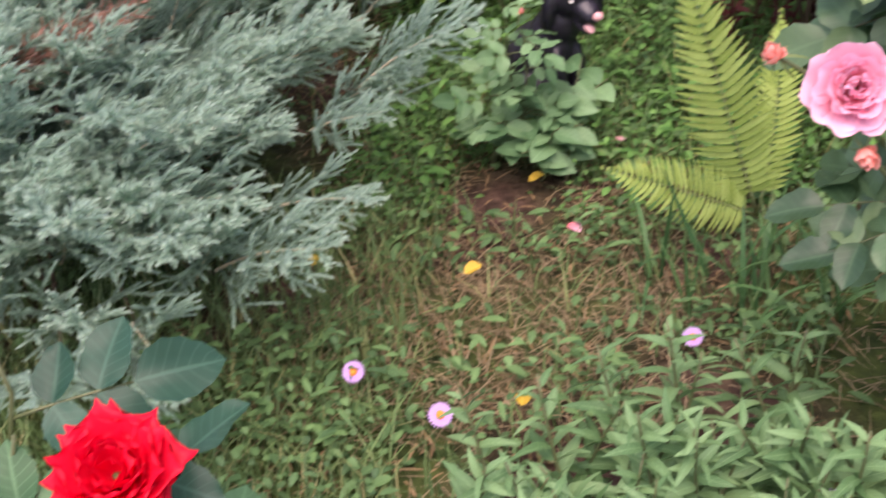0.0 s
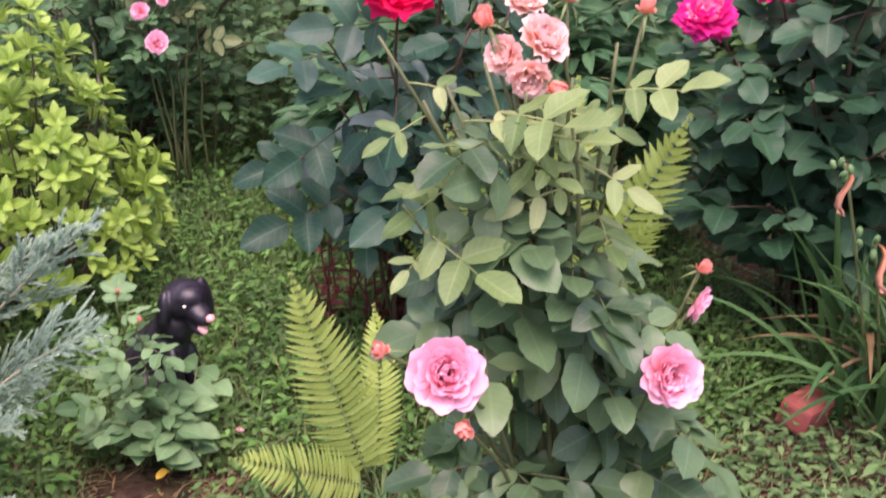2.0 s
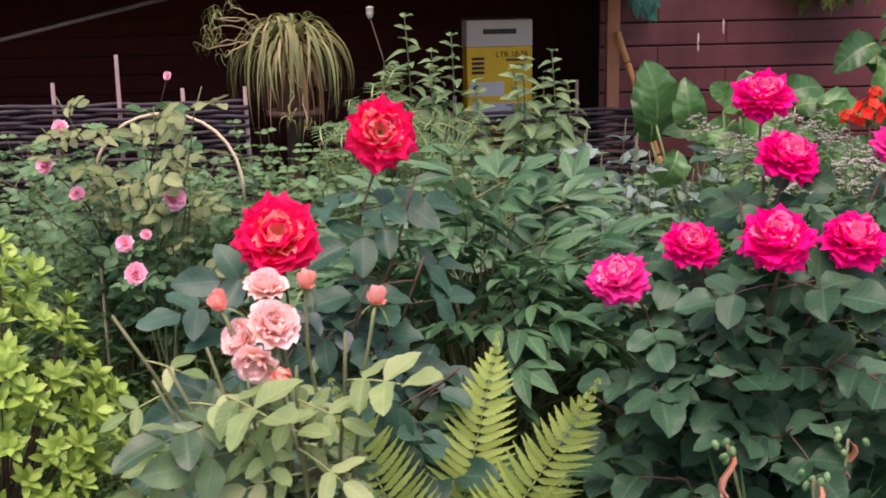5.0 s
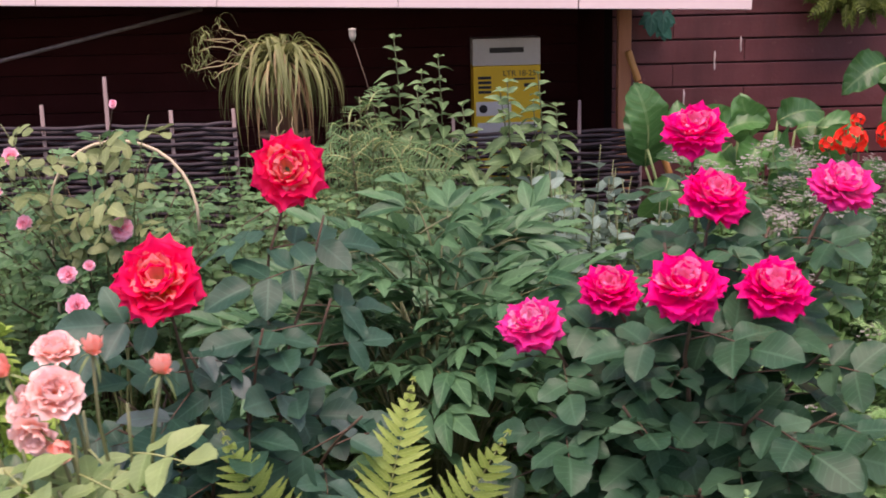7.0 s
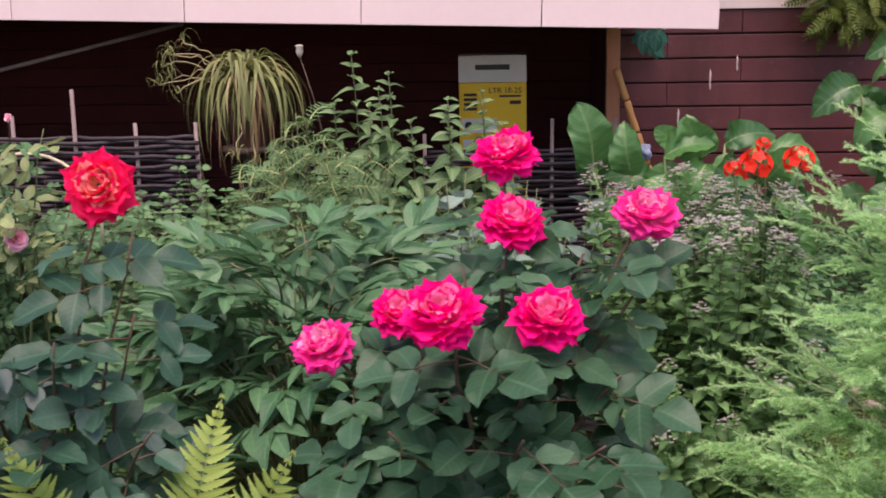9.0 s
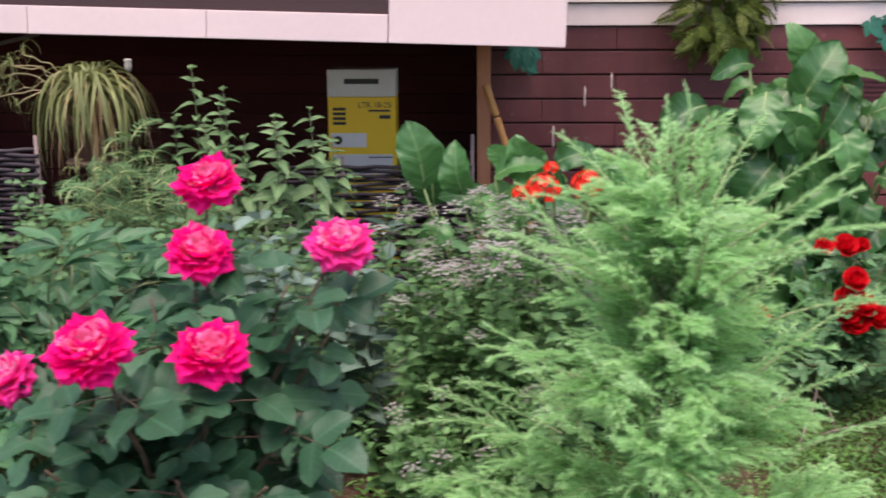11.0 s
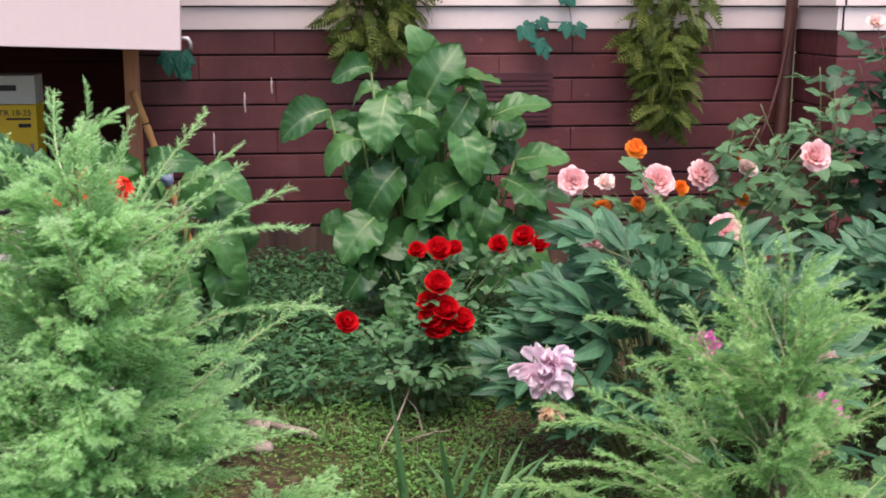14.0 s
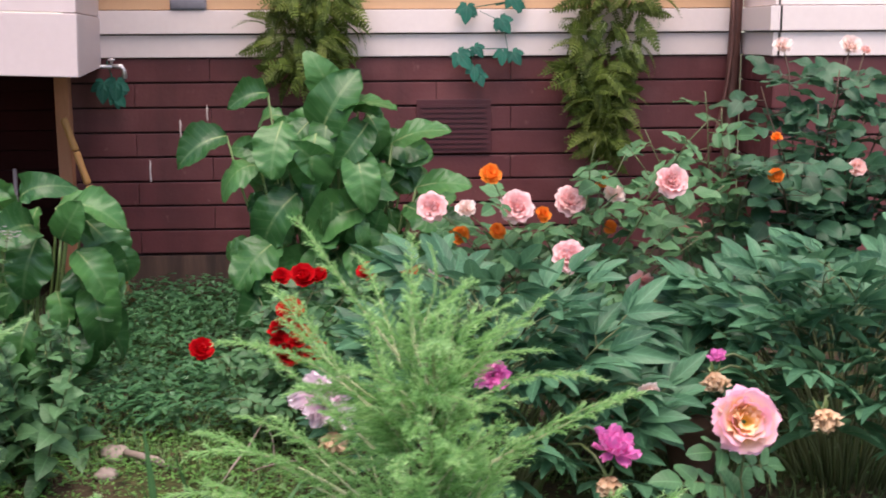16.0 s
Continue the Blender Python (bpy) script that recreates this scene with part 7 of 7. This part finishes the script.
# foreground red rose
PT_SCAR = petal_mat("red petal", (0.75, 0.02, 0.06), (0.8, 0.006, 0.03), (0.78, 0.003, 0.025), edge=(0.85, 0.05, 0.08), streak=0.2)
B_SCAR = make_bloom("heart", 0.095, (PT_SCAR, GREEN_STEM), RG_TEA, seed=99, point=1.2, reflex=0.6, ruffle=0.5)
lv_front = rose_leaves("leaf", (LF_SHRUB, CANE_G), 0.06, wide=0.72) + 2 * rose_leaves("leaf", (LF_RED, CANE_G), 0.06, wide=0.72)
bush("red_rose_bush", (-1.32, -1.55, -0.06), "rose stems with one bright red bloom", "rose bush",
     [(B_SCAR, (-1.2, -1.545, 0.408), (0.15, -0.45, 0.85), 1.0, "bright red rose bloom")],
     [(-1.28, -1.52, 0.42), (-1.3, -1.48, 0.47), (-1.29, -1.5, 0.36), (-1.19, -1.5, 0.33)], lv_front, CANE_G, 0.004, per=5, start=0.5, seed=14, leaf_scale=(0.75, 1.05))
# narrow-leaved stems in the foreground
NARROW = [stem_plant(LF_HERB, 0.2, 12, 0.05, 0.014, 350 + k, up=0.35, teeth=0) for k in range(4)]
clump("narrow_leaved_plant", "low clump of narrow-leaved stems", "plant", NARROW, disc(-0.72, -1.24, 0.32, 0.15, 70, 15), 66, 0.45, base=(-0.72, -1.24))
lv_broad = [Pieces().add(leaf(0.055, 0.038, 0.45, 0.15, 0.3, 8, 2, 0.05, 0.15)).mesh("leaf", LF_YOUNG) for _ in range(4)]
bush("broad_leaved_weed", (-1.01, -0.46, -0.055), "low broad-leaved plant below the statue", "plant", [],
     [(-1.07, -0.48, 0.05), (-1.03, -0.52, 0.02), (-0.97, -0.5, 0.05), (-0.94, -0.46, 0.03), (-1.02, -0.43, 0.08), (-0.95, -0.41, 0.06), (-0.94, -0.35, 0.09), (-0.9, -0.37, 0.06)],
     lv_broad, CANE_G, 0.002, per=7, start=0.3, seed=13, leaf_scale=(0.7, 1.1))
ROUNDPL = [stem_plant(LF_SHRUB, 0.36, 9, 0.062, 0.055, 380 + k, up=0.15, teeth=0.1) for k in range(3)]
clump("round_leaved_plant", "bushy round-leaved plant beside the oregano", "plant", ROUNDPL, disc(0.97, 1.18, 0.17, 0.22, 24, 18), 69, 0.3, base=(1.0, 1.15))
# dark red stems on bare soil
MAROONST = plain_mat("dark red stem", (0.09, 0.02, 0.02), (0.15, 0.04, 0.035), 0.6, 20)
LF_MAROON = leaf_mat("dark red dry leaf", (0.05, 0.012, 0.012), (0.12, 0.035, 0.03), 0.7, 0.1)
REDST = [stem_plant(LF_MAROON, 0.22, 5, 0.03, 0.012, 370 + k, stem=MAROONST, up=0.2, r=0.003) for k in range(3)]
clump("red_stemmed_plant", "clump of dark red bare stems", "plant", REDST, disc(-0.58, -0.05, 0.12, 0.1, 24, 17), 68, 0.4, base=(-0.58, -0.05))

# fallen petals and leaves
def fallen(x, y, z, mat, label, size=0.02, seed=0, wide=0.7, category="petal"):
    rng = random.Random(seed)
    ob = new("fallen_" + category, Pieces().add(leaf(size, size * wide, 0.5, 0.25, 0.1, 6, 2, 0, 0.3, blunt=0.6, rng=rng)).mesh("fallen", mat))
    ob.matrix_basis = pose(x, y, z, rng.uniform(-15, 15), rng.uniform(-15, 15), rng.uniform(0, 360))
    return tagged(ob, label, category, "fallen " + category)


LF_GOLD = leaf_mat("yellowed leaf", (0.3, 0.19, 0.03), (0.45, 0.3, 0.06), 0.6, 0.2)
for k, (x, y, mt) in enumerate(((-1.32, -0.72, LF_GOLD), (-1.0, -1.02, LF_GOLD), (-1.1, -0.74, LF_GOLD), (-1.0, -0.5, LF_GOLD), (-0.86, -0.5, LF_GOLD), (-0.62, 0.2, LF_GOLD))):
    fallen(x, y, ground_z(x, y) + 0.035, mt, "yellowed leaf lying in the weeds", 0.028, k, category="leaf")
for k, (x, y) in enumerate(((-0.96, -0.63), (-0.75, -0.3), (-0.9, -0.42), (-0.55, -1.25))):
    fallen(x, y, ground_z(x, y) + 0.04, PT_PINK, "pink rose petal lying in the weeds", 0.024, 20 + k)
DRYSTRAP = plain_mat("orange dry blade", (0.5, 0.26, 0.14), (0.66, 0.38, 0.24), 0.7, 12)
iris = thing("dry_iris_leaf", -0.43, -1.13, -0.06, "curled orange-brown dry iris leaves", "dry leaf")
for k, (b, a, s) in enumerate(((0.75, 8, 0.68), (0.9, -40, 0.45), (0.05, 180, 0.6), (0.3, 60, 0.5))):
    put("blade", Pieces().add(strap(0.42, 0.034, b, k)).mesh("blade", DRYSTRAP), iris, pose(0.02 * k, 0, 0, 0, 0, a) @ Matrix.Scale(s, 4))
# clay pot and small things by the house
pot = thing("clay_pot", 2.72, 0.98, 0.0, "small red clay pot half hidden by leaves", "pot")
put("pot", Pieces().add(lathe([(0.05, 0), (0.075, 0.15), (0.085, 0.15), (0.085, 0.19), (0.07, 0.19), (0.065, 0.15), (0.01, 0.14)], 22)).mesh("pot", CLAY), pot)
slab = tagged(part("clay_slab", box_bm(-0.065, -0.05, 0, 0.065, 0.05, 0.05, 0.018), CLAY, None, smooth=True), "rounded red-brown clay block at the wall", "block")
slab.matrix_basis = pose(3.12, 2.62, 0.36)
plinth = tagged(part("support_block", box_bm(-0.1, -0.08, 0, 0.1, 0.08, 0.37, 0.01), CONCRETE, None), "grey concrete block under the clay block", "block")
plinth.matrix_basis = pose(3.12, 2.62, -0.01)
CLOTH = plain_mat("grey cloth", (0.16, 0.15, 0.18), (0.24, 0.23, 0.26), 0.9, 20, bump=0.5)
cloth = tagged(part("grey_cloth", box_bm(-0.075, -0.03, 0, 0.075, 0.02, 0.05, 0.012), CLOTH, None, smooth=True), "folded grey cloth on the white ledge", "cloth")
cloth.matrix_basis = pose(1.145, 3.29, 1.2245)

# ---------------------------------------------------------------- ground growth
LF_UNDER = leaf_mat("undergrowth leaf", (0.02, 0.058, 0.024), (0.07, 0.145, 0.06), 0.5, 0.2)
LF_MOSSY = leaf_mat("bright weed leaf", (0.035, 0.1, 0.025), (0.1, 0.22, 0.06), 0.55, 0.1)
LF_LUSH = leaf_mat("lush grass blade", (0.025, 0.075, 0.02), (0.075, 0.16, 0.045), 0.55, 0.1)
LF_STRAW = leaf_mat("straw", (0.09, 0.07, 0.04), (0.24, 0.19, 0.12), 0.8, 0.0)


def scatter_growth():
    rng = np.random.default_rng(5)
    blade = np.array([(-0.5, 0, 0), (0.5, 0, 0), (0.35, 0.25, 0.55), (-0.35, 0.25, 0.55), (0, 0.8, 1.0)])
    bf = [[0, 1, 2, 3], [3, 2, 4]]
    buv = np.array([(0, 0), (1, 0), (1, 0.5), (0, 0.5), (0.5, 1)])

    def many(name, shape, faces, uv, mat, xs, ys, h, w, tilt, label, lift=0.0):
        worn = ((xs + 1.05) / 0.11) ** 2 + ((ys + 0.5) / 0.1) ** 2 < rng.uniform(0.4, 1.5, len(xs))
        if name != "dry_litter":
            xs, ys = xs[~worn], ys[~worn]
        n = len(xs)
        a = rng.uniform(0, 2 * np.pi, n)
        hh = h * rng.uniform(0.45, 1.3, n)
        ww = w * rng.uniform(0.7, 1.3, n)
        tl = tilt * rng.uniform(0.2, 1.6, n)
        zs = np.array([ground_z(x, y) for x, y in zip(xs, ys)]) + lift * rng.random(n)
        lx = shape[None, :, 0] * ww[:, None]
        ly = shape[None, :, 1] * (hh * tl)[:, None]
        lz = shape[None, :, 2] * hh[:, None]
        X = lx * np.cos(a)[:, None] - ly * np.sin(a)[:, None] + xs[:, None]
        Y = lx * np.sin(a)[:, None] + ly * np.cos(a)[:, None] + ys[:, None]
        Z = lz + zs[:, None]
        v = np.stack([X, Y, Z], -1).reshape(-1, 3)
        k = len(shape)
        f = [[i + k * j for i in q] for j in range(n) for q in faces]
        me = Pieces().add((v, f, np.tile(uv, (n, 1)))).mesh(name, mat)
        return tagged(new(name, me), label, "grass", kind="stuff")

    def area(n, x0, x1, y0, y1, thin=None):
        xs, ys = rng.uniform(x0, x1, n), rng.uniform(y0, y1, n)
        if thin:
            keep = np.array([noise.noise((x * 1.7, y * 1.7, 7.0)) + 0.35 * noise.noise((x * 6, y * 6, 2.0)) > thin for x, y in zip(xs, ys)])
            xs, ys = xs[keep], ys[keep]
        return xs, ys

    def clear(xs, ys, cx, cy, rx, ry):
        """Leaves out most of what would grow on a worn spot."""
        far = ((xs - cx) / rx) ** 2 + ((ys - cy) / ry) ** 2 > rng.uniform(0.5, 1.6, len(xs))
        keep = far | (rng.random(len(xs)) < 0.3)
        return xs[keep], ys[keep]

    lf0 = leaf(1.0, 0.62, 0.5, 0.15, 0.25, 5, 1)
    sh0 = lf0[0][:, [1, 0, 2]] + np.array([0, 0, 0.45])
    x, y = area(40000, -2.3, 3.6, -1.7, 3.2, -0.1)
    many("grass", blade, bf, buv, LF_GRASS, x, y, 0.06, 0.004, 0.9, "short uneven grass among the beds")
    x, y = area(9000, -2.3, -1.15, -1.5, -0.5)
    many("grass", blade, bf, buv, LF_GRASS, x, y, 0.06, 0.004, 1.0, "dark thin grass under the juniper")
    x, y = area(9000, 0.9, 2.4, 0.2, 1.6, -0.2)
    many("weeds", sh0, lf0[1], lf0[2], LF_MOSSY, x, y, 0.016, 0.013, 1.0, "bright green low weeds on the path side", 0.03)
    x, y = area(9000, 0.95, 2.2, 0.3, 1.4)
    many("weeds", sh0, lf0[1], lf0[2], LF_MOSSY, x, y, 0.012, 0.01, 1.0, "fine bright moss and weeds between the beds", 0.025)
    x, y = area(7000, 0.4, 1.15, -0.5, 0.75)
    many("weeds", sh0, lf0[1], lf0[2], LF_MOSSY, x, y, 0.02, 0.015, 1.0, "bright green weeds between roses and juniper", 0.05)
    x, y = area(9000, -1.3, 0.4, -0.7, 0.7)
    many("weeds", sh0, lf0[1], lf0[2], LF_WEED, x, y, 0.02, 0.017, 1.0, "small-leaved weeds behind the roses", 0.05)
    x, y = area(4000, -0.45, 0.35, -1.3, -0.3, -0.1)
    many("weeds", sh0, lf0[1], lf0[2], LF_WEED, x, y, 0.02, 0.017, 1.0, "low weeds on the soil beside the daylilies", 0.04)
    x, y = area(3500, -1.3, 0.1, -0.55, 0.9)
    many("weeds", sh0, lf0[1], lf0[2], LF_MOSSY, x, y, 0.026, 0.02, 1.0, "larger bright weed leaves in the grass", 0.07)
    x, y = area(9000, -1.2, 0.2, -0.5, 1.4)
    many("grass", blade, bf, buv, LF_GRASS, x, y, 0.065, 0.0035, 1.1, "taller grass behind the roses")
    x, y = area(5000, -1.3, 0.15, -0.5, 1.0)
    many("grass", blade, bf, buv, LF_LUSH, x, y, 0.075, 0.0035, 1.3, "lush green grass behind the roses")
    x, y = area(22000, -1.35, 0.15, -0.6, 1.0)
    x, y = clear(x, y, -1.0, -0.4, 0.16, 0.2)
    many("weeds", sh0, lf0[1], lf0[2], LF_LUSH, x, y, 0.014, 0.013, 1.0, "small clover leaves in the grass behind the roses", 0.06)
    lf = leaf(1.0, 0.62, 0.5, 0.15, 0.25, 5, 1)
    sh = lf[0][:, [1, 0, 2]] * np.array([1, 1, 1.0]) + np.array([0, 0, 0.45])
    x, y = area(17000, -2.2, 3.4, -1.7, 2.2, -0.12)
    x, y = clear(x, y, -1.06, -0.66, 0.24, 0.34)
    many("weeds", sh, lf[1], lf[2], LF_WEED, x, y, 0.022, 0.02, 1.0, "low weeds and clover leaves", 0.045)
    x, y = area(7000, -1.5, 0.0, -1.65, -0.85, -0.05)
    x, y = clear(x, y, -1.06, -0.75, 0.2, 0.3)
    many("weeds", sh, lf[1], lf[2], LF_WEED, x, y, 0.02, 0.016, 1.0, "leafy weeds in the foreground", 0.08)
    x, y = area(12000, 0.75, 2.3, 1.35, 3.25)
    many("ground_cover", sh, lf[1], lf[2], LF_COVER, x, y, 0.038, 0.03, 1.0, "dense dark periwinkle ground cover at the wall", 0.1)
    x, y = area(12000, -1.9, 0.9, 0.75, 2.0)
    many("ground_cover", sh, lf[1], lf[2], LF_UNDER, x, y, 0.036, 0.03, 1.0, "low leafy undergrowth before the fence", 0.2)
    pick = random.Random(77)
    bushy = Pieces()
    for k in range(420):
        x, y = pick.uniform(-1.9, 0.35), pick.uniform(0.8, 1.95)
        h = 0.5 * pick.uniform(0.75, 1.2)
        stem = curve((0, 0, 0), (pick.uniform(-0.06, 0.06), pick.uniform(-0.06, 0.06), h), (0.02, 0, 0), 6)
        m = Matrix.Translation((x, y, ground_z(x, y)))
        bushy.add(tube(stem, [0.0022 * (1 - 0.1 * i) for i in range(6)], 4, False), m, 1)
        for j in range(9):
            u = 0.35 + 0.64 * j / 8
            at = stem[int(u * 5)].lerp(stem[min(5, int(u * 5) + 1)], u * 5 - int(u * 5))
            for a in (0, math.pi):
                b = j * 1.57 + a + pick.uniform(-0.4, 0.4)
                sc = 0.045 * (1.1 - 0.5 * u) * pick.uniform(0.8, 1.2)
                bushy.add(leaf(sc, sc * 0.68, 0.45, 0.15, 0.3, 5, 1, 0.06, 0.1, rng=pick), m @ aim(at, (math.cos(b), math.sin(b), 0.25), pick.uniform(-0.5, 0.5), up=(0, -0.5, 1)))
    tagged(new("undergrowth", bushy.mesh("undergrowth", LF_UNDER, CANE_G)), "knee-high leafy green undergrowth before the fence", "undergrowth", kind="stuff")
    x, y = area(16000, -1.5, 1.2, -1.4, 1.3, -0.15)
    many("straw", blade * np.array([1, 1, 0.12]), bf, buv, LF_STRAW, x, y, 0.05, 0.0022, 1.2, "dry straw lying on the soil", 0.012)
    x, y = area(2200, -1.32, -0.8, -1.05, -0.35)
    many("straw", blade * np.array([1, 1, 0.25]), bf, buv, LF_STRAW, x, y, 0.06, 0.0024, 1.2, "pale dry straw on the worn spot", 0.015)
    x, y = area(9000, -1.5, 1.0, -1.3, 0.6, -0.1)
    many("dry_litter", sh, lf[1], lf[2], LF_DRY, x, y, 0.012, 0.006, 2.0, "dry grass and leaf litter", 0.01)


scatter_growth()


# ---------------------------------------------------------------- wall blocks, last
def blocks(t, w, x_off, rows=8, first=0):
    cache = {}
    for r in range(rows):
        z = BAND_Z - PITCH * (r + 1)
        js = [0.0]
        x = (0.9 if r % 2 else 1.22) - x_off - 1.28 * 6
        while x < w - 0.02:
            if x > 0.02:
                js.append(x)
            x += 1.28
        js.append(w)
        for a, b in zip(js, js[1:]):
            key = round(b - a, 3)
            if key not in cache:
                bm = box_bm(0.0009, 0, 0.0035, key - 0.0009, 0.03, PITCH - 0.0055, 0.003)
                me = bpy.data.meshes.new("brick")
                bm.to_mesh(me)
                bm.free()
                me.materials.append(MAROON)
                cache[key] = me
            put("brick", cache[key], t, pose(a, 0, z))


blocks(wall_north, 2.867, 0.63)
blocks(wall_east, 3.995, 3.505)
for r in range(8):
    z = BAND_Z - PITCH * (r + 1)
    part("brick", box_bm(0, 0.001, z + 0.0035, 0.03, 0.44, z + PITCH - 0.0035, 0.003), MAROON, wall_return)
